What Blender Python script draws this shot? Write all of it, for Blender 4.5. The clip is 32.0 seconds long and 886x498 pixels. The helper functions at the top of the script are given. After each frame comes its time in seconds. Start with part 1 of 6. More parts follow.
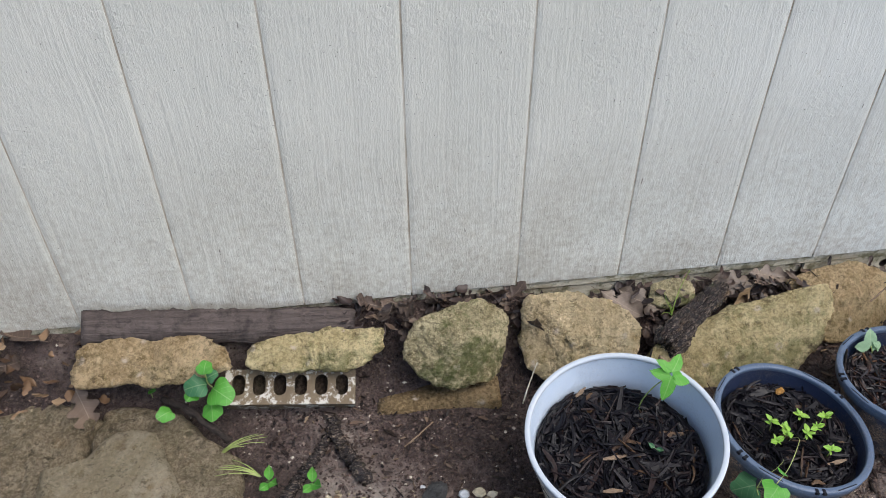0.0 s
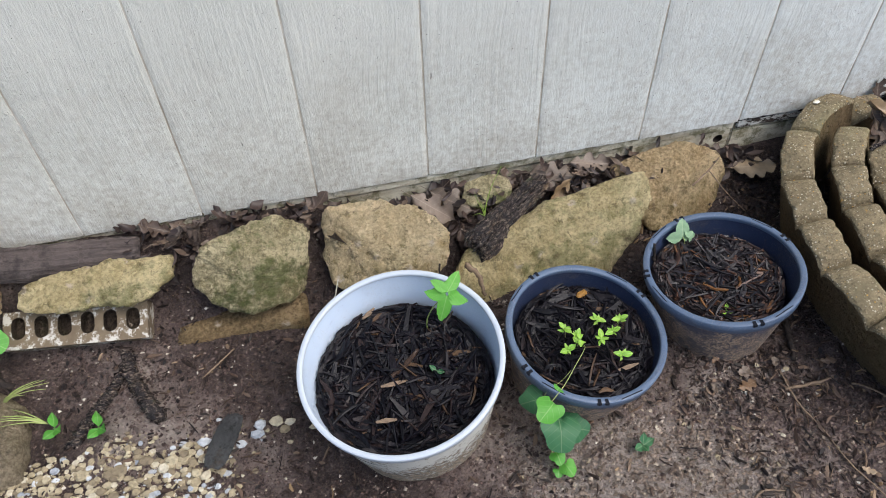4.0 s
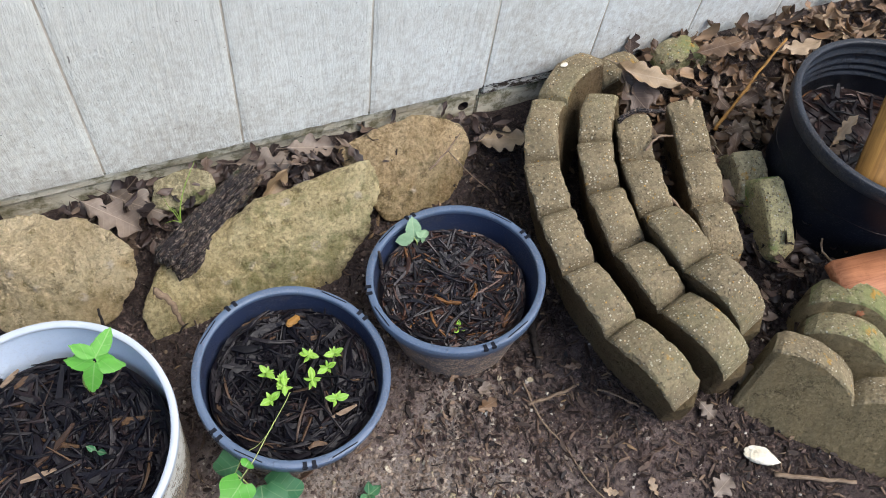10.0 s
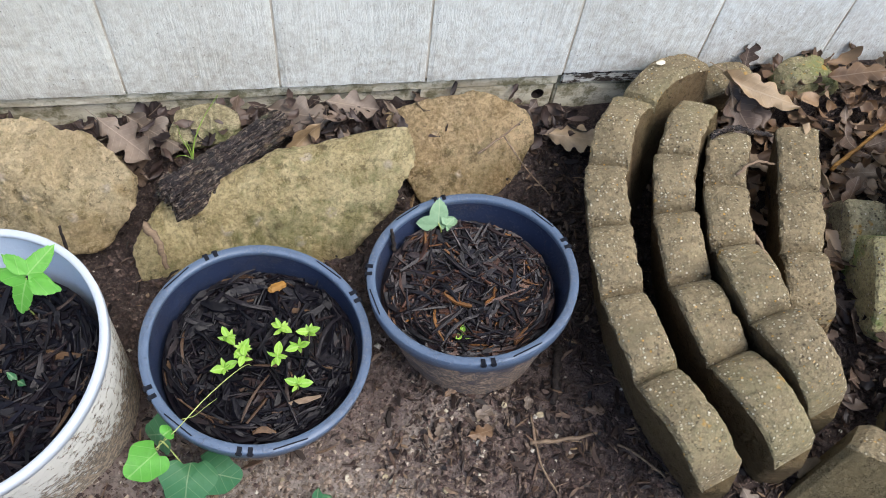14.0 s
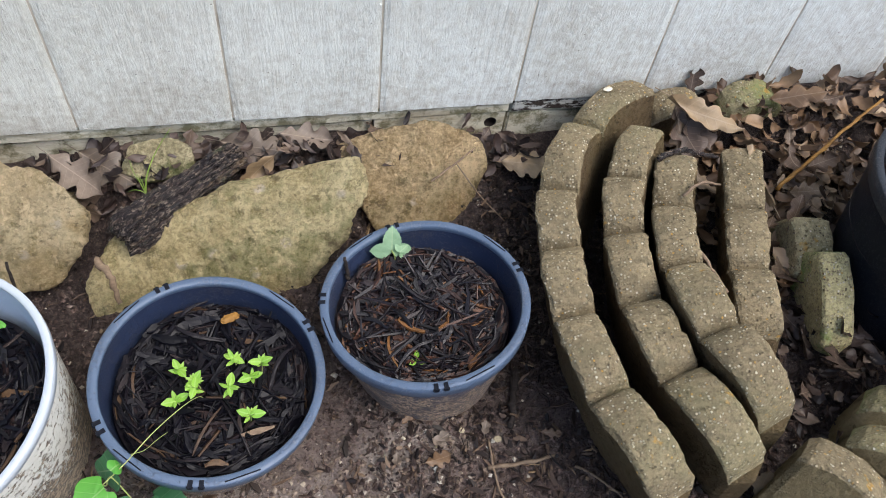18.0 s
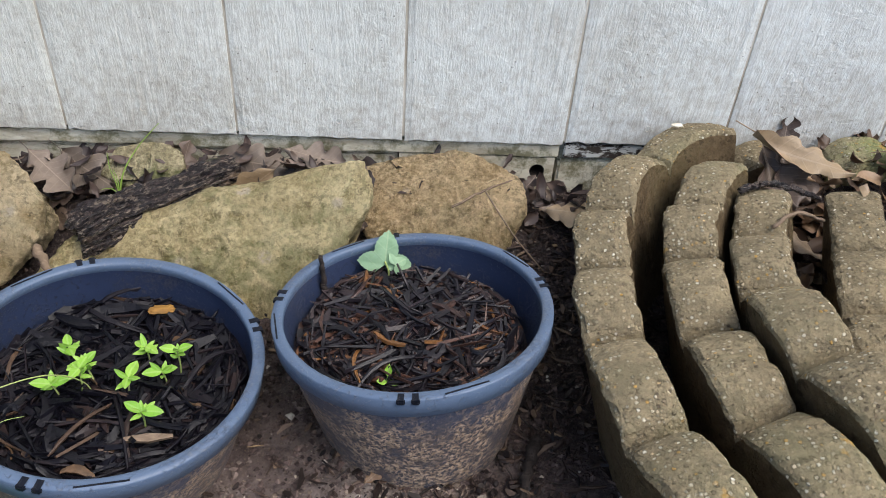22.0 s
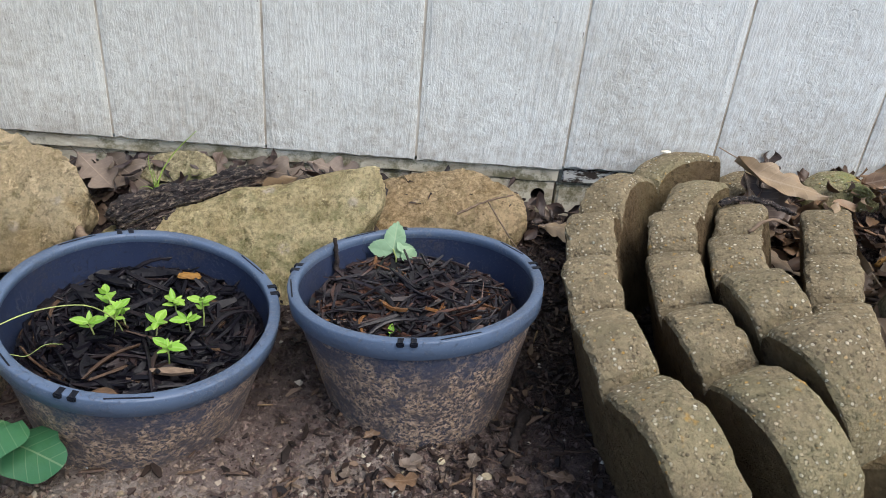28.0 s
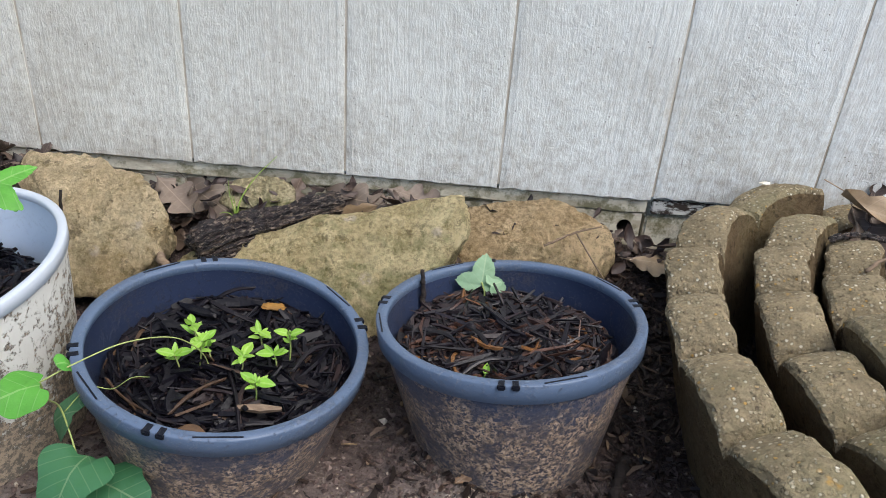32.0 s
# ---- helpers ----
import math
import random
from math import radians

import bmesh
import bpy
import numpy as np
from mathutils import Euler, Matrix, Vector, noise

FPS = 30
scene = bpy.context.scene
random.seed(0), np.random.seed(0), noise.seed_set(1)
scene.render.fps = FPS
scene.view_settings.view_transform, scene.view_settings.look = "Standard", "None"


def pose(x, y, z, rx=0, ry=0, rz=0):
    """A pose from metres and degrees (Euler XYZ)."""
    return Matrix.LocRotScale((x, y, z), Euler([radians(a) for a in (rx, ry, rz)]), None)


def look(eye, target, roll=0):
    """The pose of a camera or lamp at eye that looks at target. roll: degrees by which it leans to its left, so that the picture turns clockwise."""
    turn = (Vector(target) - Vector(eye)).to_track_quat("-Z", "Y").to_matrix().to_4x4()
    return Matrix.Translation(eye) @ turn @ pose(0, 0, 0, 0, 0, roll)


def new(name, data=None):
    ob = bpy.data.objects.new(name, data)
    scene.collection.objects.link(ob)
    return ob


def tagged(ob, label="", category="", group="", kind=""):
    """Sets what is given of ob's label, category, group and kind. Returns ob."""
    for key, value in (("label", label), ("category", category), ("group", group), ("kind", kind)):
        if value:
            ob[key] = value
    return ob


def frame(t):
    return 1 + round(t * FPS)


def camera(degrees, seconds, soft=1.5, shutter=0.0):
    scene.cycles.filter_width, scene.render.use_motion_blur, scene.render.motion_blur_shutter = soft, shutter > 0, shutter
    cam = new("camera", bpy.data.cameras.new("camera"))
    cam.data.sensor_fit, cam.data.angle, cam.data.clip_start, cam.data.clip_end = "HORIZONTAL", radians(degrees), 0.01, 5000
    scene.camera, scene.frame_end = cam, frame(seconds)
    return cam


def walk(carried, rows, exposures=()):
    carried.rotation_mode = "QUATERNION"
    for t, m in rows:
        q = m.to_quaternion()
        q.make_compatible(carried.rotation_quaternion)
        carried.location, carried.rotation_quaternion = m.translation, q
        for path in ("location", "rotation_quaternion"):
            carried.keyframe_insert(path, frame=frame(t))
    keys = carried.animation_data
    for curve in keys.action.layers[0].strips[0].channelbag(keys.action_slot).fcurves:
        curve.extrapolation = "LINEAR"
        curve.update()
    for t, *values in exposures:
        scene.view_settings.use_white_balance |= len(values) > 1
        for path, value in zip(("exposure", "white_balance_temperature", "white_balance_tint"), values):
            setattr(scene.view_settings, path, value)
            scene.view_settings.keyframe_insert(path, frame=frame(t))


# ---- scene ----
cam = camera(59.7, 32.0, soft=0.9)
PATH = [
    (0, (-0.488, -1.077, 1.212), (-0.287, 0.446, -0.068), -0.3),
    (0.5, (-0.386, -1.047, 1.216), (-0.051, 0.412, -0.11), -1.3),
    (1, (-0.366, -1.026, 1.196), (0.124, 0.346, -0.173), 1.57),
    (1.5, (-0.251, -0.994, 1.21), (0.205, 0.308, -0.238), 1.3),
    (2, (-0.184, -0.987, 1.197), (0.159, 0.293, -0.302), -0.3),
    (2.5, (-0.176, -0.991, 1.185), (0.062, 0.284, -0.337), -2.4),
    (4.5, (-0.163, -0.99, 1.201), (0.091, 0.263, -0.337), -1.8),
    (5, (-0.137, -0.99, 1.192), (0.145, 0.27, -0.336), -1.3),
    (5.5, (-0.097, -0.981, 1.186), (0.21, 0.275, -0.34), -0.7),
    (6, (-0.052, -0.979, 1.184), (0.258, 0.269, -0.348), -0.4),
    (6.5, (-0.034, -0.976, 1.181), (0.281, 0.27, -0.352), -0.1),
    (7, (-0.015, -0.926, 1.166), (0.338, 0.265, -0.401), 1.8),
    (7.5, (0.003, -0.849, 1.132), (0.411, 0.241, -0.495), 5.4),
    (8, (0.017, -0.8, 1.13), (0.473, 0.223, -0.526), 7.9),
    (8.5, (0.029, -0.808, 1.142), (0.566, 0.16, -0.523), 10.3),
    (9, (0.035, -0.795, 1.137), (0.605, 0.151, -0.531), 10.6),
    (9.5, (0.048, -0.783, 1.134), (0.632, 0.158, -0.532), 10.8),
    (10, (0.094, -0.797, 1.132), (0.678, 0.136, -0.538), 11.2),
    (10.5, (0.146, -0.817, 1.131), (0.679, 0.131, -0.547), 10.5),
    (11, (0.178, -0.818, 1.126), (0.643, 0.148, -0.562), 9.1),
    (11.5, (0.217, -0.843, 1.079), (0.625, 0.137, -0.616), 7.1),
    (12, (0.204, -0.846, 1.05), (0.553, 0.129, -0.661), 5.3),
    (12.5, (0.207, -0.829, 1.018), (0.529, 0.149, -0.697), 4.9),
    (13, (0.229, -0.814, 1.003), (0.555, 0.198, -0.691), 9.0),
    (13.5, (0.219, -0.8, 0.996), (0.53, 0.241, -0.683), 9.4),
    (14, (0.238, -0.784, 0.99), (0.554, 0.272, -0.678), 9.5),
    (14.5, (0.262, -0.785, 0.976), (0.582, 0.276, -0.689), 9.4),
    (16.5, (0.268, -0.781, 0.972), (0.62, 0.278, -0.688), 11.1),
    (17, (0.273, -0.778, 0.985), (0.655, 0.306, -0.651), 11.0),
    (17.5, (0.262, -0.787, 0.987), (0.648, 0.334, -0.624), 9.9),
    (18, (0.265, -0.8, 0.994), (0.647, 0.317, -0.62), 9.8),
    (18.5, (0.276, -0.826, 1.005), (0.662, 0.305, -0.599), 9.9),
    (19, (0.29, -0.854, 1.016), (0.66, 0.314, -0.565), 9.4),
    (19.5, (0.316, -0.907, 1.047), (0.647, 0.327, -0.492), 8.3),
    (20, (0.368, -0.933, 1.055), (0.614, 0.383, -0.431), 6.3),
    (20.5, (0.374, -0.92, 0.944), (0.518, 0.484, -0.472), 3.3),
    (21, (0.368, -0.899, 0.771), (0.486, 0.589, -0.561), 2.4),
    (21.5, (0.377, -0.866, 0.695), (0.504, 0.708, -0.533), 3.5),
    (22, (0.392, -0.85, 0.674), (0.531, 0.741, -0.53), 4.3),
    (22.5, (0.395, -0.855, 0.663), (0.525, 0.738, -0.54), 4.4),
    (23, (0.397, -0.866, 0.668), (0.527, 0.725, -0.536), 4.5),
    (23.5, (0.409, -0.9, 0.675), (0.545, 0.693, -0.526), 4.6),
    (24, (0.399, -0.924, 0.681), (0.534, 0.681, -0.504), 4.8),
    (24.5, (0.399, -0.935, 0.68), (0.535, 0.703, -0.46), 5.4),
    (25, (0.407, -0.947, 0.678), (0.529, 0.723, -0.415), 5.9),
    (25.5, (0.399, -0.956, 0.665), (0.515, 0.746, -0.379), 6.3),
    (27.5, (0.407, -0.973, 0.628), (0.503, 0.757, -0.37), 5.4),
    (28, (0.404, -0.974, 0.625), (0.495, 0.755, -0.376), 5.4),
    (28.5, (0.399, -0.975, 0.623), (0.495, 0.759, -0.37), 5.5),
    (29, (0.395, -0.986, 0.633), (0.484, 0.743, -0.369), 5.5),
    (29.5, (0.398, -0.99, 0.638), (0.49, 0.734, -0.37), 5.7),
    (30, (0.387, -0.995, 0.633), (0.462, 0.737, -0.365), 5.3),
    (30.5, (0.387, -0.988, 0.634), (0.43, 0.751, -0.353), 4.7),
    (31, (0.379, -0.983, 0.637), (0.402, 0.76, -0.343), 4.5),
    (31.5, (0.372, -0.964, 0.615), (0.364, 0.791, -0.343), 4.5),
    (32, (0.359, -0.938, 0.61), (0.324, 0.82, -0.344), 4.4),
]
EXPOSURES = [(0, 0.49), (1, 0.48), (2, 0.55), (6, 0.66), (9, 0.80), (13, 1.01), (14, 0.93), (17, 0.83), (19, 0.75), (20, 0.71), (21, 0.76), (23, 0.76), (25, 0.73), (28, 0.71), (32, 0.71)]
walk(cam, [(t, look(eye, at, roll)) for t, eye, at, roll in PATH], EXPOSURES)

# ---- world and light: an overcast day beside a shed wall ----
SUN_ELEV, SUN_TURN = 58.0, 128.0
world = bpy.data.worlds.new("overcast_sky")
scene.world = world
world.use_nodes = True
wn = world.node_tree
sky = wn.nodes.new("ShaderNodeTexSky")
sky.sky_type = "NISHITA"
sky.sun_disc = False
sky.sun_elevation = radians(SUN_ELEV)
sky.sun_rotation = radians(SUN_TURN)
sky.dust_density = 3.0
sky.air_density = 1.0
wn.links.new(sky.outputs[0], wn.nodes["Background"].inputs[0])
wn.nodes["Background"].inputs[1].default_value = 0.15
sun_data = bpy.data.lights.new("sun", "SUN")
sun_data.energy = 1.5
sun_data.angle = radians(40)
sun_data.color = (1.0, 0.985, 0.972)
sun = new("sun", sun_data)
sun.matrix_world = look((2.2, -1.7, 4.2), (0.3, -0.2, 0.1))


# ---- materials ----
class Mat:
    """Builds one node material step by step."""

    def __init__(self, name, rough=0.8, spec=0.3):
        self.m = bpy.data.materials.new(name)
        self.m.use_nodes = True
        self.t = self.m.node_tree
        self.b = self.t.nodes["Principled BSDF"]
        self.b.inputs["Roughness"].default_value = rough
        self.b.inputs["Specular IOR Level"].default_value = spec
        self.co = self.t.nodes.new("ShaderNodeTexCoord").outputs["Object"]
        self.bumps = None

    def node(self, kind, **sets):
        n = self.t.nodes.new(kind)
        for k, v in sets.items():
            n.inputs[k.replace("_", " ")].default_value = v
        return n

    def link(self, a, b):
        self.t.links.new(a, b)

    def world_co(self):
        self.co = self.t.nodes.new("ShaderNodeNewGeometry").outputs["Position"]
        return self

    def scaled(self, sx, sy, sz):
        n = self.t.nodes.new("ShaderNodeMapping")
        n.inputs["Scale"].default_value = (sx, sy, sz)
        self.link(self.co, n.inputs[0])
        return n.outputs[0]

    def noise(self, scale, detail=4, rough=0.55, co=None, distort=0.0):
        n = self.node("ShaderNodeTexNoise", Scale=scale, Detail=detail, Roughness=rough, Distortion=distort)
        self.link(co or self.co, n.inputs["Vector"])
        return n.outputs["Fac"]

    def voro(self, scale, feature="F1", out="Distance", co=None):
        n = self.t.nodes.new("ShaderNodeTexVoronoi")
        n.feature = feature
        n.inputs["Scale"].default_value = scale
        self.link(co or self.co, n.inputs["Vector"])
        return n.outputs[out]

    def ramp(self, fac, stops):
        n = self.t.nodes.new("ShaderNodeValToRGB")
        e = n.color_ramp.elements
        while len(e) < len(stops):
            e.new(0.5)
        for el, (p, c) in zip(e, stops):
            el.position = p
            el.color = (*c, 1) if isinstance(c, tuple) else (c, c, c, 1)
        self.link(fac, n.inputs[0])
        return n.outputs[0]

    def mix(self, fac, a, b, mode="MIX"):
        n = self.t.nodes.new("ShaderNodeMix")
        n.data_type = "RGBA"
        n.blend_type = mode
        for sock, v in ((n.inputs[0], fac), (n.inputs[6], a), (n.inputs[7], b)):
            if isinstance(v, (int, float)):
                sock.default_value = v
            elif isinstance(v, tuple):
                sock.default_value = (*v, 1)
            else:
                self.link(v, sock)
        return n.outputs[2]

    def math(self, op, a, b=0.0):
        n = self.t.nodes.new("ShaderNodeMath")
        n.operation = op
        for sock, v in ((n.inputs[0], a), (n.inputs[1], b)):
            if isinstance(v, (int, float)):
                sock.default_value = v
            else:
                self.link(v, sock)
        return n.outputs[0]

    def bump(self, height, strength=0.5, dist=0.002):
        n = self.node("ShaderNodeBump", Strength=strength, Distance=dist)
        self.link(height, n.inputs["Height"])
        if self.bumps:
            self.link(self.bumps, n.inputs["Normal"])
        self.bumps = n.outputs[0]
        self.link(self.bumps, self.b.inputs["Normal"])
        return self

    def color(self, c):
        if isinstance(c, tuple):
            self.b.inputs["Base Color"].default_value = (*c, 1)
        else:
            self.link(c, self.b.inputs["Base Color"])
        return self

    def rough(self, r):
        self.link(r, self.b.inputs["Roughness"])
        return self

    def rand(self):
        return self.t.nodes.new("ShaderNodeObjectInfo").outputs["Random"]

    def island(self):
        return self.t.nodes.new("ShaderNodeNewGeometry").outputs["Random Per Island"]


def mat_siding():
    k = Mat("painted_siding", 0.6, 0.3).world_co()
    # rough-sawn grain: long vertical threads, short sideways tears, swirls round knots
    bend = k.node("ShaderNodeTexNoise", Scale=2.6, Detail=1.0)
    k.link(k.co, bend.inputs["Vector"])
    off = k.t.nodes.new("ShaderNodeVectorMath")
    off.operation = "MULTIPLY_ADD"
    k.link(bend.outputs["Color"], off.inputs[0])
    off.inputs[1].default_value = (0.05, 0.0, 0.0)
    k.link(k.co, off.inputs[2])
    k.co, flat = off.outputs[0], k.co
    grain = k.noise(1.0, 3, 0.55, k.scaled(380, 50, 70), 0.5)
    threads = k.noise(1.0, 2, 0.5, k.scaled(125, 50, 2.2), 0.25)
    tears = k.noise(1.0, 3, 0.55, k.scaled(85, 50, 105), 1.2)
    zone = k.ramp(k.noise(1.0, 3, 0.6, k.scaled(9, 9, 3.2)), [(0.44, 0.0), (0.60, 1.0)])
    k.co = flat
    relief = k.mix(zone, k.mix(0.60, grain, threads), k.mix(0.45, tears, grain))
    k.bump(relief, 1.0, 0.0028)
    k.bump(k.noise(28.0, 4, 0.6), 0.35, 0.007)
    k.bump(k.noise(520.0, 3, 0.6), 0.5, 0.0010)
    tone = k.ramp(k.noise(4.0, 4), [(0.3, (0.690, 0.735, 0.722)), (0.7, (0.765, 0.805, 0.792))])
    # old rises leftward: warmer, dimmer there, uneven daylight put into the paint colour
    place = k.t.nodes.new("ShaderNodeSeparateXYZ")
    k.link(k.co, place.inputs[0])
    old = k.t.nodes.new("ShaderNodeMapRange")
    old.inputs[1].default_value, old.inputs[2].default_value = 0.85, -0.15
    k.link(place.outputs[0], old.inputs[0])
    tone = k.mix(old.outputs[0], tone, k.mix(1.0, tone, (0.918, 0.872, 0.803), "MULTIPLY"))
    # low grain tinted darker: the tears' tiny shadows put into the colour
    low = k.ramp(relief, [(0.36, 1.0), (0.48, 0.0)])
    c = k.mix(k.math("MULTIPLY", low, 0.2), tone, (0.36, 0.355, 0.32))
    # black mildew specks and short scratches
    speck = k.ramp(k.voro(95.0), [(0.05, 1.0), (0.10, 0.0)])
    few = k.ramp(k.noise(19.0, 2), [(0.49, 0.0), (0.54, 1.0)])
    c = k.mix(k.math("MULTIPLY", speck, few), c, (0.05, 0.05, 0.045))
    nick = k.ramp(k.noise(1.0, 2, 0.5, k.scaled(120, 50, 30)), [(0.74, 0.0), (0.78, 0.8)])
    c = k.mix(nick, c, (0.10, 0.095, 0.08))
    # soil thrown up by rain, in blotches along the foot of the boards
    sep = k.t.nodes.new("ShaderNodeSeparateXYZ")
    k.link(k.co, sep.inputs[0])
    foot = k.t.nodes.new("ShaderNodeMapRange")
    foot.inputs[1].default_value, foot.inputs[2].default_value = 0.62, 0.18
    k.link(sep.outputs[2], foot.inputs[0])
    splash = k.ramp(k.math("ADD", k.math("MULTIPLY", k.noise(70.0, 6, 0.75), 0.7), k.math("MULTIPLY", k.noise(5.0, 3), 0.4)), [(0.46, 0.0), (0.70, 1.0)])
    c = k.mix(k.math("MULTIPLY", k.math("MULTIPLY", splash, foot.outputs[0]), 0.75), c, (0.25, 0.20, 0.14))
    k.color(c)
    return k.m


def mat_groove():
    k = Mat("groove_paint", 0.8).world_co()
    k.color(k.ramp(k.noise(1.0, 5, 0.7, k.scaled(60, 60, 12)), [(0.3, (0.25, 0.205, 0.15)), (0.5, (0.50, 0.455, 0.375)), (0.72, (0.66, 0.63, 0.56))]))
    return k.m


def mat_sill():
    k = Mat("weathered_sill_paint", 0.75).world_co()
    wear = k.ramp(k.noise(1.0, 6, 0.7, k.scaled(18, 40, 60)), [(0.44, 0.0), (0.6, 1.0)])
    paint = k.ramp(k.noise(25.0, 4), [(0.3, (0.56, 0.53, 0.40)), (0.7, (0.76, 0.73, 0.61))])
    algae = k.ramp(k.noise(30.0, 6, 0.75), [(0.48, 0.0), (0.60, 0.85)])
    k.color(k.mix(algae, k.mix(k.math("MULTIPLY", wear, 0.6), paint, (0.33, 0.27, 0.17)), (0.15, 0.14, 0.07)))
    k.bump(k.noise(1.0, 5, 0.6, k.scaled(30, 120, 160)), 0.5, 0.002)
    return k.m


def mat_flaking():
    k = Mat("flaking_paint_lath", 0.8).world_co()
    wear = k.ramp(k.noise(1.0, 6, 0.75, k.scaled(45, 90, 120)), [(0.47, 0.0), (0.53, 1.0)])
    k.color(k.mix(wear, (0.045, 0.035, 0.028), (0.55, 0.56, 0.53)))
    k.bump(wear, 0.6, 0.001)
    k.bump(k.noise(1.0, 5, 0.6, k.scaled(20, 120, 200)), 0.5, 0.002)
    # solid black inlays: the dark of open rim slots put into colour
    return k.m


def mat_soil():
    k = Mat("damp_soil", 0.85, 0.25).world_co()
    dist = k.t.nodes.new("ShaderNodeVectorMath")
    dist.operation = "DISTANCE"
    k.link(k.co, dist.inputs[0])
    dist.inputs[1].default_value = (0.28, -0.61, 0.1)
    dry = k.math("SUBTRACT", 0.40, dist.outputs["Value"])
    pale = k.t.nodes.new("ShaderNodeVectorMath")
    pale.operation = "DISTANCE"
    k.link(k.co, pale.inputs[0])
    pale.inputs[1].default_value = (-0.50, -0.32, 0.06)
    dry = k.math("MAXIMUM", dry, k.math("SUBTRACT", 0.24, k.math("MULTIPLY", pale.outputs["Value"], 1.35)))
    big = k.math("ADD", k.noise(7.0, 5, 0.65), k.math("MULTIPLY", k.math("MAXIMUM", dry, -0.08), 0.95))
    spot = k.t.nodes.new("ShaderNodeSeparateXYZ")
    k.link(k.co, spot.inputs[0])
    wet = k.t.nodes.new("ShaderNodeMapRange")
    wet.inputs[1].default_value, wet.inputs[2].default_value = 0.0, -0.35
    k.link(spot.outputs[0], wet.inputs[0])
    big = k.math("SUBTRACT", big, k.math("MULTIPLY", wet.outputs[0], -0.015))
    # all this fades out away from the pots
    fade = k.t.nodes.new("ShaderNodeMapRange")
    fade.interpolation_type = "SMOOTHSTEP"
    fade.inputs[1].default_value, fade.inputs[2].default_value = 2.2, 0.9
    k.link(dist.outputs["Value"], fade.inputs[0])
    # darker soil towards the stacked bricks
    brickward = k.t.nodes.new("ShaderNodeMapRange")
    brickward.inputs[1].default_value, brickward.inputs[2].default_value = 0.30, 0.56
    k.link(spot.outputs[0], brickward.inputs[0])
    big = k.math("SUBTRACT", big, k.math("MULTIPLY", k.math("MULTIPLY", brickward.outputs[0], fade.outputs[0]), 0.06))
    # and darker from the pots back to the wall
    wallward = k.t.nodes.new("ShaderNodeMapRange")
    wallward.inputs[1].default_value, wallward.inputs[2].default_value = -0.56, -0.44
    k.link(spot.outputs[1], wallward.inputs[0])
    east = k.t.nodes.new("ShaderNodeMapRange")
    east.inputs[1].default_value, east.inputs[2].default_value = -0.12, 0.06
    k.link(spot.outputs[0], east.inputs[0])
    big = k.math("SUBTRACT", big, k.math("MULTIPLY", k.math("MULTIPLY", k.math("MULTIPLY", wallward.outputs[0], fade.outputs[0]), east.outputs[0]), 0.075))
    fine = k.noise(160.0, 6, 0.7)
    damp = k.ramp(big, [(0.36, (0.045, 0.031, 0.031)), (0.50, (0.110, 0.079, 0.074)), (0.63, (0.222, 0.172, 0.156)), (0.76, (0.395, 0.338, 0.298))])
    clod = k.noise(85.0, 5, 0.75, None, 0.5)
    damp = k.mix(k.ramp(clod, [(0.50, 0.0), (0.60, 0.7)]), damp, k.mix(0.72, damp, (0.020, 0.013, 0.014)))
    damp = k.mix(k.ramp(clod, [(0.36, 0.45), (0.44, 0.0)]), damp, k.mix(0.35, damp, (0.42, 0.34, 0.29)))
    c = k.mix(k.ramp(fine, [(0.48, 0.0), (0.7, 0.7)]), damp, (0.22, 0.168, 0.14))
    c = k.mix(k.ramp(k.noise(420.0, 3, 0.6), [(0.60, 0.0), (0.68, 0.7)]), c, (0.33, 0.26, 0.18))
    k.color(c)
    k.bump(k.noise(70.0, 6, 0.75), 1.0, 0.013)
    k.bump(k.ramp(clod, [(0.38, 1.0), (0.60, 0.0)]), 0.8, 0.006)
    k.bump(fine, 1.0, 0.006)
    k.rough(k.ramp(big, [(0.4, 0.62), (0.6, 0.92)]))
    return k.m


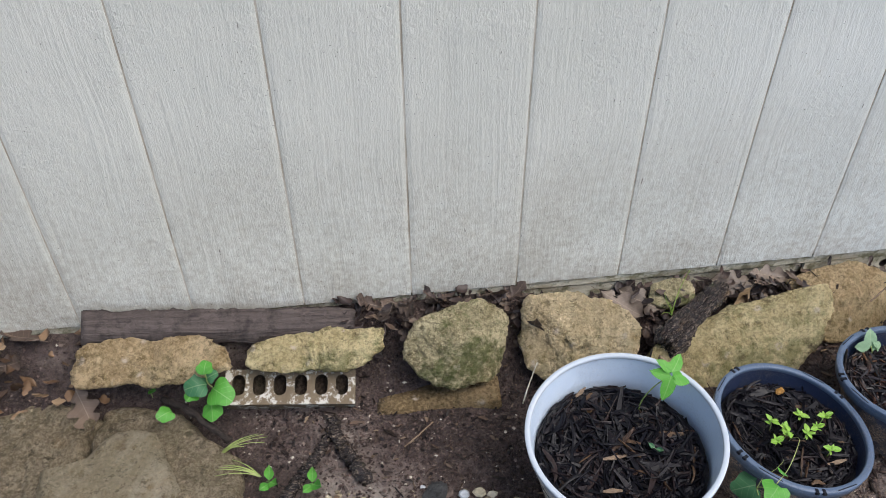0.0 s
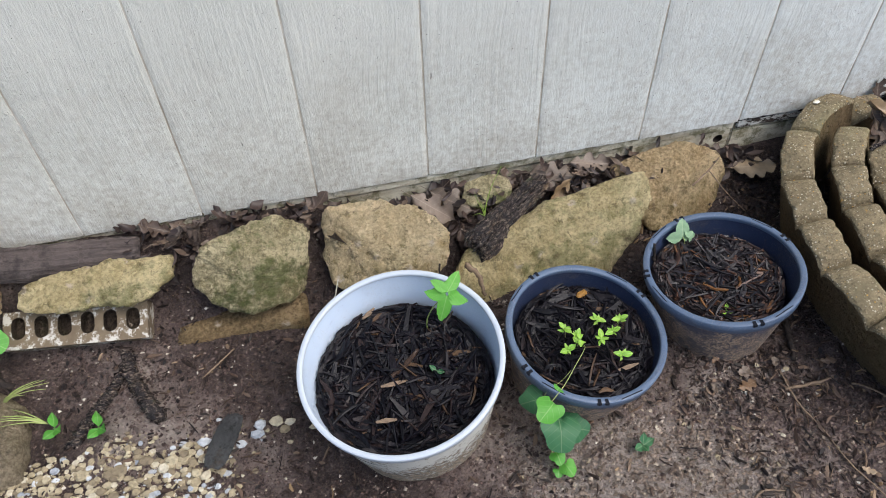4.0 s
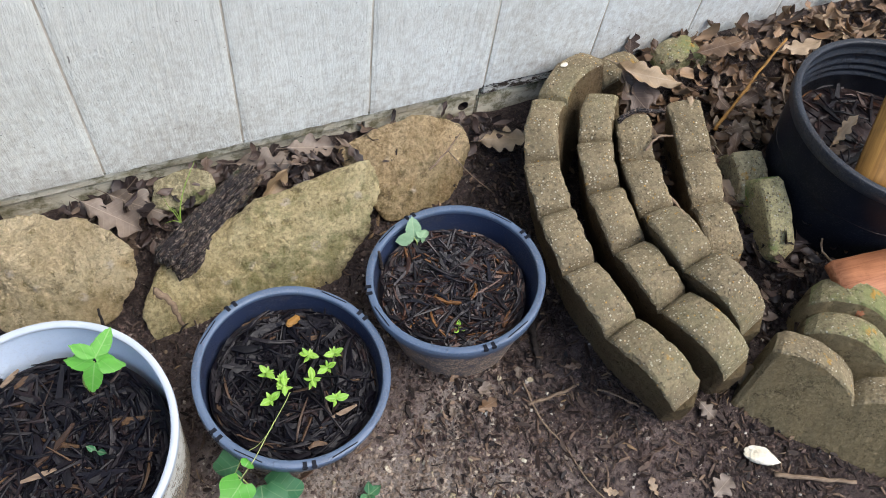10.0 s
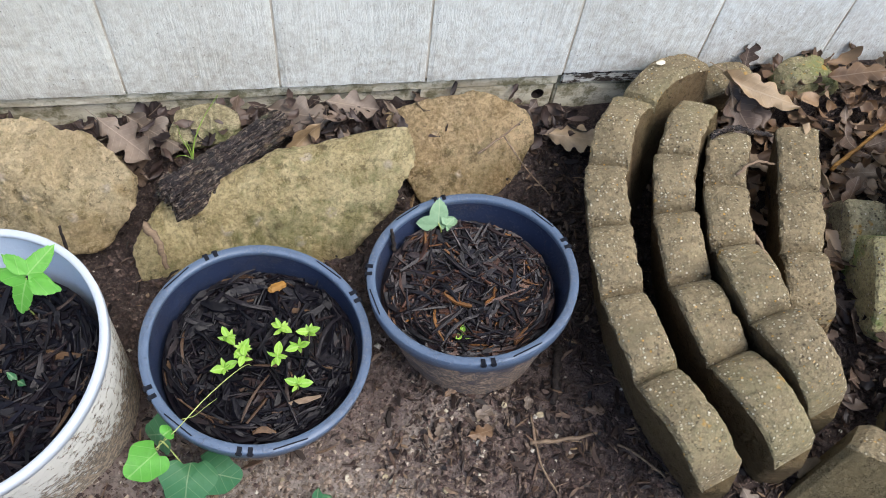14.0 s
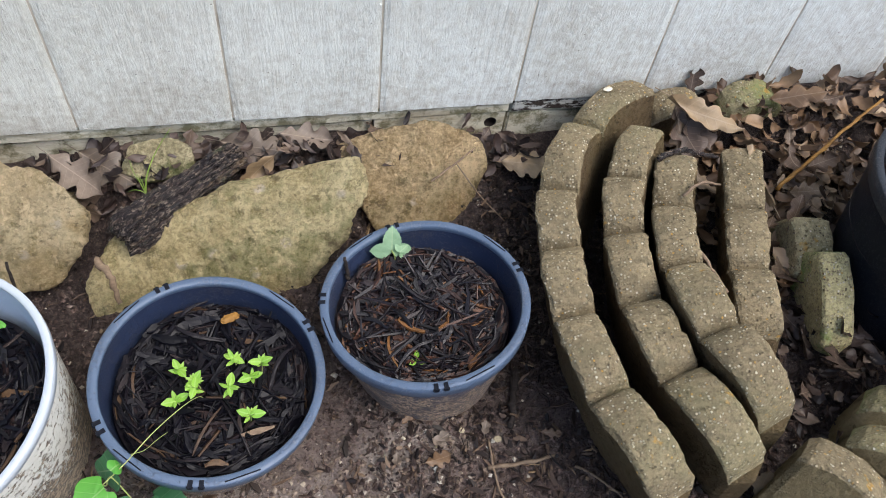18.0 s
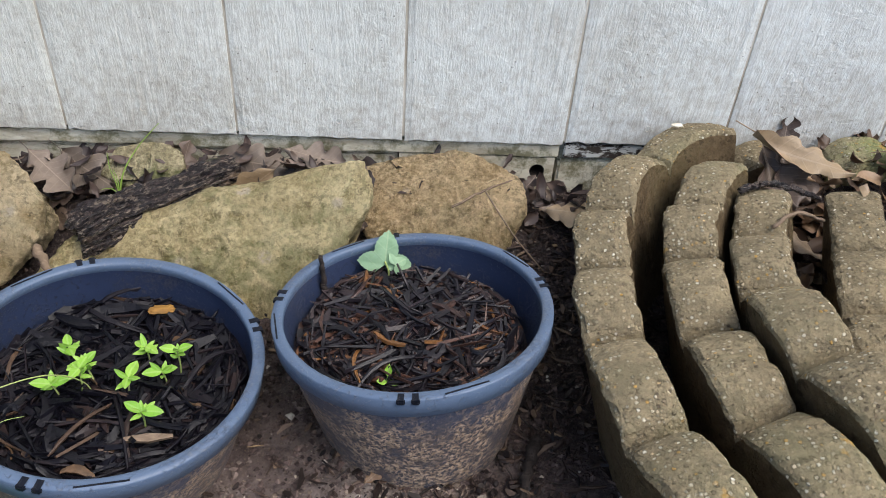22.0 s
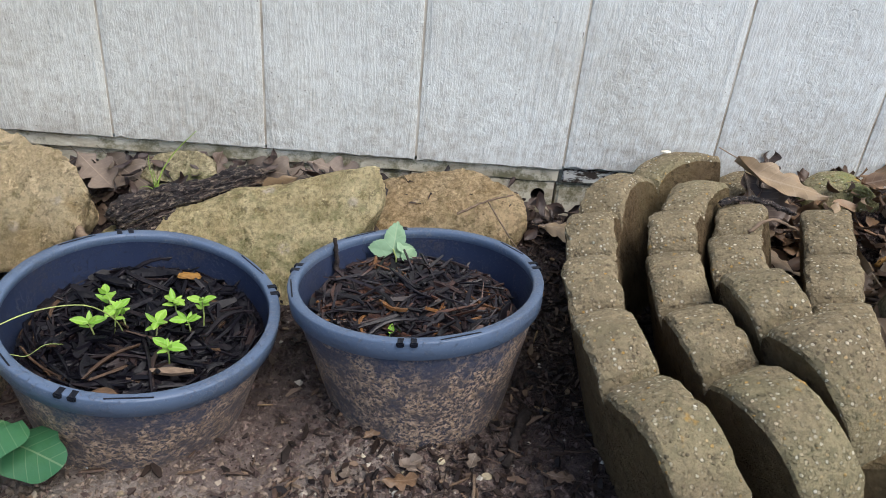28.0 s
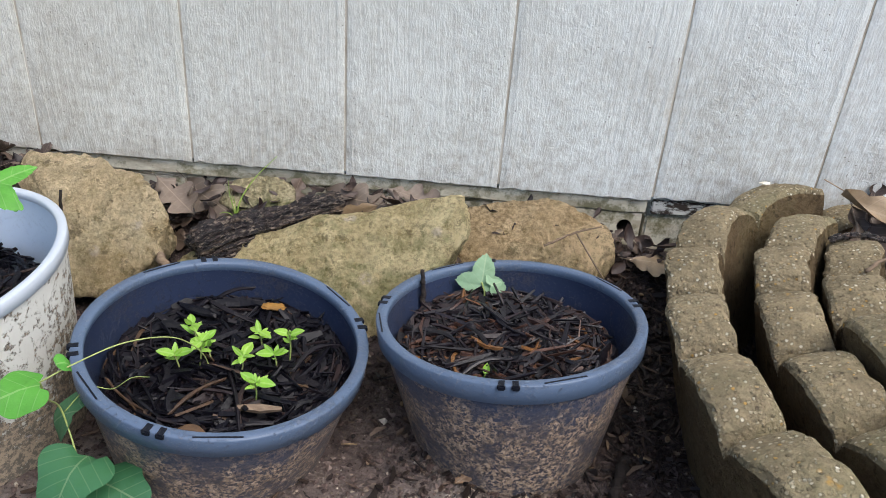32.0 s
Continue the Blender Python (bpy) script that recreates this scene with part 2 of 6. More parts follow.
def mat_concrete(name="edger_concrete", tone=(0.350, 0.282, 0.170), moss=0.2, patch=(0.52, 0.66), algae=(0.19, 0.215, 0.10)):
    k = Mat(name, 0.88, 0.25)
    rnd = k.rand()
    base = k.mix(k.ramp(k.noise(9.0, 4), [(0.35, 0.0), (0.65, 1.0)]), tuple(v * 0.72 for v in tone), tone)
    base = k.mix(k.ramp(k.noise(150.0, 5, 0.75), [(0.42, 0.0), (0.66, 0.85)]), base, tuple(v * 0.36 for v in tone))
    base = k.mix(k.ramp(k.noise(16.0, 5, 0.7), [(0.48, 0.0), (0.68, 0.7)]), base, tuple(v * 0.45 for v in tone))
    # exposed aggregate: small pebbles, each its own colour
    v = k.t.nodes.new("ShaderNodeTexVoronoi")
    v.inputs["Scale"].default_value = 275.0
    k.link(k.co, v.inputs["Vector"])
    peb = k.ramp(k.math("ADD", v.outputs["Distance"], k.math("MULTIPLY", k.noise(520.0, 3, 0.7), 0.5)), [(0.52, 1.0), (0.76, 0.0)])
    pick = k.t.nodes.new("ShaderNodeSeparateXYZ")
    k.link(v.outputs["Color"], pick.inputs[0])
    stone = k.ramp(pick.outputs[0], [(0.0, (0.10, 0.075, 0.05)), (0.3, (0.27, 0.21, 0.13)), (0.62, (0.40, 0.33, 0.21)), (0.80, (0.60, 0.54, 0.40)), (0.92, (0.74, 0.69, 0.56)), (0.97, (0.52, 0.31, 0.09))])
    shown = k.math("MULTIPLY", peb, k.ramp(pick.outputs[1], [(0.32, 0.0), (0.36, 1.0)]))
    shown = k.math("MULTIPLY", shown, k.ramp(k.noise(30.0, 3), [(0.38, 0.3), (0.55, 1.0)]))
    c = k.mix(shown, base, stone)
    # lichen and algae in patches
    green = k.ramp(k.math("ADD", k.noise(6.5, 5, 0.7), k.math("MULTIPLY", rnd, 0.06)), [(patch[0], 0.0), (patch[1], 1.0)])
    c = k.mix(k.math("MULTIPLY", green, moss), c, algae)
    ochre = k.ramp(k.noise(23.0, 4, 0.6), [(0.65, 0.0), (0.70, 0.85)])
    c = k.mix(ochre, c, (0.46, 0.26, 0.05))
    k.color(c)
    k.bump(shown, 0.9, 0.003)
    k.bump(k.noise(320.0, 5, 0.7), 0.9, 0.003)
    k.bump(k.noise(60.0, 5, 0.65), 0.6, 0.006)
    return k.m


def mat_limestone(name, a, b, moss=0.3, scale=1.0, clasts=1.0, fleck=1.0, coarse=1.0):
    """Weathered limestone: broad tone, chalky flakes, grit, pits, moss and dirt."""
    k = Mat(name, 0.92, 0.15)
    c = k.mix(k.ramp(k.noise(11.0 * scale, 5, 0.65), [(0.36, 0.0), (0.62, 1.0)]), a, b)
    patchy = k.noise(52.0, 5, 0.72, None, 0.4)
    c = k.mix(k.ramp(patchy, [(0.54, 0.0), (0.62, 0.7 * coarse)]), c, tuple(v * w for v, w in zip(a, (0.52, 0.50, 0.40))))
    c = k.mix(k.ramp(patchy, [(0.36, 0.7 * coarse), (0.44, 0.0)]), c, tuple(min(0.8, v * w) for v, w in zip(b, (1.12, 1.08, 1.02))))
    chalk = k.ramp(k.noise(19.0, 6, 0.72, None, 0.6), [(0.50, 0.0), (0.56, 0.9)])
    pale = tuple(v * min(1.25, 0.80 / max(b)) for v in b)
    c = k.mix(k.math("MULTIPLY", chalk, clasts), c, pale)
    # broad water stains and lichen that cover whole faces
    stain = k.ramp(k.noise(4.5, 5, 0.7, None, 0.8), [(0.46, 0.0), (0.62, 0.55 * coarse)])
    c = k.mix(stain, c, tuple(v * w for v, w in zip(a, (0.72, 0.66, 0.52))))
    rust = k.ramp(k.noise(13.0, 4, 0.6), [(0.62, 0.0), (0.72, 0.5)])
    c = k.mix(rust, c, (a[0] * 0.95, a[1] * 0.78, a[2] * 0.55))
    # low grit and pits below are darkened: crevice shade put into the colour
    grit = k.noise(150.0, 6, 0.8)
    c = k.mix(k.ramp(grit, [(0.51, 0.0), (0.57, 0.5 * fleck)]), c, tuple(v * 0.35 for v in a))
    c = k.mix(k.ramp(grit, [(0.41, 0.6 * fleck), (0.48, 0.0)]), c, pale)
    v = k.t.nodes.new("ShaderNodeTexVoronoi")
    v.inputs["Scale"].default_value = 36.0
    k.link(k.co, v.inputs["Vector"])
    clast = k.math("MULTIPLY", k.ramp(v.outputs["Distance"], [(0.20, 1.0), (0.34, 0.0)]), k.ramp(v.outputs["Color"], [(0.74, 0.0), (0.78, 0.8)]))
    clast = k.math("MULTIPLY", clast, k.ramp(k.noise(55.0, 4, 0.7), [(0.42, 0.0), (0.52, 1.0)]))
    c = k.mix(k.math("MULTIPLY", clast, clasts), c, (0.74, 0.63, 0.50))
    pit = k.ramp(k.noise(48.0, 6, 0.75), [(0.575, 0.0), (0.62, 0.6)])
    c = k.mix(pit, c, tuple(v * 0.28 for v in a))
    g = k.ramp(k.math("ADD", k.math("MULTIPLY", k.noise(7.0, 4, 0.6), 0.6), k.math("MULTIPLY", k.noise(60.0, 5, 0.75), 0.4)), [(0.48, 0.0), (0.58, 1.0)])
    c = k.mix(k.math("MULTIPLY", g, moss), c, (0.13, 0.155, 0.05))
    dirt = k.ramp(k.noise(9.0, 6, 0.75), [(0.60, 0.0), (0.72, 0.8)])
    c = k.mix(dirt, c, (0.13, 0.09, 0.055))
    k.color(c)
    k.bump(k.noise(20.0, 8, 0.72), 1.0, 0.006 + 0.010 * coarse)
    k.bump(patchy, 0.9, 0.010 * coarse)
    k.bump(pit, -0.8, 0.006)
    k.bump(k.ramp(grit, [(0.40, 1.0), (0.60, 0.0)]), 0.9, 0.0035)
    k.bump(chalk, 0.8, 0.005)
    k.bump(clast, 0.6, 0.003)
    return k.m


def mat_plastic(name, dark, light, mud, mud_amount, low, high, rough=0.42, spec=0.45, grain=270.0):
    """Pot plastic with dried mud thrown up its outside."""
    k = Mat(name, rough, spec)
    c = k.mix(k.noise(30.0, 4), dark, light)
    sep = k.t.nodes.new("ShaderNodeSeparateXYZ")
    k.link(k.co, sep.inputs[0])
    up = k.t.nodes.new("ShaderNodeMapRange")
    up.inputs[1].default_value, up.inputs[2].default_value = high, low
    up.inputs[3].default_value, up.inputs[4].default_value = 0.0, 1.0
    k.link(sep.outputs[2], up.inputs[0])
    f = k.math("ADD", k.noise(grain, 6, 0.8), k.math("MULTIPLY", k.noise(14.0, 3), 0.35))
    f = k.math("ADD", f, k.math("MULTIPLY", up.outputs[0], 0.28))
    f = k.ramp(f, [(0.72, 0.0), (0.77, 1.0)])
    f = k.math("MULTIPLY", f, mud_amount)
    grit = k.mix(k.ramp(k.noise(170.0, 5, 0.75), [(0.45, 0.0), (0.56, 1.0)]), tuple(v * 0.35 for v in mud), tuple(v * 1.45 for v in mud))
    if mud_amount >= 1.0:
        spread = k.math("ADD", up.outputs[0], k.math("MULTIPLY", k.noise(9.0, 4, 0.6), 0.9))
        film = k.math("MULTIPLY", k.ramp(spread, [(0.50, 0.0), (1.15, 0.62)]), k.ramp(k.noise(190.0, 5, 0.75), [(0.36, 0.35), (0.58, 1.0)]))
        c = k.mix(film, c, tuple(v * 0.48 for v in mud))
        speck = k.ramp(k.noise(270.0, 6, 0.8), [(0.475, 0.0), (0.515, 1.0)])
        fleck = k.math("MULTIPLY", k.math("MULTIPLY", speck, k.ramp(k.noise(40.0, 4, 0.65), [(0.40, 0.1), (0.54, 1.0)])), k.ramp(spread, [(0.50, 0.0), (0.85, 1.0)]))
        tint = k.ramp(k.noise(260.0, 2), [(0.35, tuple(v * 1.05 for v in mud)), (0.65, tuple(v * w for v, w in zip(mud, (2.35, 2.5, 2.7))))])
        c = k.mix(fleck, c, tint)
        f = k.math("MULTIPLY", fleck, 0.0)
        k.bump(fleck, 0.7, 0.002)
    k.color(k.mix(f, c, grit))
    k.rough(k.ramp(f, [(0.0, rough), (1.0, 0.9)]))
    k.bump(f, 0.8, 0.003)
    k.bump(k.noise(240.0, 3), 0.15, 0.0008)
    return k.m


def mat_island(name, stops, rough=0.7, spec=0.35, grain=160.0, depth=0.0012, each=False):
    k = Mat(name, rough, spec)
    c = k.ramp(k.rand() if each else k.island(), stops)
    c = k.mix(k.ramp(k.noise(grain, 4, 0.7), [(0.35, 0.0), (0.7, 0.6)]), c, k.mix(0.7, c, (0.0, 0.0, 0.0)))
    k.color(c)
    k.bump(k.noise(grain * 1.6, 4, 0.7), 0.6, depth)
    return k.m


def mat_leaf(name, stops, green=False, island=False):
    k = Mat(name, 0.5 if green else 0.5, 0.4)
    c = k.ramp(k.island() if island else k.rand(), stops)
    c = k.mix(k.ramp(k.noise(70.0, 5, 0.65), [(0.4, 0.0), (0.72, 0.5)]), c, k.mix(0.6, c, (0.03, 0.02, 0.015)) if not green else k.mix(0.55, c, (0.04, 0.14, 0.03)))
    if not island:
        # midrib and side veins, laid out along the blade
        sep = k.t.nodes.new("ShaderNodeSeparateXYZ")
        k.link(k.co, sep.inputs[0])
        side = k.math("ABSOLUTE", sep.outputs[1])
        rib = k.math("LESS_THAN", side, 0.0007)
        slant = k.math("SUBTRACT", k.math("MULTIPLY", sep.outputs[0], 560.0), k.math("MULTIPLY", side, 420.0))
        vein = k.ramp(k.math("SINE", slant), [(0.93, 0.0), (0.99, 0.45)])
        f = k.math("MAXIMUM", rib, vein)
        c = k.mix(k.math("MULTIPLY", f, 0.28 if green else 0.5), c, k.mix(0.5, c, (0.75, 0.8, 0.5) if green else (0.45, 0.36, 0.27)))
        k.bump(f, 0.4, 0.0008)
    k.color(c)
    k.bump(k.noise(130.0, 4), 0.5, 0.0016)
    if green:
        tr = k.t.nodes.new("ShaderNodeBsdfTranslucent")
        k.link(c, tr.inputs[0])
        ms = k.t.nodes.new("ShaderNodeMixShader")
        ms.inputs[0].default_value = 0.3
        k.link(k.b.outputs[0], ms.inputs[1])
        k.link(tr.outputs[0], ms.inputs[2])
        k.link(ms.outputs[0], k.t.nodes["Material Output"].inputs[0])
    return k.m


def mat_wood(name, dark, light, along=(4, 60, 60), rough=0.8, streak=0.5, depth=0.003):
    k = Mat(name, rough, 0.3)
    g = k.noise(1.0, 6, 0.68, k.scaled(*along), 0.8)
    c = k.ramp(g, [(0.3, dark), (0.68, light)])
    c = k.mix(k.ramp(k.noise(35.0, 5, 0.7), [(0.5, 0.0), (0.75, streak)]), c, tuple(v * 0.35 for v in dark))
    k.color(c)
    k.bump(g, 0.8, depth)
    return k.m


SIDING, GROOVE, SILL, FLAKE, SOIL = mat_siding(), mat_groove(), mat_sill(), mat_flaking(), mat_soil()
CONCRETE = mat_concrete()
# brick sides: soil-brown cast concrete, with the shade of the gaps put into it
CONCRETE_SIDE_SHADED = mat_limestone("shaded_cast_concrete_face", (0.165, 0.117, 0.064), (0.212, 0.152, 0.086), 0.12, 0.6, 0.0, 0.5, 0.2)
CONCRETE_GREEN = mat_concrete("mossy_concrete", (0.72, 0.63, 0.33), 0.9, (0.52, 0.63), (0.17, 0.30, 0.075))
CONCRETE_PALE = mat_concrete("pale_sandy_concrete", (0.62, 0.53, 0.31), 0.2, (0.56, 0.68), (0.24, 0.26, 0.10))
CONCRETE_MOSS = mat_concrete("moss_tinged_concrete", (0.43, 0.375, 0.215), 0.68, (0.47, 0.60), (0.19, 0.225, 0.078))
CONCRETE_FACE = mat_limestone("weathered_concrete_face", (0.31, 0.245, 0.135), (0.36, 0.29, 0.165), 0.06, 0.6, 0.0, 0.5, 0.1)
SLAB = mat_limestone("old_mortar_slab", (0.255, 0.205, 0.138), (0.33, 0.272, 0.19), 0.12, 1.0, 0.25, 1.0, 0.6)
FLATSTONE = mat_limestone("flat_grey_stone", (0.36, 0.305, 0.215), (0.43, 0.37, 0.27), 0.1, 0.5, 0.15, 0.4)
LIME_YELLOW = mat_limestone("yellow_limestone", (0.56, 0.45, 0.235), (0.76, 0.65, 0.38), 0.55, fleck=0.8)
LIME_MOSSY = mat_limestone("mossy_limestone", (0.42, 0.36, 0.21), (0.56, 0.49, 0.31), 0.8, fleck=1.1)
LIME_WARM = mat_limestone("warm_limestone", (0.45, 0.325, 0.175), (0.58, 0.445, 0.27), 0.2, fleck=0.9)
LIME_PALE = mat_limestone("pale_limestone", (0.56, 0.44, 0.26), (0.72, 0.59, 0.38), 0.18, fleck=0.6)
BLUE = mat_plastic("blue_grey_plastic", (0.024, 0.042, 0.086), (0.046, 0.074, 0.135), (0.26, 0.185, 0.125), 1.0, -0.10, 0.0)
# darker copy of the blue plastic: shade inside the pots put into colour
BLUE_IN = mat_plastic("blue_inner_plastic_shaded", (0.014, 0.022, 0.052), (0.026, 0.040, 0.086), (0.1, 0.08, 0.06), 0.3, -0.3, -0.2)
# same white plastic inside, with blue skylight shading put into its colour
WHITE_IN = mat_plastic("white_inner_plastic_skylit", (0.52, 0.625, 0.765), (0.62, 0.71, 0.82), (0.3, 0.26, 0.2), 0.1, -0.4, -0.3, 0.35)
# worn rim, paler still because its sky sheen is put into the colour
BLUE_RIM = mat_plastic("blue_rim_worn_sheen", (0.068, 0.105, 0.172), (0.096, 0.138, 0.212), (0.30, 0.25, 0.2), 0.15, -0.3, -0.2, 0.42)
WHITE = mat_plastic("white_plastic", (0.58, 0.57, 0.52), (0.70, 0.70, 0.65), (0.24, 0.18, 0.12), 0.9, -0.20, -0.06, 0.5, 0.45, 120.0)
# white rim greyed towards blue: its shading is put into the colour
WHITE_RIM = mat_plastic("white_rim_plastic_shaded", (0.42, 0.475, 0.545), (0.49, 0.54, 0.60), (0.3, 0.26, 0.2), 0.0, -0.4, -0.25, 0.4)
BLACK = mat_plastic("black_plastic", (0.005, 0.006, 0.010), (0.010, 0.013, 0.021), (0.12, 0.10, 0.08), 0.04, -0.3, -0.15, 0.36, 0.12)
BLACK_IN = mat_plastic("black_pot_inside", (0.016, 0.020, 0.028), (0.026, 0.032, 0.044), (0.12, 0.10, 0.08), 0.3, -0.3, -0.2, 0.36, 0.35)
MULCH_STOPS = [(0.0, (0.0028, 0.0028, 0.0054)), (0.60, (0.0060, 0.0052, 0.0088)), (0.84, (0.0115, 0.0086, 0.0115)), (0.965, (0.030, 0.019, 0.018)), (1.0, (0.12, 0.07, 0.037))]
BROWN_STOPS = [(0.0, (0.006, 0.0052, 0.0075)), (0.55, (0.0140, 0.0110, 0.0155)), (0.80, (0.036, 0.0215, 0.0200)), (0.95, (0.095, 0.043, 0.027)), (1.0, (0.22, 0.10, 0.032))]
MULCH = mat_island("shredded_mulch", MULCH_STOPS, 0.42, 0.22)
MULCH_BROWN = mat_island("brown_mulch", BROWN_STOPS, 0.40, 0.38)
MULCH_CHIP = mat_island("mulch_chip", MULCH_STOPS, 0.42, 0.24, each=True)
BROWN_CHIP = mat_island("brown_mulch_chip", BROWN_STOPS, 0.38, 0.38, each=True)
BARK_BITS = mat_island("loose_bark_bits", [(0.0, (0.010, 0.007, 0.006)), (0.45, (0.042, 0.026, 0.019)), (0.75, (0.10, 0.062, 0.043)), (0.94, (0.20, 0.135, 0.088)), (1.0, (0.34, 0.23, 0.12))], 0.6, 0.3)
CRUMBS = mat_island("soil_crumbs", [(0.0, (0.030, 0.018, 0.016)), (0.55, (0.080, 0.052, 0.044)), (0.86, (0.135, 0.092, 0.078)), (0.955, (0.22, 0.165, 0.14)), (0.975, (0.50, 0.44, 0.36)), (1.0, (0.66, 0.61, 0.52))], 0.8)
DARK_BITS = mat_island("dark_bark_crumbs", [(0.0, (0.008, 0.0055, 0.006)), (0.5, (0.026, 0.017, 0.015)), (0.8, (0.062, 0.040, 0.031)), (0.94, (0.13, 0.088, 0.062)), (1.0, (0.28, 0.20, 0.13))], 0.6, 0.3)
DRY_CRUMBS = mat_island("dry_soil_crumbs", [(0.0, (0.10, 0.073, 0.056)), (0.5, (0.20, 0.15, 0.115)), (0.9, (0.29, 0.225, 0.175)), (1.0, (0.46, 0.39, 0.30))], 0.9)
GRAVEL = mat_island("cream_gravel", [(0.0, (0.19, 0.15, 0.10)), (0.35, (0.36, 0.30, 0.19)), (0.68, (0.48, 0.42, 0.285)), (0.85, (0.60, 0.55, 0.43)), (0.91, (0.33, 0.36, 0.40)), (1.0, (0.58, 0.61, 0.63))], 0.75)
DRYLEAF = mat_leaf("dry_oak_leaf", [(0.0, (0.048, 0.028, 0.019)), (0.30, (0.108, 0.066, 0.041)), (0.52, (0.175, 0.104, 0.055)), (0.70, (0.150, 0.104, 0.070)), (0.90, (0.235, 0.165, 0.105)), (1.0, (0.38, 0.285, 0.185))])
TANLEAF = mat_leaf("tan_oak_leaf", [(0.0, (0.235, 0.165, 0.094)), (1.0, (0.35, 0.255, 0.152))])
GREYLEAF = mat_leaf("grey_leaf_scrap", [(0.0, (0.11, 0.085, 0.064)), (1.0, (0.21, 0.165, 0.13))])
LITTER = mat_leaf("leaf_litter", [(0.0, (0.042, 0.024, 0.015)), (0.4, (0.115, 0.068, 0.039)), (0.7, (0.22, 0.130, 0.068)), (1.0, (0.36, 0.26, 0.165))], island=True)
WET_LITTER = mat_leaf("damp_leaf_litter", [(0.0, (0.012, 0.008, 0.008)), (0.5, (0.036, 0.023, 0.020)), (0.85, (0.085, 0.057, 0.044)), (1.0, (0.17, 0.125, 0.09))], island=True)
GREEN = mat_leaf("green_leaf", [(0.0, (0.085, 0.33, 0.045)), (1.0, (0.13, 0.42, 0.055))], True)
GREEN_DARK = mat_leaf("dark_green_leaf", [(0.0, (0.042, 0.16, 0.070)), (1.0, (0.075, 0.215, 0.095))], True)
GREEN_LIME = mat_leaf("lime_green_leaf", [(0.0, (0.24, 0.50, 0.05)), (1.0, (0.36, 0.60, 0.08))], True)
GREEN_PALE = mat_leaf("pale_green_leaf", [(0.0, (0.25, 0.42, 0.24)), (1.0, (0.30, 0.46, 0.28))], True)
GRASS = mat_leaf("yellow_green_grass", [(0.0, (0.22, 0.36, 0.05)), (1.0, (0.30, 0.42, 0.08))], True)
STEM = mat_leaf("green_stem", [(0.0, (0.25, 0.34, 0.09)), (1.0, (0.36, 0.42, 0.14))])
PLANK = mat_wood("weathered_plank", (0.040, 0.031, 0.029), (0.135, 0.110, 0.100), (9, 110, 190), 0.85, 0.9, 0.008)
WETLEAF = mat_leaf("wet_oak_leaf", [(0.0, (0.026, 0.017, 0.014)), (0.55, (0.068, 0.046, 0.035)), (0.85, (0.12, 0.084, 0.062)), (1.0, (0.20, 0.145, 0.105))])
TWIG = mat_wood("dry_twig", (0.11, 0.075, 0.05), (0.26, 0.19, 0.13), (60, 200, 200), 0.85, 0.4, 0.0008)
TWIG_DARK = mat_wood("dark_root", (0.012, 0.009, 0.008), (0.048, 0.036, 0.030), (60, 190, 190), 0.8, 0.6, 0.005)
STAKE = mat_wood("ochre_stake", (0.15, 0.07, 0.014), (0.36, 0.19, 0.045), (6, 110, 110), 0.6, 0.3, 0.001)
REDWOOD = mat_wood("reddish_board", (0.22, 0.075, 0.032), (0.46, 0.20, 0.10), (7, 130, 130), 0.6, 0.35, 0.001)
SLATE = mat_limestone("blue_grey_slate", (0.070, 0.072, 0.074), (0.115, 0.118, 0.120), 0.0, 1.0, 0.1, 0.4, 0.3)
BRICK_TAN = mat_limestone("tan_brick", (0.28, 0.195, 0.10), (0.36, 0.26, 0.145), 0.1)
CORE_DARK = mat_limestone("brick_core_dirt", (0.06, 0.045, 0.035), (0.10, 0.075, 0.055), 0.1)


def mat_painted_brick():
    k = Mat("white_painted_brick", 0.85, 0.25)
    worn = k.ramp(k.noise(42.0, 6, 0.78), [(0.43, 0.0), (0.485, 1.0)])
    c = k.mix(worn, (0.50, 0.48, 0.43), k.mix(k.noise(60.0, 4), (0.20, 0.155, 0.10), (0.10, 0.075, 0.05)))
    k.color(c)
    k.bump(worn, -0.4, 0.0015)
    k.bump(k.noise(200.0, 4), 0.4, 0.001)
    return k.m


def mat_bark():
    """Wet rotten bark: near black, with grey-tan flakes and a damp shine."""
    k = Mat("rotten_bark", 0.3, 0.5)
    grain = k.noise(1.0, 6, 0.72, k.scaled(38, 210, 210), 0.6)
    c = k.ramp(grain, [(0.40, (0.006, 0.005, 0.007)), (0.53, (0.026, 0.019, 0.019)), (0.68, (0.105, 0.075, 0.060))])
    flake = k.ramp(k.noise(1.0, 6, 0.78, k.scaled(90, 240, 240), 0.3), [(0.545, 0.0), (0.585, 0.85)])
    c = k.mix(flake, c, (0.30, 0.235, 0.175))
    strip = k.ramp(k.noise(1.0, 5, 0.7, k.scaled(16, 52, 52)), [(0.58, 0.0), (0.66, 0.6)])
    c = k.mix(strip, c, k.mix(k.noise(260.0, 4, 0.7), (0.10, 0.062, 0.035), (0.36, 0.26, 0.16)))
    mossy = k.ramp(k.noise(24.0, 5, 0.7), [(0.62, 0.0), (0.68, 0.5)])
    c = k.mix(mossy, c, (0.08, 0.095, 0.04))
    k.color(c)
    k.rough(k.ramp(flake, [(0.0, 0.25), (0.8, 0.7)]))
    k.bump(grain, 1.0, 0.006)
    k.bump(flake, 0.8, 0.002)
    k.bump(k.noise(400.0, 3, 0.7), 0.6, 0.001)
    return k.m


LOG = mat_bark()
PAINTED_BRICK = mat_painted_brick()


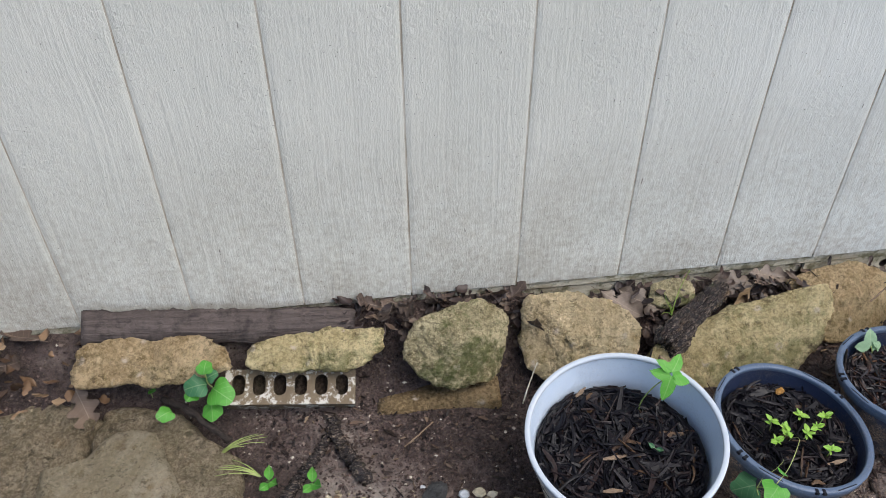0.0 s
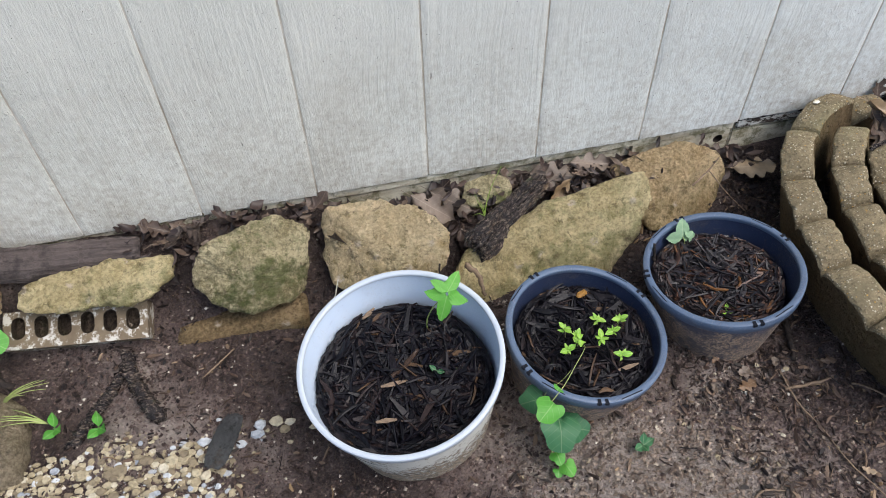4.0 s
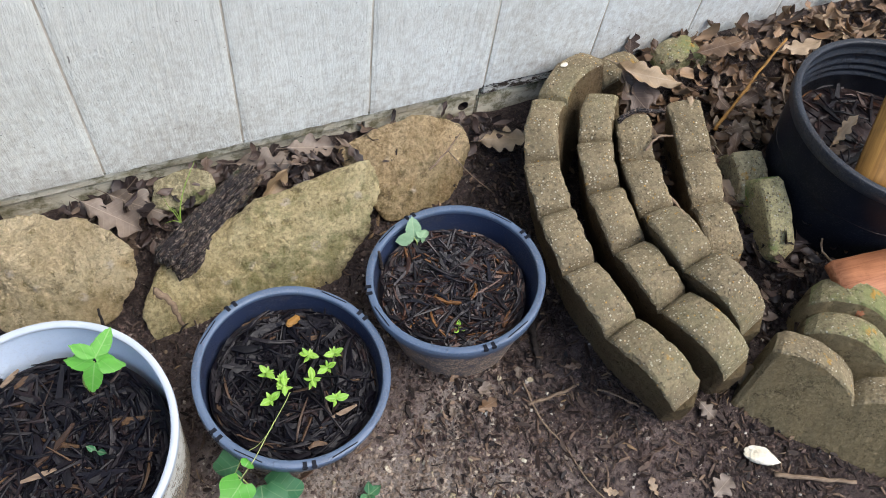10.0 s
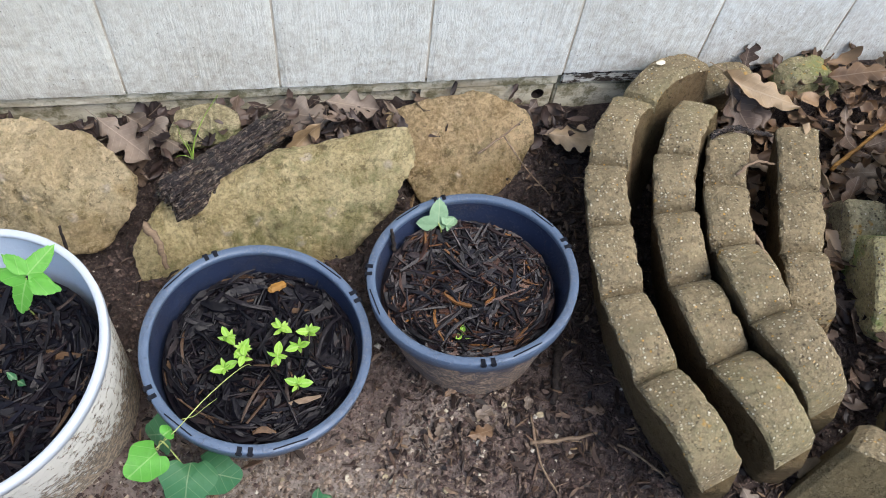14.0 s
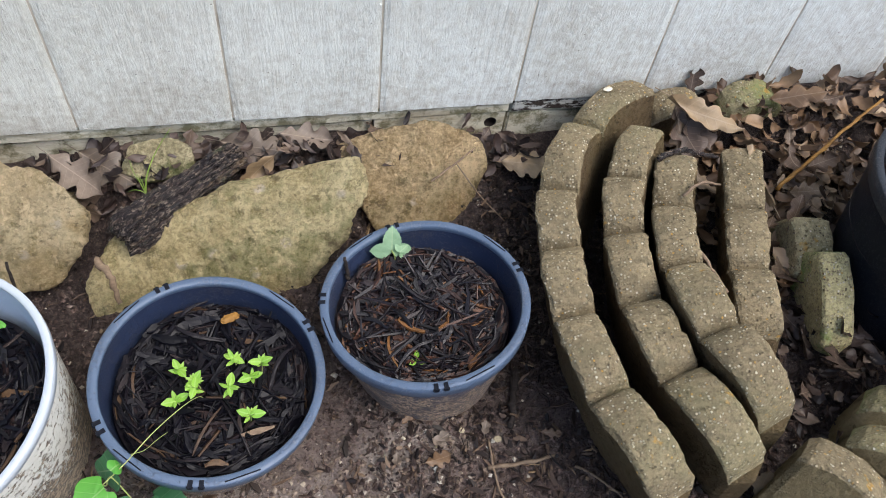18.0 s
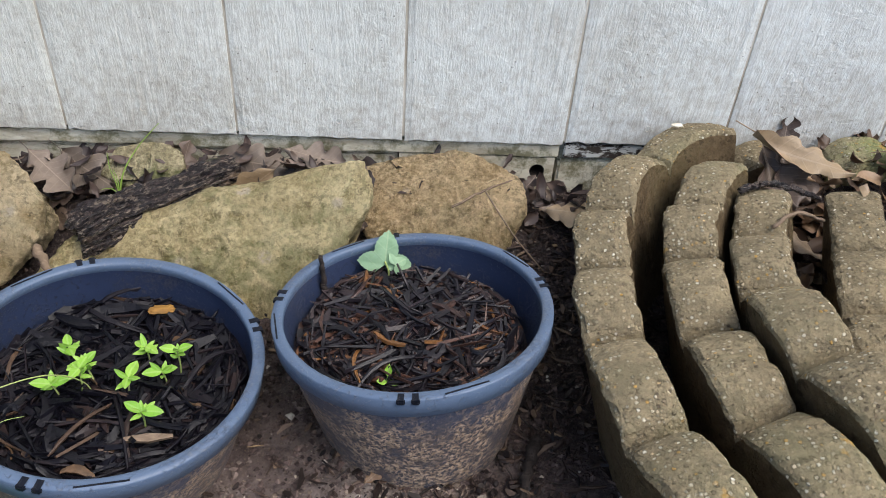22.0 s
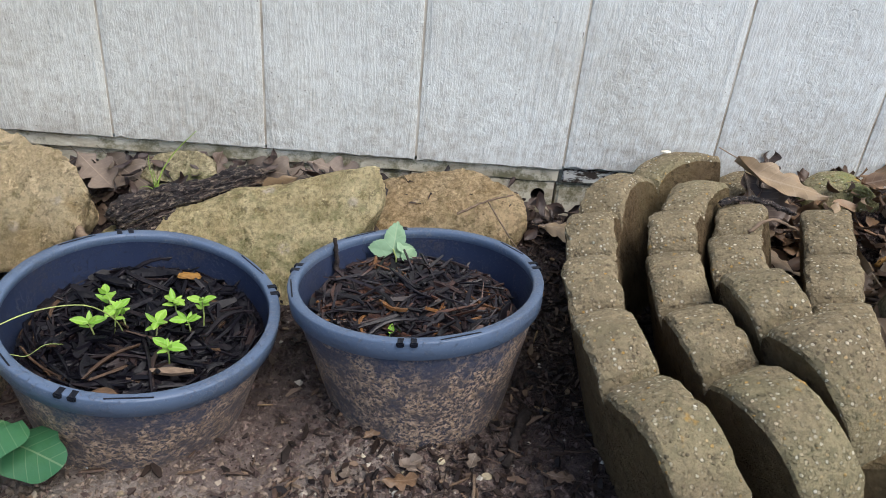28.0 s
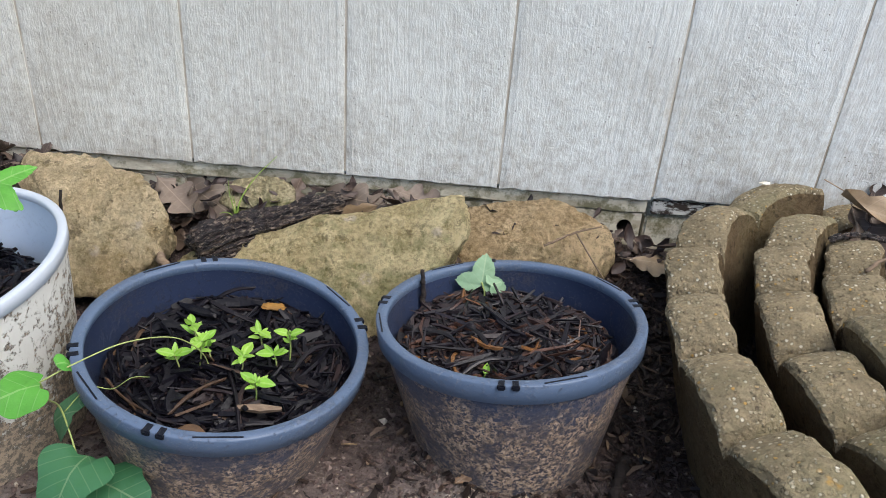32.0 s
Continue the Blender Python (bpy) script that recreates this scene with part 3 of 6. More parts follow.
def mat_bone():
    k = Mat("white_shell", 0.5, 0.4)
    k.color(k.ramp(k.noise(60.0, 4), [(0.35, (0.55, 0.50, 0.38)), (0.6, (0.76, 0.73, 0.62))]))
    k.bump(k.noise(150.0, 3), 0.3, 0.001)
    return k.m


SHELL = mat_bone()


# ---- building helpers ----
def mesh_of(name, verts, faces, material, smooth=True):
    me = bpy.data.meshes.new(name)
    me.from_pydata([tuple(map(float, v)) for v in verts], [], faces)
    me.materials.append(material)
    if smooth:
        me.polygons.foreach_set("use_smooth", [True] * len(me.polygons))
    me.update()
    return me


def data_of(name, bm, material, smooth=True):
    me = bpy.data.meshes.new(name)
    bmesh.ops.recalc_face_normals(bm, faces=bm.faces)
    bm.to_mesh(me)
    bm.free()
    me.materials.append(material)
    if smooth:
        me.polygons.foreach_set("use_smooth", [True] * len(me.polygons))
    return me


def child(name, me, parent, label="", at=None):
    """A part: one mesh under a thing or under a part."""
    ob = new(name, me)
    ob.parent = parent
    if at is not None:
        ob.matrix_basis = at
    if label:
        ob["label"] = label
    return ob


def thing(name, me, m, label, category, group="", kind=""):
    ob = new(name, me)
    ob.matrix_basis = m
    return tagged(ob, label, category, group, kind)


def smooth_step(v, a, b):
    u = np.clip((v - a) / (b - a), 0, 1)
    return u * u * (3 - 2 * u)


def ground_height(x, y):
    """The lie of the soil."""
    x, y = np.asarray(x, float), np.asarray(y, float)
    h = 0.054 + 0.042 * smooth_step(x, -0.35, 0.25)
    h = h + 0.062 * smooth_step(y, -0.15, -0.03) * (1 - 0.55 * smooth_step(x, 0.42, 0.58) * (1 - smooth_step(x, 0.75, 0.9)))
    h = h + 0.050 * smooth_step(x, 0.80, 0.98) * smooth_step(y, -0.62, -0.42)
    h = h + 0.068 * smooth_step(y, -0.075, -0.020) * (1 - smooth_step(x, -0.30, -0.10))
    near = np.exp(-((x / 3) ** 2 + (y / 2.5) ** 2))
    h = h + near * (0.006 * np.sin(9 * x + 2) * np.sin(11 * y + 1) + 0.003 * np.sin(27 * x + 5 * y) + 0.0022 * np.sin(41 * y - 23 * x + 1.3))
    return h


def gz(x, y):
    return float(ground_height(x, y))


def frac(p, octaves=5):
    return noise.fractal(p, 1.0, 2.0, octaves)


def lathe(profile, steps=72, squash=(1.0, 1.0), close=False):
    """A turned shape from (radius, height) pairs."""
    verts, faces = [], []
    n = len(profile)
    for i in range(steps):
        a = 2 * math.pi * i / steps
        for r, z in profile:
            verts.append((r * math.cos(a) * squash[0], r * math.sin(a) * squash[1], z))
    for i in range(steps):
        j = (i + 1) % steps
        for k in range(n if close else n - 1):
            l = (k + 1) % n
            faces.append((i * n + k, j * n + k, j * n + l, i * n + l))
    return verts, faces


def tube(points, radii, sides=7, wobble=0.0, seed=0):
    """A round stem through points."""
    rng = random.Random(seed)
    pts = [Vector(p) for p in points]
    verts, faces = [], []
    up = Vector((0.21, 0.13, 0.97)).normalized()
    for i, p in enumerate(pts):
        d = (pts[min(i + 1, len(pts) - 1)] - pts[max(i - 1, 0)]).normalized()
        a = d.cross(up)
        a = a.normalized() if a.length > 1e-4 else Vector((1, 0, 0))
        b = d.cross(a)
        for k in range(sides):
            t = 2 * math.pi * k / sides
            r = radii[i] * (1 + wobble * (rng.random() - 0.5))
            verts.append(p + (a * math.cos(t) + b * math.sin(t)) * r)
    for i in range(len(pts) - 1):
        for k in range(sides):
            l = (k + 1) % sides
            faces.append((i * sides + k, i * sides + l, (i + 1) * sides + l, (i + 1) * sides + k))
    faces.append(tuple(range(sides))[::-1])
    faces.append(tuple(range((len(pts) - 1) * sides, len(pts) * sides)))
    return verts, faces


def bent(points, n=14):
    """A smooth curve through a few points."""
    pts = [Vector(p) for p in points]
    pts = [2 * pts[0] - pts[1]] + pts + [2 * pts[-1] - pts[-2]]
    out = []
    for i in range(1, len(pts) - 2):
        for s in range(n):
            u = s / n
            a, b, c, d = pts[i - 1:i + 3]
            out.append(0.5 * ((2 * b) + (c - a) * u + (2 * a - 5 * b + 4 * c - d) * u * u + (3 * b - a - 3 * c + d) * u ** 3))
    out.append(pts[-2])
    return out


def rock_mesh(name, size, seed, material, power=3.4, cuts=9, taper=(0.0, 0.0), skew=(0.0, 0.0), rough=0.06, res=40, wedge=0.0, peak=None):
    """A broken stone: a rounded block, cut by random planes and roughened."""
    rng = random.Random(seed)
    bm = bmesh.new()
    bmesh.ops.create_cube(bm, size=2.0)
    bmesh.ops.subdivide_edges(bm, edges=bm.edges[:], cuts=res, use_grid_fill=True)
    planes = []
    for _ in range(cuts):
        d = Vector((rng.gauss(0, 1), rng.gauss(0, 1), rng.gauss(0, 1))).normalized()
        planes.append((d, rng.uniform(0.66, 0.90)))
    off = Vector((rng.uniform(0, 50), rng.uniform(0, 50), rng.uniform(0, 50)))
    for v in bm.verts:
        c = v.co
        s = (abs(c.x) ** power + abs(c.y) ** power + abs(c.z) ** power) ** (-1 / power)
        p = c * s
        for d, k in planes:
            over = p.dot(d) - k
            if over > 0:
                p = p - d * over * 0.96
        n = p.normalized()
        q = Vector((p.x * size[0], p.y * size[1], p.z * size[2])) / (sum(size) / 3)
        p = p + n * rough * (frac(q * 1.7 + off, 4) + 0.95 * frac(q * 4.5 + off, 4) + 0.75 * frac(q * 11.0 + off, 3) - 0.9 * max(0.0, noise.noise(q * 5 + off)) - 0.7 * abs(noise.noise(q * 9.0 + off)) - 0.5 * max(0.0, noise.noise(q * 19 + off)))
        if peak:
            p.z += peak[2] * math.exp(-((p.x - peak[0]) / peak[1]) ** 2) * max(0.0, p.z)
        x = p.x * (1 + taper[0] * p.z) + skew[0] * p.z
        y = p.y * (1 + taper[1] * p.z) + skew[1] * p.z
        v.co = (x * size[0] / 2, y * size[1] / 2, p.z * (1 + wedge * p.x) * size[2] / 2)
    return data_of(name, bm, material)


def edger_mesh(name, radius, humps, pitch, thick, low, bulge, material, seed=0, lean=0.0, deep=0.16, last=1.0, drop=0.94, side=None, fall=0.085, lead=0.0):
    """A curved, scallop-topped concrete edging brick: the arc's centre is the origin, it begins at angle 0 and turns by pitch for each hump.
    It leans away from the centre by lean degrees."""
    per = 16
    n = int(round((humps - 1 + last) * per))
    off = Vector((seed * 3.1, seed * 1.7, 0.3))
    cl, sl = math.cos(radians(lean)), math.sin(radians(lean))
    verts, faces = [], []
    rows = 0
    half = thick / 2
    for i in range(n + 1):
        s = i / per
        u = s % 1.0 if s < humps - 1 else (s - humps + 1) / last * drop
        if s < 1 and humps > 1:
            u = lead + (1 - lead) * s
        ang = s * pitch
        h = bulge * max(0.0, 1 - (2 * u - 1) ** 2) ** 0.75
        if s > humps - 1 and u > 0.45:
            w0 = (u - 0.45) / (drop - 0.45)
            h = bulge * 0.99 - fall * (1 - math.sqrt(1 - (0.96 * w0) ** 2))
        end = 0.004 if i in (0, n) else 0.0
        prof = [(half - end, -deep + (h + deep - 0.006 - end) * k / 5) for k in range(6)]
        prof += [(half - 0.0022 - end, h - 0.0022 - end), (half - 0.007, h - end), (half * 0.4, h + 0.0008 - end), (0.0, h + 0.001 - end)]
        prof += [(-a, z) for a, z in reversed(prof[:9])]
        rows = len(prof)
        for w, z in prof:
            q = Vector((ang * radius, w, z)) * 45 + off
            rough = 0.0013 * noise.noise(q) + 0.0012 * noise.noise(q * 2.9) + 0.0009 * noise.noise(q * 6.1)
            z2 = z + (rough if z > h - 0.004 else 0)
            w2 = w + (rough * 1.2 * (1 if w > 0 else -1) if abs(w) > half - 0.006 else 0)
            r = radius + w2 * cl + z2 * sl
            verts.append((r * math.cos(ang), r * math.sin(ang), low + z2 * cl - w2 * sl))
    tops = []
    for i in range(n):
        for k in range(rows - 1):
            tops.append(0 if 5 <= k < rows - 6 else 1)
            faces.append(((i + 1) * rows + k, (i + 1) * rows + k + 1, i * rows + k + 1, i * rows + k))
    faces.append(tuple(range(rows)))
    # the near end comes to a blunt vertical ridge
    e = n * rows
    ridge = []
    for k in range(9):
        p, m = Vector(verts[e + k]), Vector(verts[e + rows - 1 - k])
        ridge.append(len(verts))
        verts.append(tuple((p + m) / 2 + Vector((-math.sin(n / per * pitch), math.cos(n / per * pitch), 0)) * 0.011))
    ridge.append(e + 9)
    for k in range(9):
        faces.append((e + k, e + k + 1, ridge[k + 1], ridge[k]))
        faces.append((ridge[k], ridge[k + 1], e + rows - 2 - k, e + rows - 1 - k))
    me = mesh_of(name, verts, faces, material, smooth=False)
    me.materials.append(side or material)
    # the cast faces are smoother than the weathered top
    me.polygons.foreach_set("material_index", tops + [1] * (len(me.polygons) - len(tops)))
    return me


def leaf_blade(length, lobes, width, depth, seed, curl=0.25, fold=0.15, rows=22, tip=0.5, base=0.5):
    """A lobed leaf, modelled as a bent blade along +x."""
    rng = random.Random(seed)
    verts, faces = [], []
    cols = 7
    ph = rng.uniform(0, 6)
    tw = rng.uniform(-1, 1)
    for i in range(rows + 1):
        t = i / rows
        env = (math.sin(math.pi * min(1, t ** 0.9 * 0.98 + 0.01))) ** (0.75 if lobes else 1.15) * (0.65 + 0.5 * t if lobes else 1.05 - 0.2 * t)
        lob = 1 - depth * (0.5 + 0.5 * math.cos(2 * math.pi * lobes * t + 0.5)) ** 1.8 if lobes else 1
        for k in range(cols):
            s = k / (cols - 1) * 2 - 1
            w = width * env * (1 - (1 - lob) * min(1, abs(s) * 1.0))
            x = t * length + abs(s) * 0.10 * width * lob
            y = s * w
            z = curl * length * (t - 0.45) ** 2 + fold * abs(y) + 0.05 * length * math.sin(4 * t + ph + 2.2 * s) + tw * 0.12 * y * (t - 0.3) * 2
            verts.append((x, y, z))
    for i in range(rows):
        for k in range(cols - 1):
            a = i * cols + k
            faces.append((a, a + 1, a + cols + 1, a + cols))
    # stalk
    b = len(verts)
    for i in range(5):
        x = -0.22 * length * (1 - i / 4) + 0.01 * length
        z = curl * length * 0.2
        for dy, dz in ((0.0006, 0), (-0.0006, 0), (0, 0.0010)):
            verts.append((x, dy, z + dz + 0.02 * length * (1 - i / 4)))
    for i in range(4):
        for k in range(3):
            l = (k + 1) % 3
            faces.append((b + i * 3 + k, b + i * 3 + l, b + (i + 1) * 3 + l, b + (i + 1) * 3 + k))
    return verts, faces


# ---- ground: one sheet, fine by the wall and coarse to the horizon ----
def ground():
    fine_x = np.arange(-1.5, 1.9, 0.011)
    fine_y = np.arange(-1.3, 0.03, 0.011)
    far = np.array([2.3, 3, 4.2, 6, 9, 14, 22, 40, 80, 160, 400.0])
    xs = np.concatenate([-far[::-1], fine_x, far])
    ys = np.concatenate([-far[::-1], [-1.6], fine_y, [0.2, 0.6], far])
    gx, gy = np.meshgrid(xs, ys)
    h = ground_height(gx, gy)
    verts = []
    for x, y, z in zip(gx.ravel(), gy.ravel(), h.ravel()):
        d = 0.0
        if -1.6 < x < 2 and -1.4 < y < 0.1:
            p = Vector((x * 16, y * 16, 0))
            d = 0.0045 * frac(p, 5) + 0.0022 * noise.noise(p * 4.3)
        verts.append((x, y, z + d))
    nx, ny = len(xs), len(ys)
    faces = [(j * nx + i, j * nx + i + 1, (j + 1) * nx + i + 1, (j + 1) * nx + i) for j in range(ny - 1) for i in range(nx - 1)]
    return thing("ground", mesh_of("ground", verts, faces, SOIL), Matrix(), "damp dark brown bare soil with pale worn patches", "ground", kind="structure")


ground()

# ---- wall of grooved plywood siding on a low sill ----
PITCH, FOOT, TOP = 0.2032, 0.200, 2.6


def wall():
    bm = bmesh.new()
    bmesh.ops.create_cube(bm, size=1.0)
    for v in bm.verts:
        v.co = (v.co.x * 5.2 + 0.3, v.co.y * 0.09 + 0.0472, v.co.z * (TOP - FOOT - 0.004) + (TOP + FOOT + 0.004) / 2)
    w = thing("wall_siding", data_of("wall_siding", bm, GROOVE, False), Matrix(), "off-white painted rough-sawn plywood siding with vertical grooves", "wall", kind="structure")
    rng = random.Random(3)
    for k in range(-11, 13):
        x0, x1 = k * PITCH + 0.0016, (k + 1) * PITCH - 0.0016
        foot = FOOT + (0.003 if k >= 3 else -0.001)
        verts, faces = [], []
        cols, zs = 26, [0.0, 0.0015, 0.006, 0.02, 0.06, 0.15, 0.4, 0.9, TOP - FOOT]
        for j, z in enumerate(zs):
            for i in range(cols + 1):
                x = x0 + (x1 - x0) * i / cols
                chip = 0.0022 * noise.noise(Vector((x * 60, k, 0))) + 0.0016 * noise.noise(Vector((x * 170, k, 4))) if j < 4 else 0
                y = 0.0
                if i == 0 or i == cols:
                    y = 0.0012
                if j == 0:
                    y = 0.0012
                verts.append((x, y, foot + z + chip))
        n = cols + 1
        for j in range(len(zs) - 1):
            for i in range(cols):
                faces.append((j * n + i, j * n + i + 1, (j + 1) * n + i + 1, (j + 1) * n + i))
        # returns into the grooves and under the foot
        b = len(verts)
        for j in range(len(zs)):
            verts.append((x0, 0.0048, foot + zs[j]))
            verts.append((x1, 0.0048, foot + zs[j]))
        for j in range(len(zs) - 1):
            faces.append((b + 2 * j, j * n, (j + 1) * n, b + 2 * j + 2))
            faces.append((j * n + cols, b + 2 * j + 1, b + 2 * j + 3, (j + 1) * n + cols))
        c = len(verts)
        for i in range(cols + 1):
            verts.append((x0 + (x1 - x0) * i / cols, 0.0048, foot + 0.0005))
        for i in range(cols):
            faces.append((c + i, c + i + 1, i + 1, i))
        child("siding_board", mesh_of("siding_board", verts, faces, SIDING, False), w)
    # nail heads
    nail_v, nail_f = lathe([(0.0, -0.0016), (0.0022, -0.0014), (0.0034, -0.0004), (0.0036, 0.0006)], 10)
    nail = mesh_of("nail_head", nail_v, nail_f, GROOVE)
    for k in range(-8, 11):
        for z in (0.228, 0.62):
            child("nail_head", nail, w, at=pose((k + 0.5) * PITCH + rng.uniform(-0.03, 0.03), 0.0, z + rng.uniform(-0.006, 0.006), 90, 0, 0))
    return w


wall()


def boxed(x0, x1, y0, y1, z0, z1, seg=0.03, wob=0.0015, seed=0):
    """A board between two corners with slightly uneven faces and eased edges."""
    bm = bmesh.new()
    bmesh.ops.create_cube(bm, size=1.0)
    for v in bm.verts:
        v.co = (x0 + (v.co.x + 0.5) * (x1 - x0), y0 + (v.co.y + 0.5) * (y1 - y0), z0 + (v.co.z + 0.5) * (z1 - z0))
    bmesh.ops.bevel(bm, geom=bm.edges[:], offset=min(0.003, 0.2 * min(x1 - x0, y1 - y0, z1 - z0)), segments=2, affect="EDGES")
    cuts = max(1, int((x1 - x0) / seg))
    long_edges = [e for e in bm.edges if abs(e.verts[0].co.x - e.verts[1].co.x) > 0.5 * (x1 - x0)]
    bmesh.ops.subdivide_edges(bm, edges=long_edges, cuts=cuts)
    for v in bm.verts:
        q = v.co * 22 + Vector((seed, 2 * seed, 0))
        v.co += Vector((0, noise.noise(q), noise.noise(q + Vector((9, 4, 1))))) * wob
    return bm


def sill():
    """Pale base course under the siding: lengths butted at a joint, one with a drilled hole."""
    base = thing("base_sill", data_of("base_sill", boxed(-2.3, 0.40, 0.012, 0.09, 0.02, 0.174, seed=1), SILL, False), Matrix(), "pale weathered base course below the siding, with a drilled hole", "sill", kind="structure")
    child("sill_length", data_of("sill_length", boxed(0.608, 0.93, 0.009, 0.09, 0.02, 0.173, seed=2), SILL, False), base)
    child("sill_length", data_of("sill_length", boxed(0.936, 2.8, 0.011, 0.09, 0.02, 0.175, seed=5), SILL, False), base)
    # the length with the hole: a face round a bored circle
    bm = bmesh.new()
    x0, x1, z0, z1, y0, cx, cz, r = 0.402, 0.603, 0.02, 0.176, 0.008, 0.5815, 0.156, 0.0098
    ring, outer, deep, bore = [], [], [], []
    n = 32
    for i in range(n):
        a = 2 * math.pi * i / n
        c, s = math.cos(a), math.sin(a)
        ring.append(bm.verts.new((cx + r * c, y0, cz + r * s)))
        deep.append(bm.verts.new((cx + r * c, y0 + 0.30, cz + r * s)))
        k = 0.0195 / max(abs(c), abs(s))
        outer.append(bm.verts.new((cx + k * c, y0, cz + k * s)))
    for i in range(n):
        j = (i + 1) % n
        bm.faces.new((ring[i], ring[j], outer[j], outer[i]))
        bore.append(bm.faces.new((ring[j], ring[i], deep[i], deep[j])))
    bore.append(bm.faces.new(deep))
    # bore faces take a near-black lining: the hole's shade put into colour
    for fc in bore:
        fc.material_index = 1
    h = 0.0195

    def quad(a, b, c, d):
        bm.faces.new([bm.verts.new((a, y0, c)), bm.verts.new((b, y0, c)), bm.verts.new((b, y0, d)), bm.verts.new((a, y0, d))])

    quad(x0, cx - h, z0, z1)
    quad(cx + h, x1, z0, z1)
    quad(cx - h, cx + h, z0, cz - h)
    quad(cx - h, cx + h, cz + h, z1)
    for a, b in (((x0, z1), (x1, z1)), ((x1, z1), (x1, z0)), ((x0, z0), (x0, z1))):
        bm.faces.new([bm.verts.new((a[0], y0, a[1])), bm.verts.new((b[0], y0, b[1])), bm.verts.new((b[0], 0.09, b[1])), bm.verts.new((a[0], 0.09, a[1]))])
    drilled = data_of("drilled_sill_length", bm, SILL, False)
    # dark root colour reused for the bore, in place of its shade
    drilled.materials.append(TWIG_DARK)
    child("drilled_sill_length", drilled, base, "pale sill length with a round drilled hole")
    child("lath", data_of("lath", boxed(0.612, 2.8, 0.004, 0.012, 0.179, 0.1985, seg=0.012, wob=0.002, seed=7), FLAKE, False), base, "dark lath with flaking white paint")
    child("lath", data_of("lath", boxed(-2.3, 0.606, 0.006, 0.014, 0.178, 0.1975, seg=0.012, wob=0.002, seed=8), SILL, False), base)


sill()

# ---- concrete edging bricks stacked on edge ----
GROUP_EDGE = "scalloped edging bricks"


def edger(stations, heights, label, seed, lean=17, thick=0.053, bulge=0.033, lead=0.3, fall=0.085, deep=0.17):
    """A curved scalloped edger: its centre line runs through stations in plan, one hump from each to the next.
    It leans to its right-hand side; the near end comes down in a round shoulder to a blunt vertical ridge."""
    per = 18
    line = [Vector((p.x, p.y, p.z)) for p in bent([(x, y, z) for (x, y), z in zip(stations, heights)], per)]
    humps = len(stations) - 1
    n = len(line) - 1
    org = line[n // 2].copy()
    org.z = 0.0
    off = Vector((seed * 3.1, seed * 1.7, 0.3))
    cl, sl = math.cos(radians(lean)), math.sin(radians(lean))
    half = thick / 2
    verts, faces, tops = [], [], []
    rows = 19
    run = 0.0
    for i in range(n + 1):
        d = line[min(i + 1, n)] - line[max(i - 1, 0)]
        d.z = 0.0
        d.normalize()
        out = Vector((d.y, -d.x, 0.0))
        run += (line[i] - line[max(i - 1, 0)]).length
        k = min(i // per, humps - 1)
        u = i / per - k
        if k == 0:
            u = lead + (1 - lead) * u
        h = bulge * max(0.0, 1 - (2 * u - 1) ** 2) ** 0.56
        if k == humps - 1 and u > 0.45:
            h = bulge - fall * (1 - math.sqrt(1 - (0.96 * (u - 0.45) / 0.55) ** 2))
        h += 0.0012 * noise.noise(Vector((run * 60, seed, 0)))
        end = 0.005 if i in (0, n) else 0.0
        bulk = half + 0.0016 * noise.noise(Vector((run * 22, seed, 5)))
        prof = [(bulk - end, -deep + (h + deep - 0.007 - end) * q / 5) for q in range(6)]
        prof += [(bulk - 0.0020 - end, h - 0.0030 - end), (bulk - 0.006, h - 0.0006 - end), (bulk * 0.4, h + 0.0008 - end), (0.0, h + 0.001 - end)]
        prof += [(-a, z) for a, z in reversed(prof[:9])]
        for w, z in prof:
            p = Vector((run, w, z)) * 45 + off
            rough = 0.0016 * noise.noise(p) + 0.0014 * noise.noise(p * 2.9) + 0.0010 * noise.noise(p * 6.1)
            chip = 0.004 * max(0.0, noise.noise(p * 0.9 + Vector((7, 1, 3))) - 0.15) if abs(w) > half - 0.008 and z > h - 0.012 else 0.0
            z2 = z - chip + (rough if z > h - 0.004 else 0)
            w2 = w + ((rough * 1.2 - chip) * (1 if w > 0 else -1) if abs(w) > half - 0.006 else 0)
            c = line[i] - org
            verts.append((c.x + out.x * (w2 * cl + z2 * sl), c.y + out.y * (w2 * cl + z2 * sl), c.z + z2 * cl - w2 * sl))
    for i in range(n):
        for k in range(rows - 1):
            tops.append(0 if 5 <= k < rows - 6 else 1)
            faces.append((i * rows + k, i * rows + k + 1, (i + 1) * rows + k + 1, (i + 1) * rows + k))
    faces.append(tuple(range(rows))[::-1])
    e = n * rows
    ridge = []
    for k in range(9):
        p, m = Vector(verts[e + k]), Vector(verts[e + rows - 1 - k])
        ridge.append(len(verts))
        verts.append(tuple((p + m) / 2 + d * 0.012))
    ridge.append(e + 9)
    for k in range(9):
        faces.append((e + k, e + k + 1, ridge[k + 1], ridge[k])[::-1])
        faces.append((ridge[k], ridge[k + 1], e + rows - 2 - k, e + rows - 1 - k)[::-1])
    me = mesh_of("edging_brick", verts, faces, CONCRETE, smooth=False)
    # sides take the darker copy, shade of the gaps included in its colour
    me.materials.append(CONCRETE_SIDE_SHADED)
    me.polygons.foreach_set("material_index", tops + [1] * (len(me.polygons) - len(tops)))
    bm = bmesh.new()
    bm.from_mesh(me)
    bmesh.ops.recalc_face_normals(bm, faces=bm.faces)
    bm.to_mesh(me)
    bm.free()
    return thing("edging_brick", me, pose(*org), label, "edging brick", GROUP_EDGE)


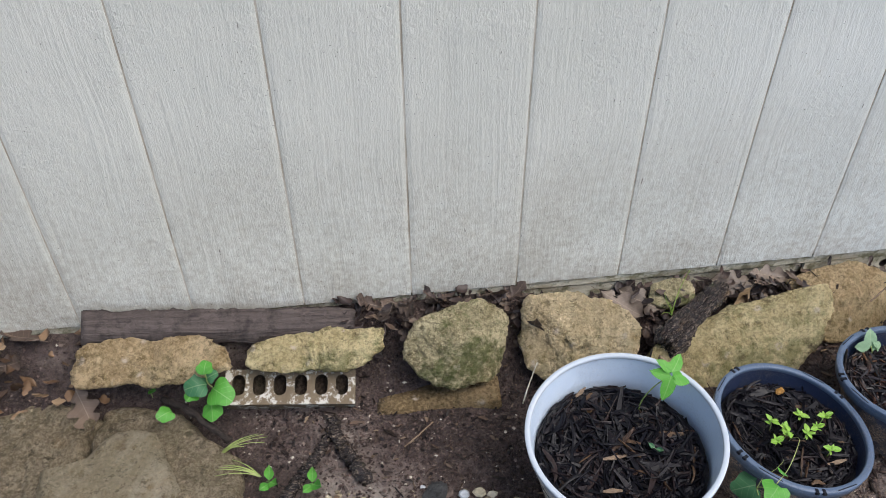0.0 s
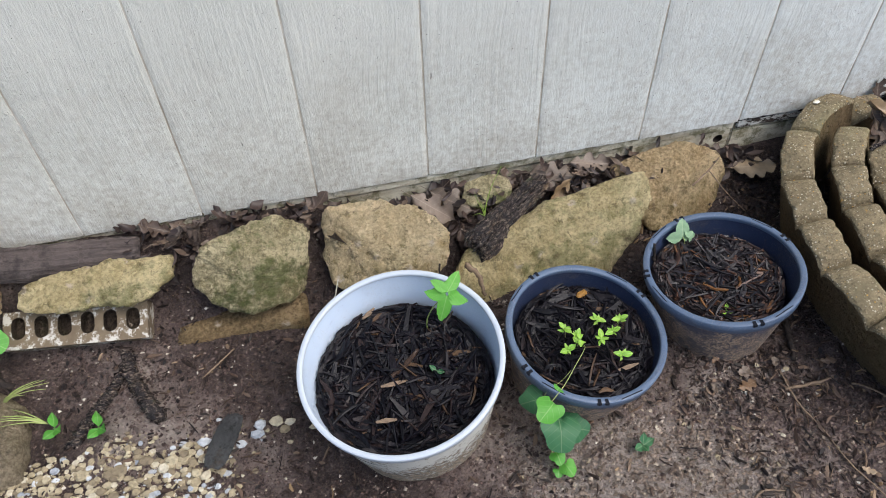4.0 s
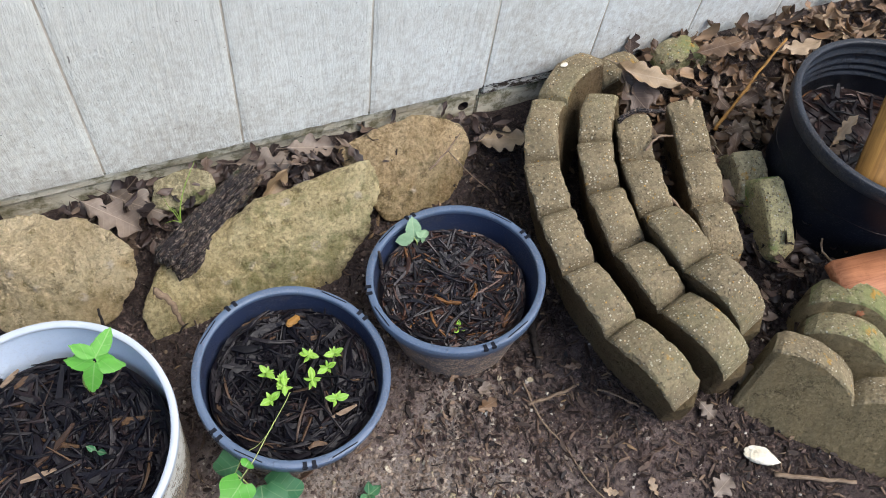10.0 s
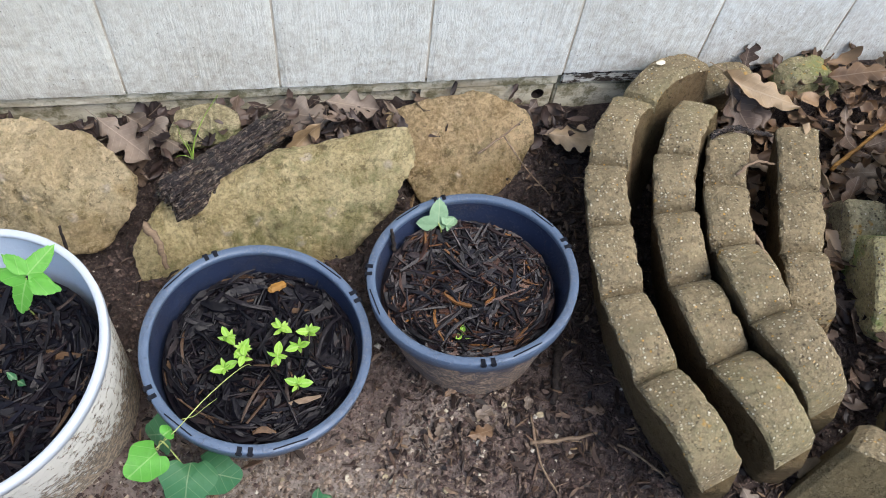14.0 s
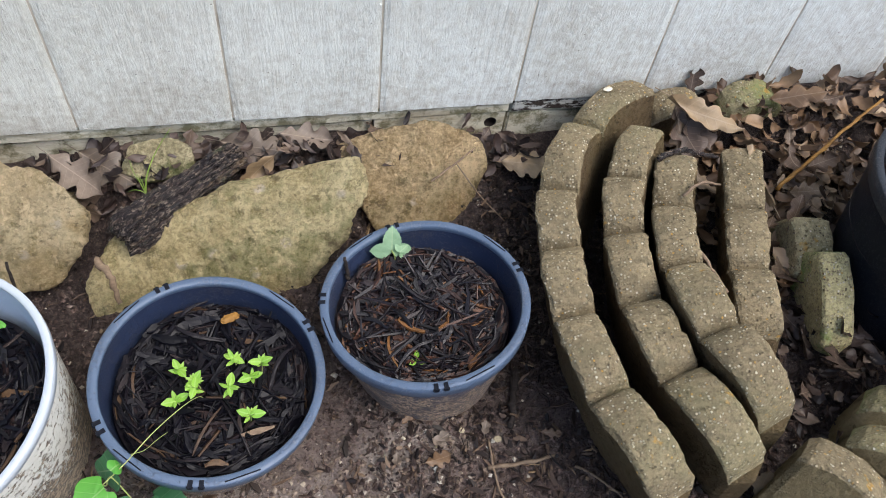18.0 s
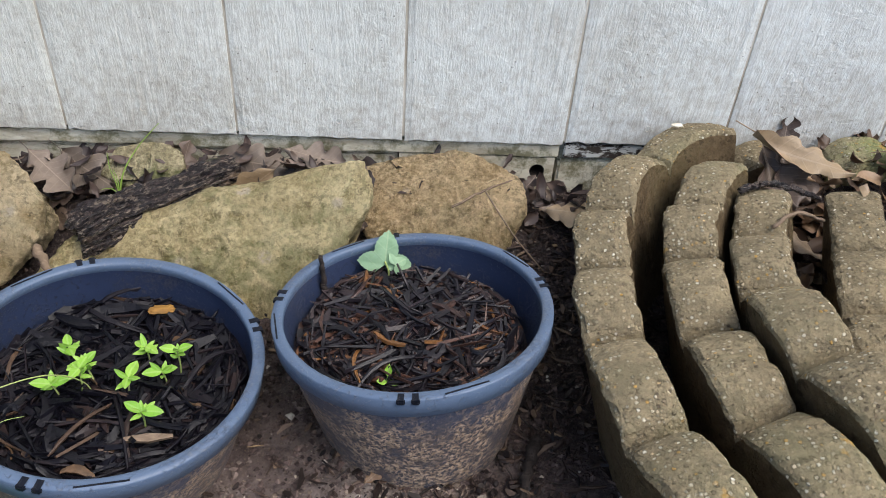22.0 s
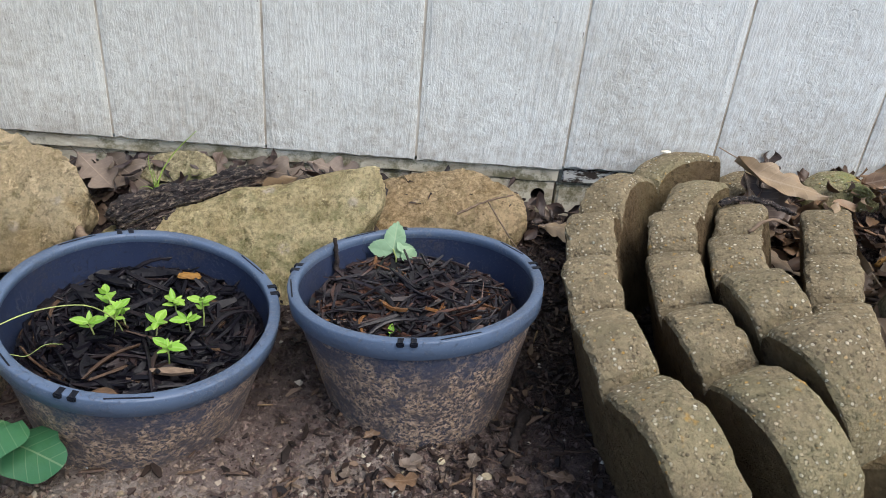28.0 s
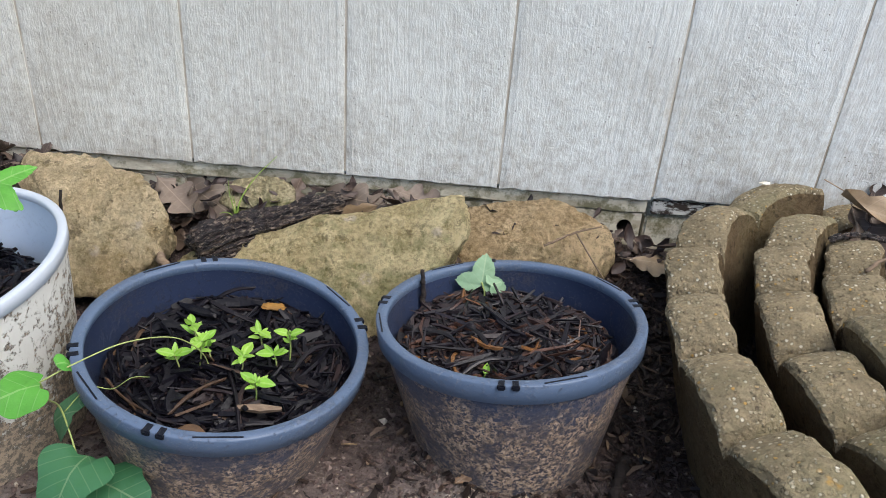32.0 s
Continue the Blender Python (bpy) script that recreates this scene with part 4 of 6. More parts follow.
first_brick = edger([(0.800, -0.028), (0.696, -0.080), (0.622, -0.190), (0.599, -0.282), (0.589, -0.378), (0.596, -0.485), (0.632, -0.604)], [0.222, 0.216, 0.216, 0.214, 0.212, 0.220, 0.226],
                    "long curved scalloped concrete edging brick beside the blue pot", 1, lead=0.15)
child("paint_spot", rock_mesh("paint_spot", (0.016, 0.009, 0.003), 81, SHELL, power=2.2, cuts=3, rough=0.15, res=8), first_brick, "small white paint spot", first_brick.matrix_basis.inverted() @ pose(0.733, -0.035, 0.2515, 0, 0, 20))
edger([(0.778, -0.108), (0.718, -0.186), (0.688, -0.272), (0.674, -0.373), (0.680, -0.477), (0.718, -0.592)], [0.218, 0.222, 0.218, 0.218, 0.230, 0.236], "curved scalloped concrete edging brick standing second in the row", 2, lead=0.2)
edger([(0.806, -0.163), (0.767, -0.240), (0.734, -0.340), (0.730, -0.445), (0.762, -0.550)], [0.212, 0.222, 0.238, 0.262, 0.262], "curved scalloped concrete edging brick tipped up at one end", 3, lead=0.45, lean=19, fall=0.10)
edger([(0.902, -0.158), (0.864, -0.256), (0.830, -0.346), (0.812, -0.430)], [0.224, 0.228, 0.224, 0.222], "curved scalloped concrete edging brick last in the row", 4, bulge=0.021, lead=0.4, fall=0.06)


def short_edger(x, y, top, turn, humps, label, seed, mat=CONCRETE, tip=0.0, lean=0.0, thick=0.054, bulge=0.03, deep=0.14, run=0.1, fall=0.05, face=None, lead=0.0):
    """A nearly straight edger, or a broken end of one, that starts at x, y and runs along turn."""
    radius = 1.6
    me = edger_mesh("edging_brick", radius, humps, run / radius, thick, 0.0, bulge, mat, seed, lean=lean, deep=deep, fall=fall, lead=lead, side=face or (CONCRETE_SIDE_SHADED if mat is CONCRETE else mat))
    for v in me.vertices:
        v.co.x -= radius
    me.update()
    return thing("edging_brick", me, pose(x, y, top, 0, 0, turn - 90) @ pose(0, 0, 0, tip, 0, 0), label, "edging brick", GROUP_EDGE)


short_edger(0.812, -0.034, 0.195, 0, 1, "scalloped edging brick end half buried in leaves by the wall", 5)
short_edger(0.930, -0.038, 0.206, 0, 1, "mossy round-topped edging brick against the wall", 6, CONCRETE_MOSS)
short_edger(0.950, -0.342, 0.238, -96, 1, "broken green-mossed edging brick leaning in leaf litter", 7, CONCRETE_GREEN, tip=-36, lean=6, thick=0.041, bulge=0.010, run=0.130, fall=0.03)
short_edger(0.966, -0.266, 0.212, -100, 1, "half buried edging brick end in leaf litter", 8, CONCRETE_PALE, tip=-28, bulge=0.014, run=0.085, fall=0.03)
short_edger(0.806, -0.574, 0.184, -54, 3, "concrete edging brick turned side-on with a broad flat face", 9, lean=-20, thick=0.054, bulge=0.036, run=0.125, face=CONCRETE_FACE, lead=0.14)
short_edger(0.888, -0.560, 0.180, -55, 1, "short mossy edging brick behind another", 10, CONCRETE_MOSS, lean=-18, bulge=0.04, run=0.125, face=CONCRETE_FACE)
short_edger(0.925, -0.520, 0.185, -50, 1, "short mossy edging brick at the back of the stack", 11, CONCRETE_MOSS, lean=-14, bulge=0.042, run=0.125, face=CONCRETE_FACE)

# ---- stones along the foot of the wall ----
GROUP_ROCK = "border rocks"


def broken_rock(corners, seed, mat, label, sharp=16, rough=1.0, res=44):
    """A quarried stone: the block between a few corners, its arrises worn round, its faces chipped and pitted."""
    bm = bmesh.new()
    mid = sum((Vector(c) for c in corners), Vector()) / len(corners)
    for c in corners:
        bm.verts.new(Vector(c) - mid)
    bmesh.ops.convex_hull(bm, input=bm.verts[:])
    bm.normal_update()
    sides = []
    for f in bm.faces:
        n = f.normal.copy()
        k = n.dot(f.verts[0].co)
        if k < 0:
            n, k = -n, -k
        if f.calc_area() > 1e-5 and all(n.dot(m) < 0.996 for m, _ in sides):
            sides.append((n, max(k, 0.004)))
    bm.free()
    span = [max(abs(Vector(c)[a] - mid[a]) for c in corners) for a in range(3)]
    bm = bmesh.new()
    bmesh.ops.create_cube(bm, size=2.0)
    bmesh.ops.subdivide_edges(bm, edges=bm.edges[:], cuts=res, use_grid_fill=True)
    off = Vector((seed * 1.37, seed * 2.11, seed * 0.53))
    for v in bm.verts:
        d = Vector((v.co.x * span[0], v.co.y * span[1], v.co.z * span[2])).normalized()
        r = sum(max(0.0, n.dot(d) / k) ** sharp for n, k in sides) ** (-1 / sharp)
        p = d * r
        q = p + off
        step = noise.noise(q * 17) + 0.4 * noise.noise(q * 41)
        low = 0.0070 * frac(q * 11, 4) + 0.0075 * (math.floor(step * 3.0) / 3.0) - 0.0050 * max(0.0, noise.noise(q * 42 + Vector((5, 0, 2)))) - 0.0025 * abs(noise.noise(q * 75)) + 0.0013 * frac(q * 150, 3)
        v.co = p + d * low * rough
    return thing("rock", data_of("rock", bm, mat), pose(*mid), label, "rock", GROUP_ROCK)


broken_rock([(-1.010, -0.075, 0.222), (-0.860, -0.060, 0.222), (-0.745, -0.085, 0.206), (-0.738, -0.125, 0.182), (-0.815, -0.142, 0.158), (-0.880, -0.140, 0.176), (-1.020, -0.128, 0.178), (-1.0, -0.03, 0.14), (-0.76, -0.03, 0.13), (-0.84, -0.095, 0.135), (-0.99, -0.10, 0.150)], 11, LIME_WARM, "long flat warm limestone under a weathered plank", 22, 1.5)
broken_rock([(-0.705, -0.085, 0.200), (-0.58, -0.060, 0.198), (-0.462, -0.055, 0.180), (-0.466, -0.115, 0.168), (-0.535, -0.132, 0.156), (-0.640, -0.132, 0.158), (-0.722, -0.122, 0.172), (-0.69, -0.04, 0.12), (-0.48, -0.04, 0.12), (-0.60, -0.11, 0.125)], 12, LIME_YELLOW, "flat yellow limestone resting on an old cored brick", 20, 1.5)
broken_rock([(-0.372, -0.062, 0.226), (-0.285, -0.040, 0.225), (-0.225, -0.035, 0.190), (-0.236, -0.100, 0.170), (-0.300, -0.120, 0.205), (-0.420, -0.090, 0.212), (-0.446, -0.120, 0.168), (-0.395, -0.168, 0.118), (-0.285, -0.165, 0.098), (-0.240, -0.110, 0.096), (-0.40, -0.03, 0.08), (-0.25, -0.03, 0.08), (-0.43, -0.12, 0.13)], 23, LIME_MOSSY, "rounded mossy limestone block", 15, 1.15)
broken_rock([(-0.195, -0.048, 0.222), (-0.110, -0.045, 0.228), (-0.040, -0.072, 0.216), (0.004, -0.118, 0.186), (0.013, -0.158, 0.142), (-0.035, -0.172, 0.095), (-0.130, -0.185, 0.085), (-0.205, -0.140, 0.105), (-0.222, -0.090, 0.140), (-0.12, -0.135, 0.175), (-0.20, -0.03, 0.10), (-0.01, -0.04, 0.10)], 44, LIME_PALE, "pale tan limestone chunk", 28, 1.25, 50)
broken_rock([(0.366, -0.117, 0.244), (0.255, -0.098, 0.204), (0.130, -0.104, 0.168), (0.030, -0.140, 0.142), (0.374, -0.158, 0.202), (0.338, -0.196, 0.150), (0.250, -0.238, 0.075), (0.100, -0.242, 0.065), (0.000, -0.218, 0.065), (-0.006, -0.180, 0.110), (0.36, -0.075, 0.10), (0.12, -0.055, 0.08), (0.02, -0.12, 0.06)], 35, LIME_YELLOW, "large yellow limestone slab leaning on the bank", 34, 1.0, 60)
broken_rock([(0.340, -0.030, 0.172), (0.400, -0.022, 0.192), (0.476, -0.022, 0.206), (0.540, -0.035, 0.188), (0.566, -0.070, 0.160), (0.548, -0.105, 0.112), (0.500, -0.140, 0.090), (0.385, -0.150, 0.105), (0.350, -0.10, 0.150), (0.440, -0.100, 0.172), (0.36, -0.02, 0.08), (0.55, -0.02, 0.08)], 27, LIME_WARM, "warm tan limestone at the wall", 24, 0.75)
broken_rock([(0.045, -0.055, 0.172), (0.060, -0.022, 0.192), (0.110, -0.018, 0.200), (0.145, -0.030, 0.192), (0.140, -0.060, 0.170), (0.090, -0.072, 0.165), (0.05, -0.03, 0.12), (0.14, -0.03, 0.12)], 18, LIME_MOSSY, "small mossy stone by the wall", 14, 0.6, 24)

# ---- slabs, plank and bricks at the near corner ----
def lumpy_slab(name, outline, top, depth, seed, mat, label, category, group="", lumps=1.0, rough=1.0):
    """A broken slab cast on the ground: a ragged outline, a lumpy top and a crumbling edge."""
    mid = Vector((sum(p[0] for p in outline) / len(outline), sum(p[1] for p in outline) / len(outline)))
    rim = []
    n = len(outline)
    for i in range(n):
        p, q = Vector(outline[i]), Vector(outline[(i + 1) % n])
        m = max(2, int((q - p).length / 0.006))
        rim += [p + (q - p) * j / m for j in range(m)]
    rings = 34
    verts, faces = [], []
    for k in range(rings + 3):
        u = min(1.0, k / rings)
        for p in rim:
            d = p - mid
            ragged = 1 + 0.06 * rough * noise.noise(Vector((p.x * 30, p.y * 30, seed))) + 0.03 * rough * noise.noise(Vector((p.x * 90, p.y * 90, seed)))
            c = mid + d * (0.02 + 0.98 * u) * (1 + (ragged - 1) * u)
            q = Vector((c.x, c.y, seed * 0.7))
            z = top + lumps * (0.016 * noise.noise(q * 11) + 0.012 * abs(noise.noise(q * 24)) + 0.007 * noise.noise(q * 48) + 0.0035 * noise.noise(q * 110)) + rough * 0.0012 * noise.noise(q * 230)
            inward = (1 - u) * d.length
            z -= 0.012 * max(0.0, 1 - inward / 0.016) ** 2
            if k > rings:
                z = top - 0.012 - (depth - 0.012) * (k - rings) / 2
                c = c + d.normalized() * 0.004 * noise.noise(Vector((p.x * 60, p.y * 60, k)))
            verts.append((c.x, c.y, z))
    m = len(rim)
    for k in range(rings + 2):
        for i in range(m):
            j = (i + 1) % m
            faces.append((k * m + i, k * m + j, (k + 1) * m + j, (k + 1) * m + i))
    faces.append(tuple(range(m))[::-1])
    me = mesh_of(name, verts, faces, mat)
    bm = bmesh.new()
    bm.from_mesh(me)
    bmesh.ops.recalc_face_normals(bm, faces=bm.faces[:])
    bm.to_mesh(me)
    bm.free()
    return thing(name, me, Matrix(), label, category, group)


lumpy_slab("mortar_slab", [(-1.30, -0.12), (-1.164, -0.096), (-1.14, -0.077), (-1.103, -0.036), (-1.071, -0.065), (-1.029, -0.077), (-0.979, -0.134), (-1.002, -0.160), (-1.000, -0.220), (-1.010, -0.34), (-1.12, -0.40), (-1.30, -0.38)], 0.092, 0.07, 31, SLAB, "rough broken grey-brown mortar slab", "slab", "broken slabs")
lumpy_slab("mortar_slab", [(-0.986, -0.108), (-0.958, -0.100), (-0.878, -0.109), (-0.846, -0.129), (-0.802, -0.179), (-0.736, -0.235), (-0.728, -0.28), (-0.729, -0.36), (-0.80, -0.40), (-0.99, -0.38), (-0.990, -0.20)], 0.086, 0.07, 32, SLAB, "rough broken mortar slab with pale grit", "slab", "broken slabs", 0.75)
lumpy_slab("flat_stone", [(-0.914, -0.172), (-0.878, -0.183), (-0.852, -0.244), (-0.825, -0.302), (-0.841, -0.340), (-0.95, -0.352), (-1.050, -0.320), (-1.057, -0.243), (-0.991, -0.225), (-0.966, -0.189), (-0.946, -0.174)], 0.112, 0.035, 33, FLATSTONE, "smooth flat grey stone on the slabs", "stone", "", 0.10, 0.5)


def plank():
    bm = boxed(-0.238, 0.238, -0.030, 0.030, -0.011, 0.011, seg=0.008, wob=0.0036, seed=4)
    for v in bm.verts:
        if v.co.y > 0.012:
            v.co.y += 0.004 * noise.noise(Vector((v.co.x * 40, 3, v.co.z * 40))) + 0.005 * noise.noise(Vector((v.co.x * 230, 7, v.co.z * 90)))
            v.co.z += 0.005 * noise.noise(Vector((v.co.x * 110, 11, 0)))
        if abs(v.co.x) > 0.225:
            v.co.x += 0.012 * noise.noise(Vector((v.co.y * 90, v.co.z * 60, v.co.x)))
    return thing("plank", data_of("plank", bm, PLANK), pose(-0.760, -0.040, 0.205, 42, 7, 0), "dark weathered grey-brown plank lying on rocks", "plank")


plank()


def cored_brick():
    """A brick with a row of core holes in its upper face."""
    L, W, D = 0.236, 0.064, 0.09
    bm = bmesh.new()
    n, margin, gap = 6, 0.008, 0.004
    cell = (L - 2 * margin + gap) / n
    xs = [-L / 2]
    for i in range(n):
        a = -L / 2 + margin + i * cell
        xs += [a, a + cell - gap]
    xs.append(L / 2)
    zs = [-W / 2, -W / 2 + 0.012, W / 2 - 0.005, W / 2]
    grid = [[bm.verts.new((x, 0, z)) for x in xs] for z in zs]
    for j in range(3):
        for i in range(len(xs) - 1):
            a, b, c, d = grid[j][i], grid[j][i + 1], grid[j + 1][i + 1], grid[j + 1][i]
            if j == 1 and i % 2 == 1:
                # a slot with round ends in the middle of the cell
                mx, mz = (a.co.x + b.co.x) / 2, (a.co.z + c.co.z) / 2
                r, hh = 0.0115, 0.0075
                slot = []
                for q in range(16):
                    t = 2 * math.pi * (q + 0.5) / 16 - 3 * math.pi / 4
                    slot.append(bm.verts.new((mx + r * math.cos(t), 0, mz + r * math.sin(t) + (hh if math.sin(t) > 0 else -hh))))
                for q in range(16):
                    corner = (a, b, c, d)[q // 4]
                    if q % 4 == 3:
                        bm.faces.new((corner, (a, b, c, d)[(q // 4 + 1) % 4], slot[(q + 1) % 16], slot[q]))
                    else:
                        bm.faces.new((corner, slot[(q + 1) % 16], slot[q]))
                low = [bm.verts.new((v.co.x, 0.022, v.co.z)) for v in slot]
                for q in range(16):
                    f = bm.faces.new((slot[q], slot[(q + 1) % 16], low[(q + 1) % 16], low[q]))
                    f.material_index = 1
                bm.faces.new(low).material_index = 1
            else:
                bm.faces.new((a, b, c, d))
    edge = grid[0] + [r[-1] for r in grid[1:]] + grid[-1][-2::-1] + [r[0] for r in grid[-2:0:-1]]
    back = [bm.verts.new((v.co.x, D, v.co.z)) for v in edge]
    for k in range(len(edge)):
        l = (k + 1) % len(edge)
        bm.faces.new((edge[k], edge[l], back[l], back[k]))
    bm.faces.new(back)
    me = data_of("cored_brick", bm, PAINTED_BRICK, False)
    me.materials.append(CORE_DARK)
    return thing("cored_brick", me, pose(-0.645, -0.124, 0.116, -60, 4, -4), "old cored brick with worn white paint, wedged under rocks", "brick")


cored_brick()
thing("flat_brick", data_of("flat_brick", boxed(-0.116, 0.116, -0.03, 0.03, -0.028, 0.028, wob=0.002, seed=9), BRICK_TAN), pose(-0.372, -0.140, 0.043, 0, -6, -4), "tan brick lying flat under a mossy rock", "brick")


def log():
    """A rotten branch with long bark ridges, built along its own x axis."""
    n, sides, length = 130, 84, 0.196
    verts, faces = [], []
    for i in range(n + 1):
        u = i / n
        x = (u - 0.5) * length
        mid = 0.007 * math.sin(math.pi * u) + 0.002 * math.sin(9 * u)
        r0 = 0.0265 * (0.96 + 0.07 * math.sin(6 * u + 0.7) + 0.04 * math.sin(17 * u)) * (1 - 0.22 * u * u)
        if u < 0.10:
            r0 *= 0.72 + 0.28 * math.sqrt(1 - ((0.10 - u) / 0.10) ** 2)
        for k in range(sides):
            a = 2 * math.pi * k / sides
            c, s = math.cos(a), math.sin(a)
            # long cords of bark, split along the grain and broken across into flakes
            warp = 0.25 * noise.noise(Vector((x * 22, c * 2, s * 2)))
            cord = abs(math.sin(4.5 * (a + warp) + 2.2 * noise.noise(Vector((x * 9, 0.4, 2)))))
            ridge = 0.26 * cord ** 0.7 + 0.20 * noise.noise(Vector((x * 14, c * 8, s * 8))) + 0.16 * noise.noise(Vector((x * 60, c * 15, s * 15))) + 0.09 * noise.noise(Vector((x * 190, c * 26, s * 26)))
            crack = -0.10 * (noise.noise(Vector((x * 70 + 3, c * 2.6, s * 2.6))) > 0.36)
            hollow = -0.42 * math.exp(-((x + 0.064) / 0.013) ** 2 - ((a - 1.75) / 0.20) ** 2) - 0.25 * math.exp(-((x - 0.03) / 0.034) ** 2 - ((a - 2.2) / 0.10) ** 2)
            r = r0 * (0.82 + ridge + crack + hollow)
            ragged = 0.010 * noise.noise(Vector((c * 3, s * 3, 9 if i < n / 2 else 2))) if i in (0, n) else 0
            verts.append((x + ragged, r * c, mid + r * s))
    for i in range(n):
        for k in range(sides):
            l = (k + 1) % sides
            faces.append((i * sides + k, i * sides + l, (i + 1) * sides + l, (i + 1) * sides + k))
    for i, flip in ((0, 1), (n, 0)):
        b = len(verts)
        verts.append((verts[i * sides][0] + (0.004 if i == 0 else -0.010), 0, 0.0))
        for k in range(sides):
            l = (k + 1) % sides
            faces.append((i * sides + l, i * sides + k, b) if flip else (i * sides + k, i * sides + l, b))
    return thing("rotten_log", mesh_of("rotten_log", verts, faces, LOG, False), pose(0.128, -0.094, 0.157, 0, -6, 37), "short dark rotten branch with cracked bark between rocks", "log")


log()

# ---- flower pots ----
def pot(name, at, rim_r, depth, base_r, wall_mat, inner_mat, rim_mat, label, squash=(1.0, 1.0), lip=0.018, proud=0.006, notches=(), flare=0.0, tilt=(0, 0, 0), ridges=False):
    root = thing(name, None, pose(*at, *tilt), label, "flower pot", "flower pots")
    r = rim_r
    slope = 1 - flare * 0.3
    outer = [(0.0, -depth), (base_r - 0.006, -depth), (base_r, -depth + 0.006)]
    outer += [(base_r + (r - proud - base_r) * (k / 7) ** slope, -depth + 0.006 + (depth - 0.008 - lip) * k / 7) for k in range(1, 8)]
    outer += [(r - proud, -0.004)]
    inner = [(r - proud - 0.0035, -0.003)]
    inner += [(base_r - 0.0035 + (r - proud - base_r) * (k / 7) ** slope, -depth + 0.009 + (depth - 0.011 - lip) * k / 7) for k in range(7, -1, -1)]
    if ridges:
        # raised rings round the inside
        def ring_r(z):
            return r - proud - 0.0035 + (r - proud - base_r) * (z + lip) / depth
        inner = [(r - proud - 0.0035, -0.003)]
        for z in (-0.022, -0.040, -0.052, -0.064):
            inner += [(ring_r(z), z + 0.004), (ring_r(z) - 0.0035, z + 0.002), (ring_r(z) - 0.0035, z - 0.001), (ring_r(z), z - 0.003)]
        inner += [(base_r - 0.0035, -depth + 0.009)]
    inner += [(0.0, -depth + 0.009)]
    v, f = lathe(outer, 84, squash)
    child("shell", mesh_of("shell", v, f, wall_mat), root)
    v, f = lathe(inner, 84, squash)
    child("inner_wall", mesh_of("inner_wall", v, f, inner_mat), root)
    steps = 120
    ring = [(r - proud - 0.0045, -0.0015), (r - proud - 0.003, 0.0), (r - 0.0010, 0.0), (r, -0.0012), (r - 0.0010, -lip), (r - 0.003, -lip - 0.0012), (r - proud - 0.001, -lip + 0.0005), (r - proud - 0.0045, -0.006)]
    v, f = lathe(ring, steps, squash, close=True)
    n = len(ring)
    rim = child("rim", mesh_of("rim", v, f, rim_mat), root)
    slot = data_of("slot", boxed(-0.0050, 0.0050, -0.0034, 0.0034, -0.004, 0.0006, wob=0.0), BLACK, False)
    long_slot = data_of("slot", boxed(-0.0012, 0.0012, -0.019, 0.019, -0.004, 0.0004, wob=0.0), BLACK, False)
    for a in notches:
        for d, me, rr in ((-2.6, slot, r - 0.003), (2.6, slot, r - 0.003), (22, long_slot, r - 0.0042)):
            t = radians(a + d)
            child("slot", me, rim, at=pose(rr * math.cos(t) * squash[0], rr * math.sin(t) * squash[1], 0.0, 0, 0, a + d))
    return root


NOTCH = [25, 115, 205, 262]
TILT_MID, TILT_END, TILT_WHITE = (2.3, 6.4, 0), (-5.7, -4.4, 0), (3.6, -5.9, 0)
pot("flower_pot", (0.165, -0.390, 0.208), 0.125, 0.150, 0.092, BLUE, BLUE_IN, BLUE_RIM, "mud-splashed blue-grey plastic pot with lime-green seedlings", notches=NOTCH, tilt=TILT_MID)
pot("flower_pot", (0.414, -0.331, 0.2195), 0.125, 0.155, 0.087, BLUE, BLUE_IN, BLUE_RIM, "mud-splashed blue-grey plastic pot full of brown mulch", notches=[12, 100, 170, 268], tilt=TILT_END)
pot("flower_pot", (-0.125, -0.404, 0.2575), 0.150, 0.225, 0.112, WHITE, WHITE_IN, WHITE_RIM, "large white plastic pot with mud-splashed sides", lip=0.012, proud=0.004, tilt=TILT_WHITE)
pot("flower_pot", (1.133, -0.362, 0.340), 0.172, 0.230, 0.135, BLACK, BLACK_IN, BLACK_IN, "large black plastic nursery pot in leaf litter", lip=0.022, proud=0.006, ridges=True)


def shard(verts, faces, c, length, width, thick, turn, tip, roll, rng):
    """One splinter: a bent six-sided sliver."""
    m = Euler((roll, tip, turn)).to_matrix()
    b = len(verts)
    bend = rng.uniform(-0.12, 0.12) * length
    for s, w in ((-0.5, 0.45), (0.0, 1.0), (0.5, 0.35)):
        for dy, dz in ((-1, -1), (1, -1), (1, 1), (-1, 1)):
            p = m @ Vector((s * length, dy * width * w / 2 + bend * (1 - 4 * s * s), dz * thick * (0.6 + 0.4 * w) / 2))
            verts.append((c[0] + p.x, c[1] + p.y, c[2] + p.z))
    for k in range(2):
        for i in range(4):
            j = (i + 1) % 4
            faces.append((b + k * 4 + i, b + k * 4 + j, b + k * 4 + 4 + j, b + k * 4 + 4 + i))
    faces.append((b + 3, b + 2, b + 1, b))
    faces.append((b + 8, b + 9, b + 10, b + 11))


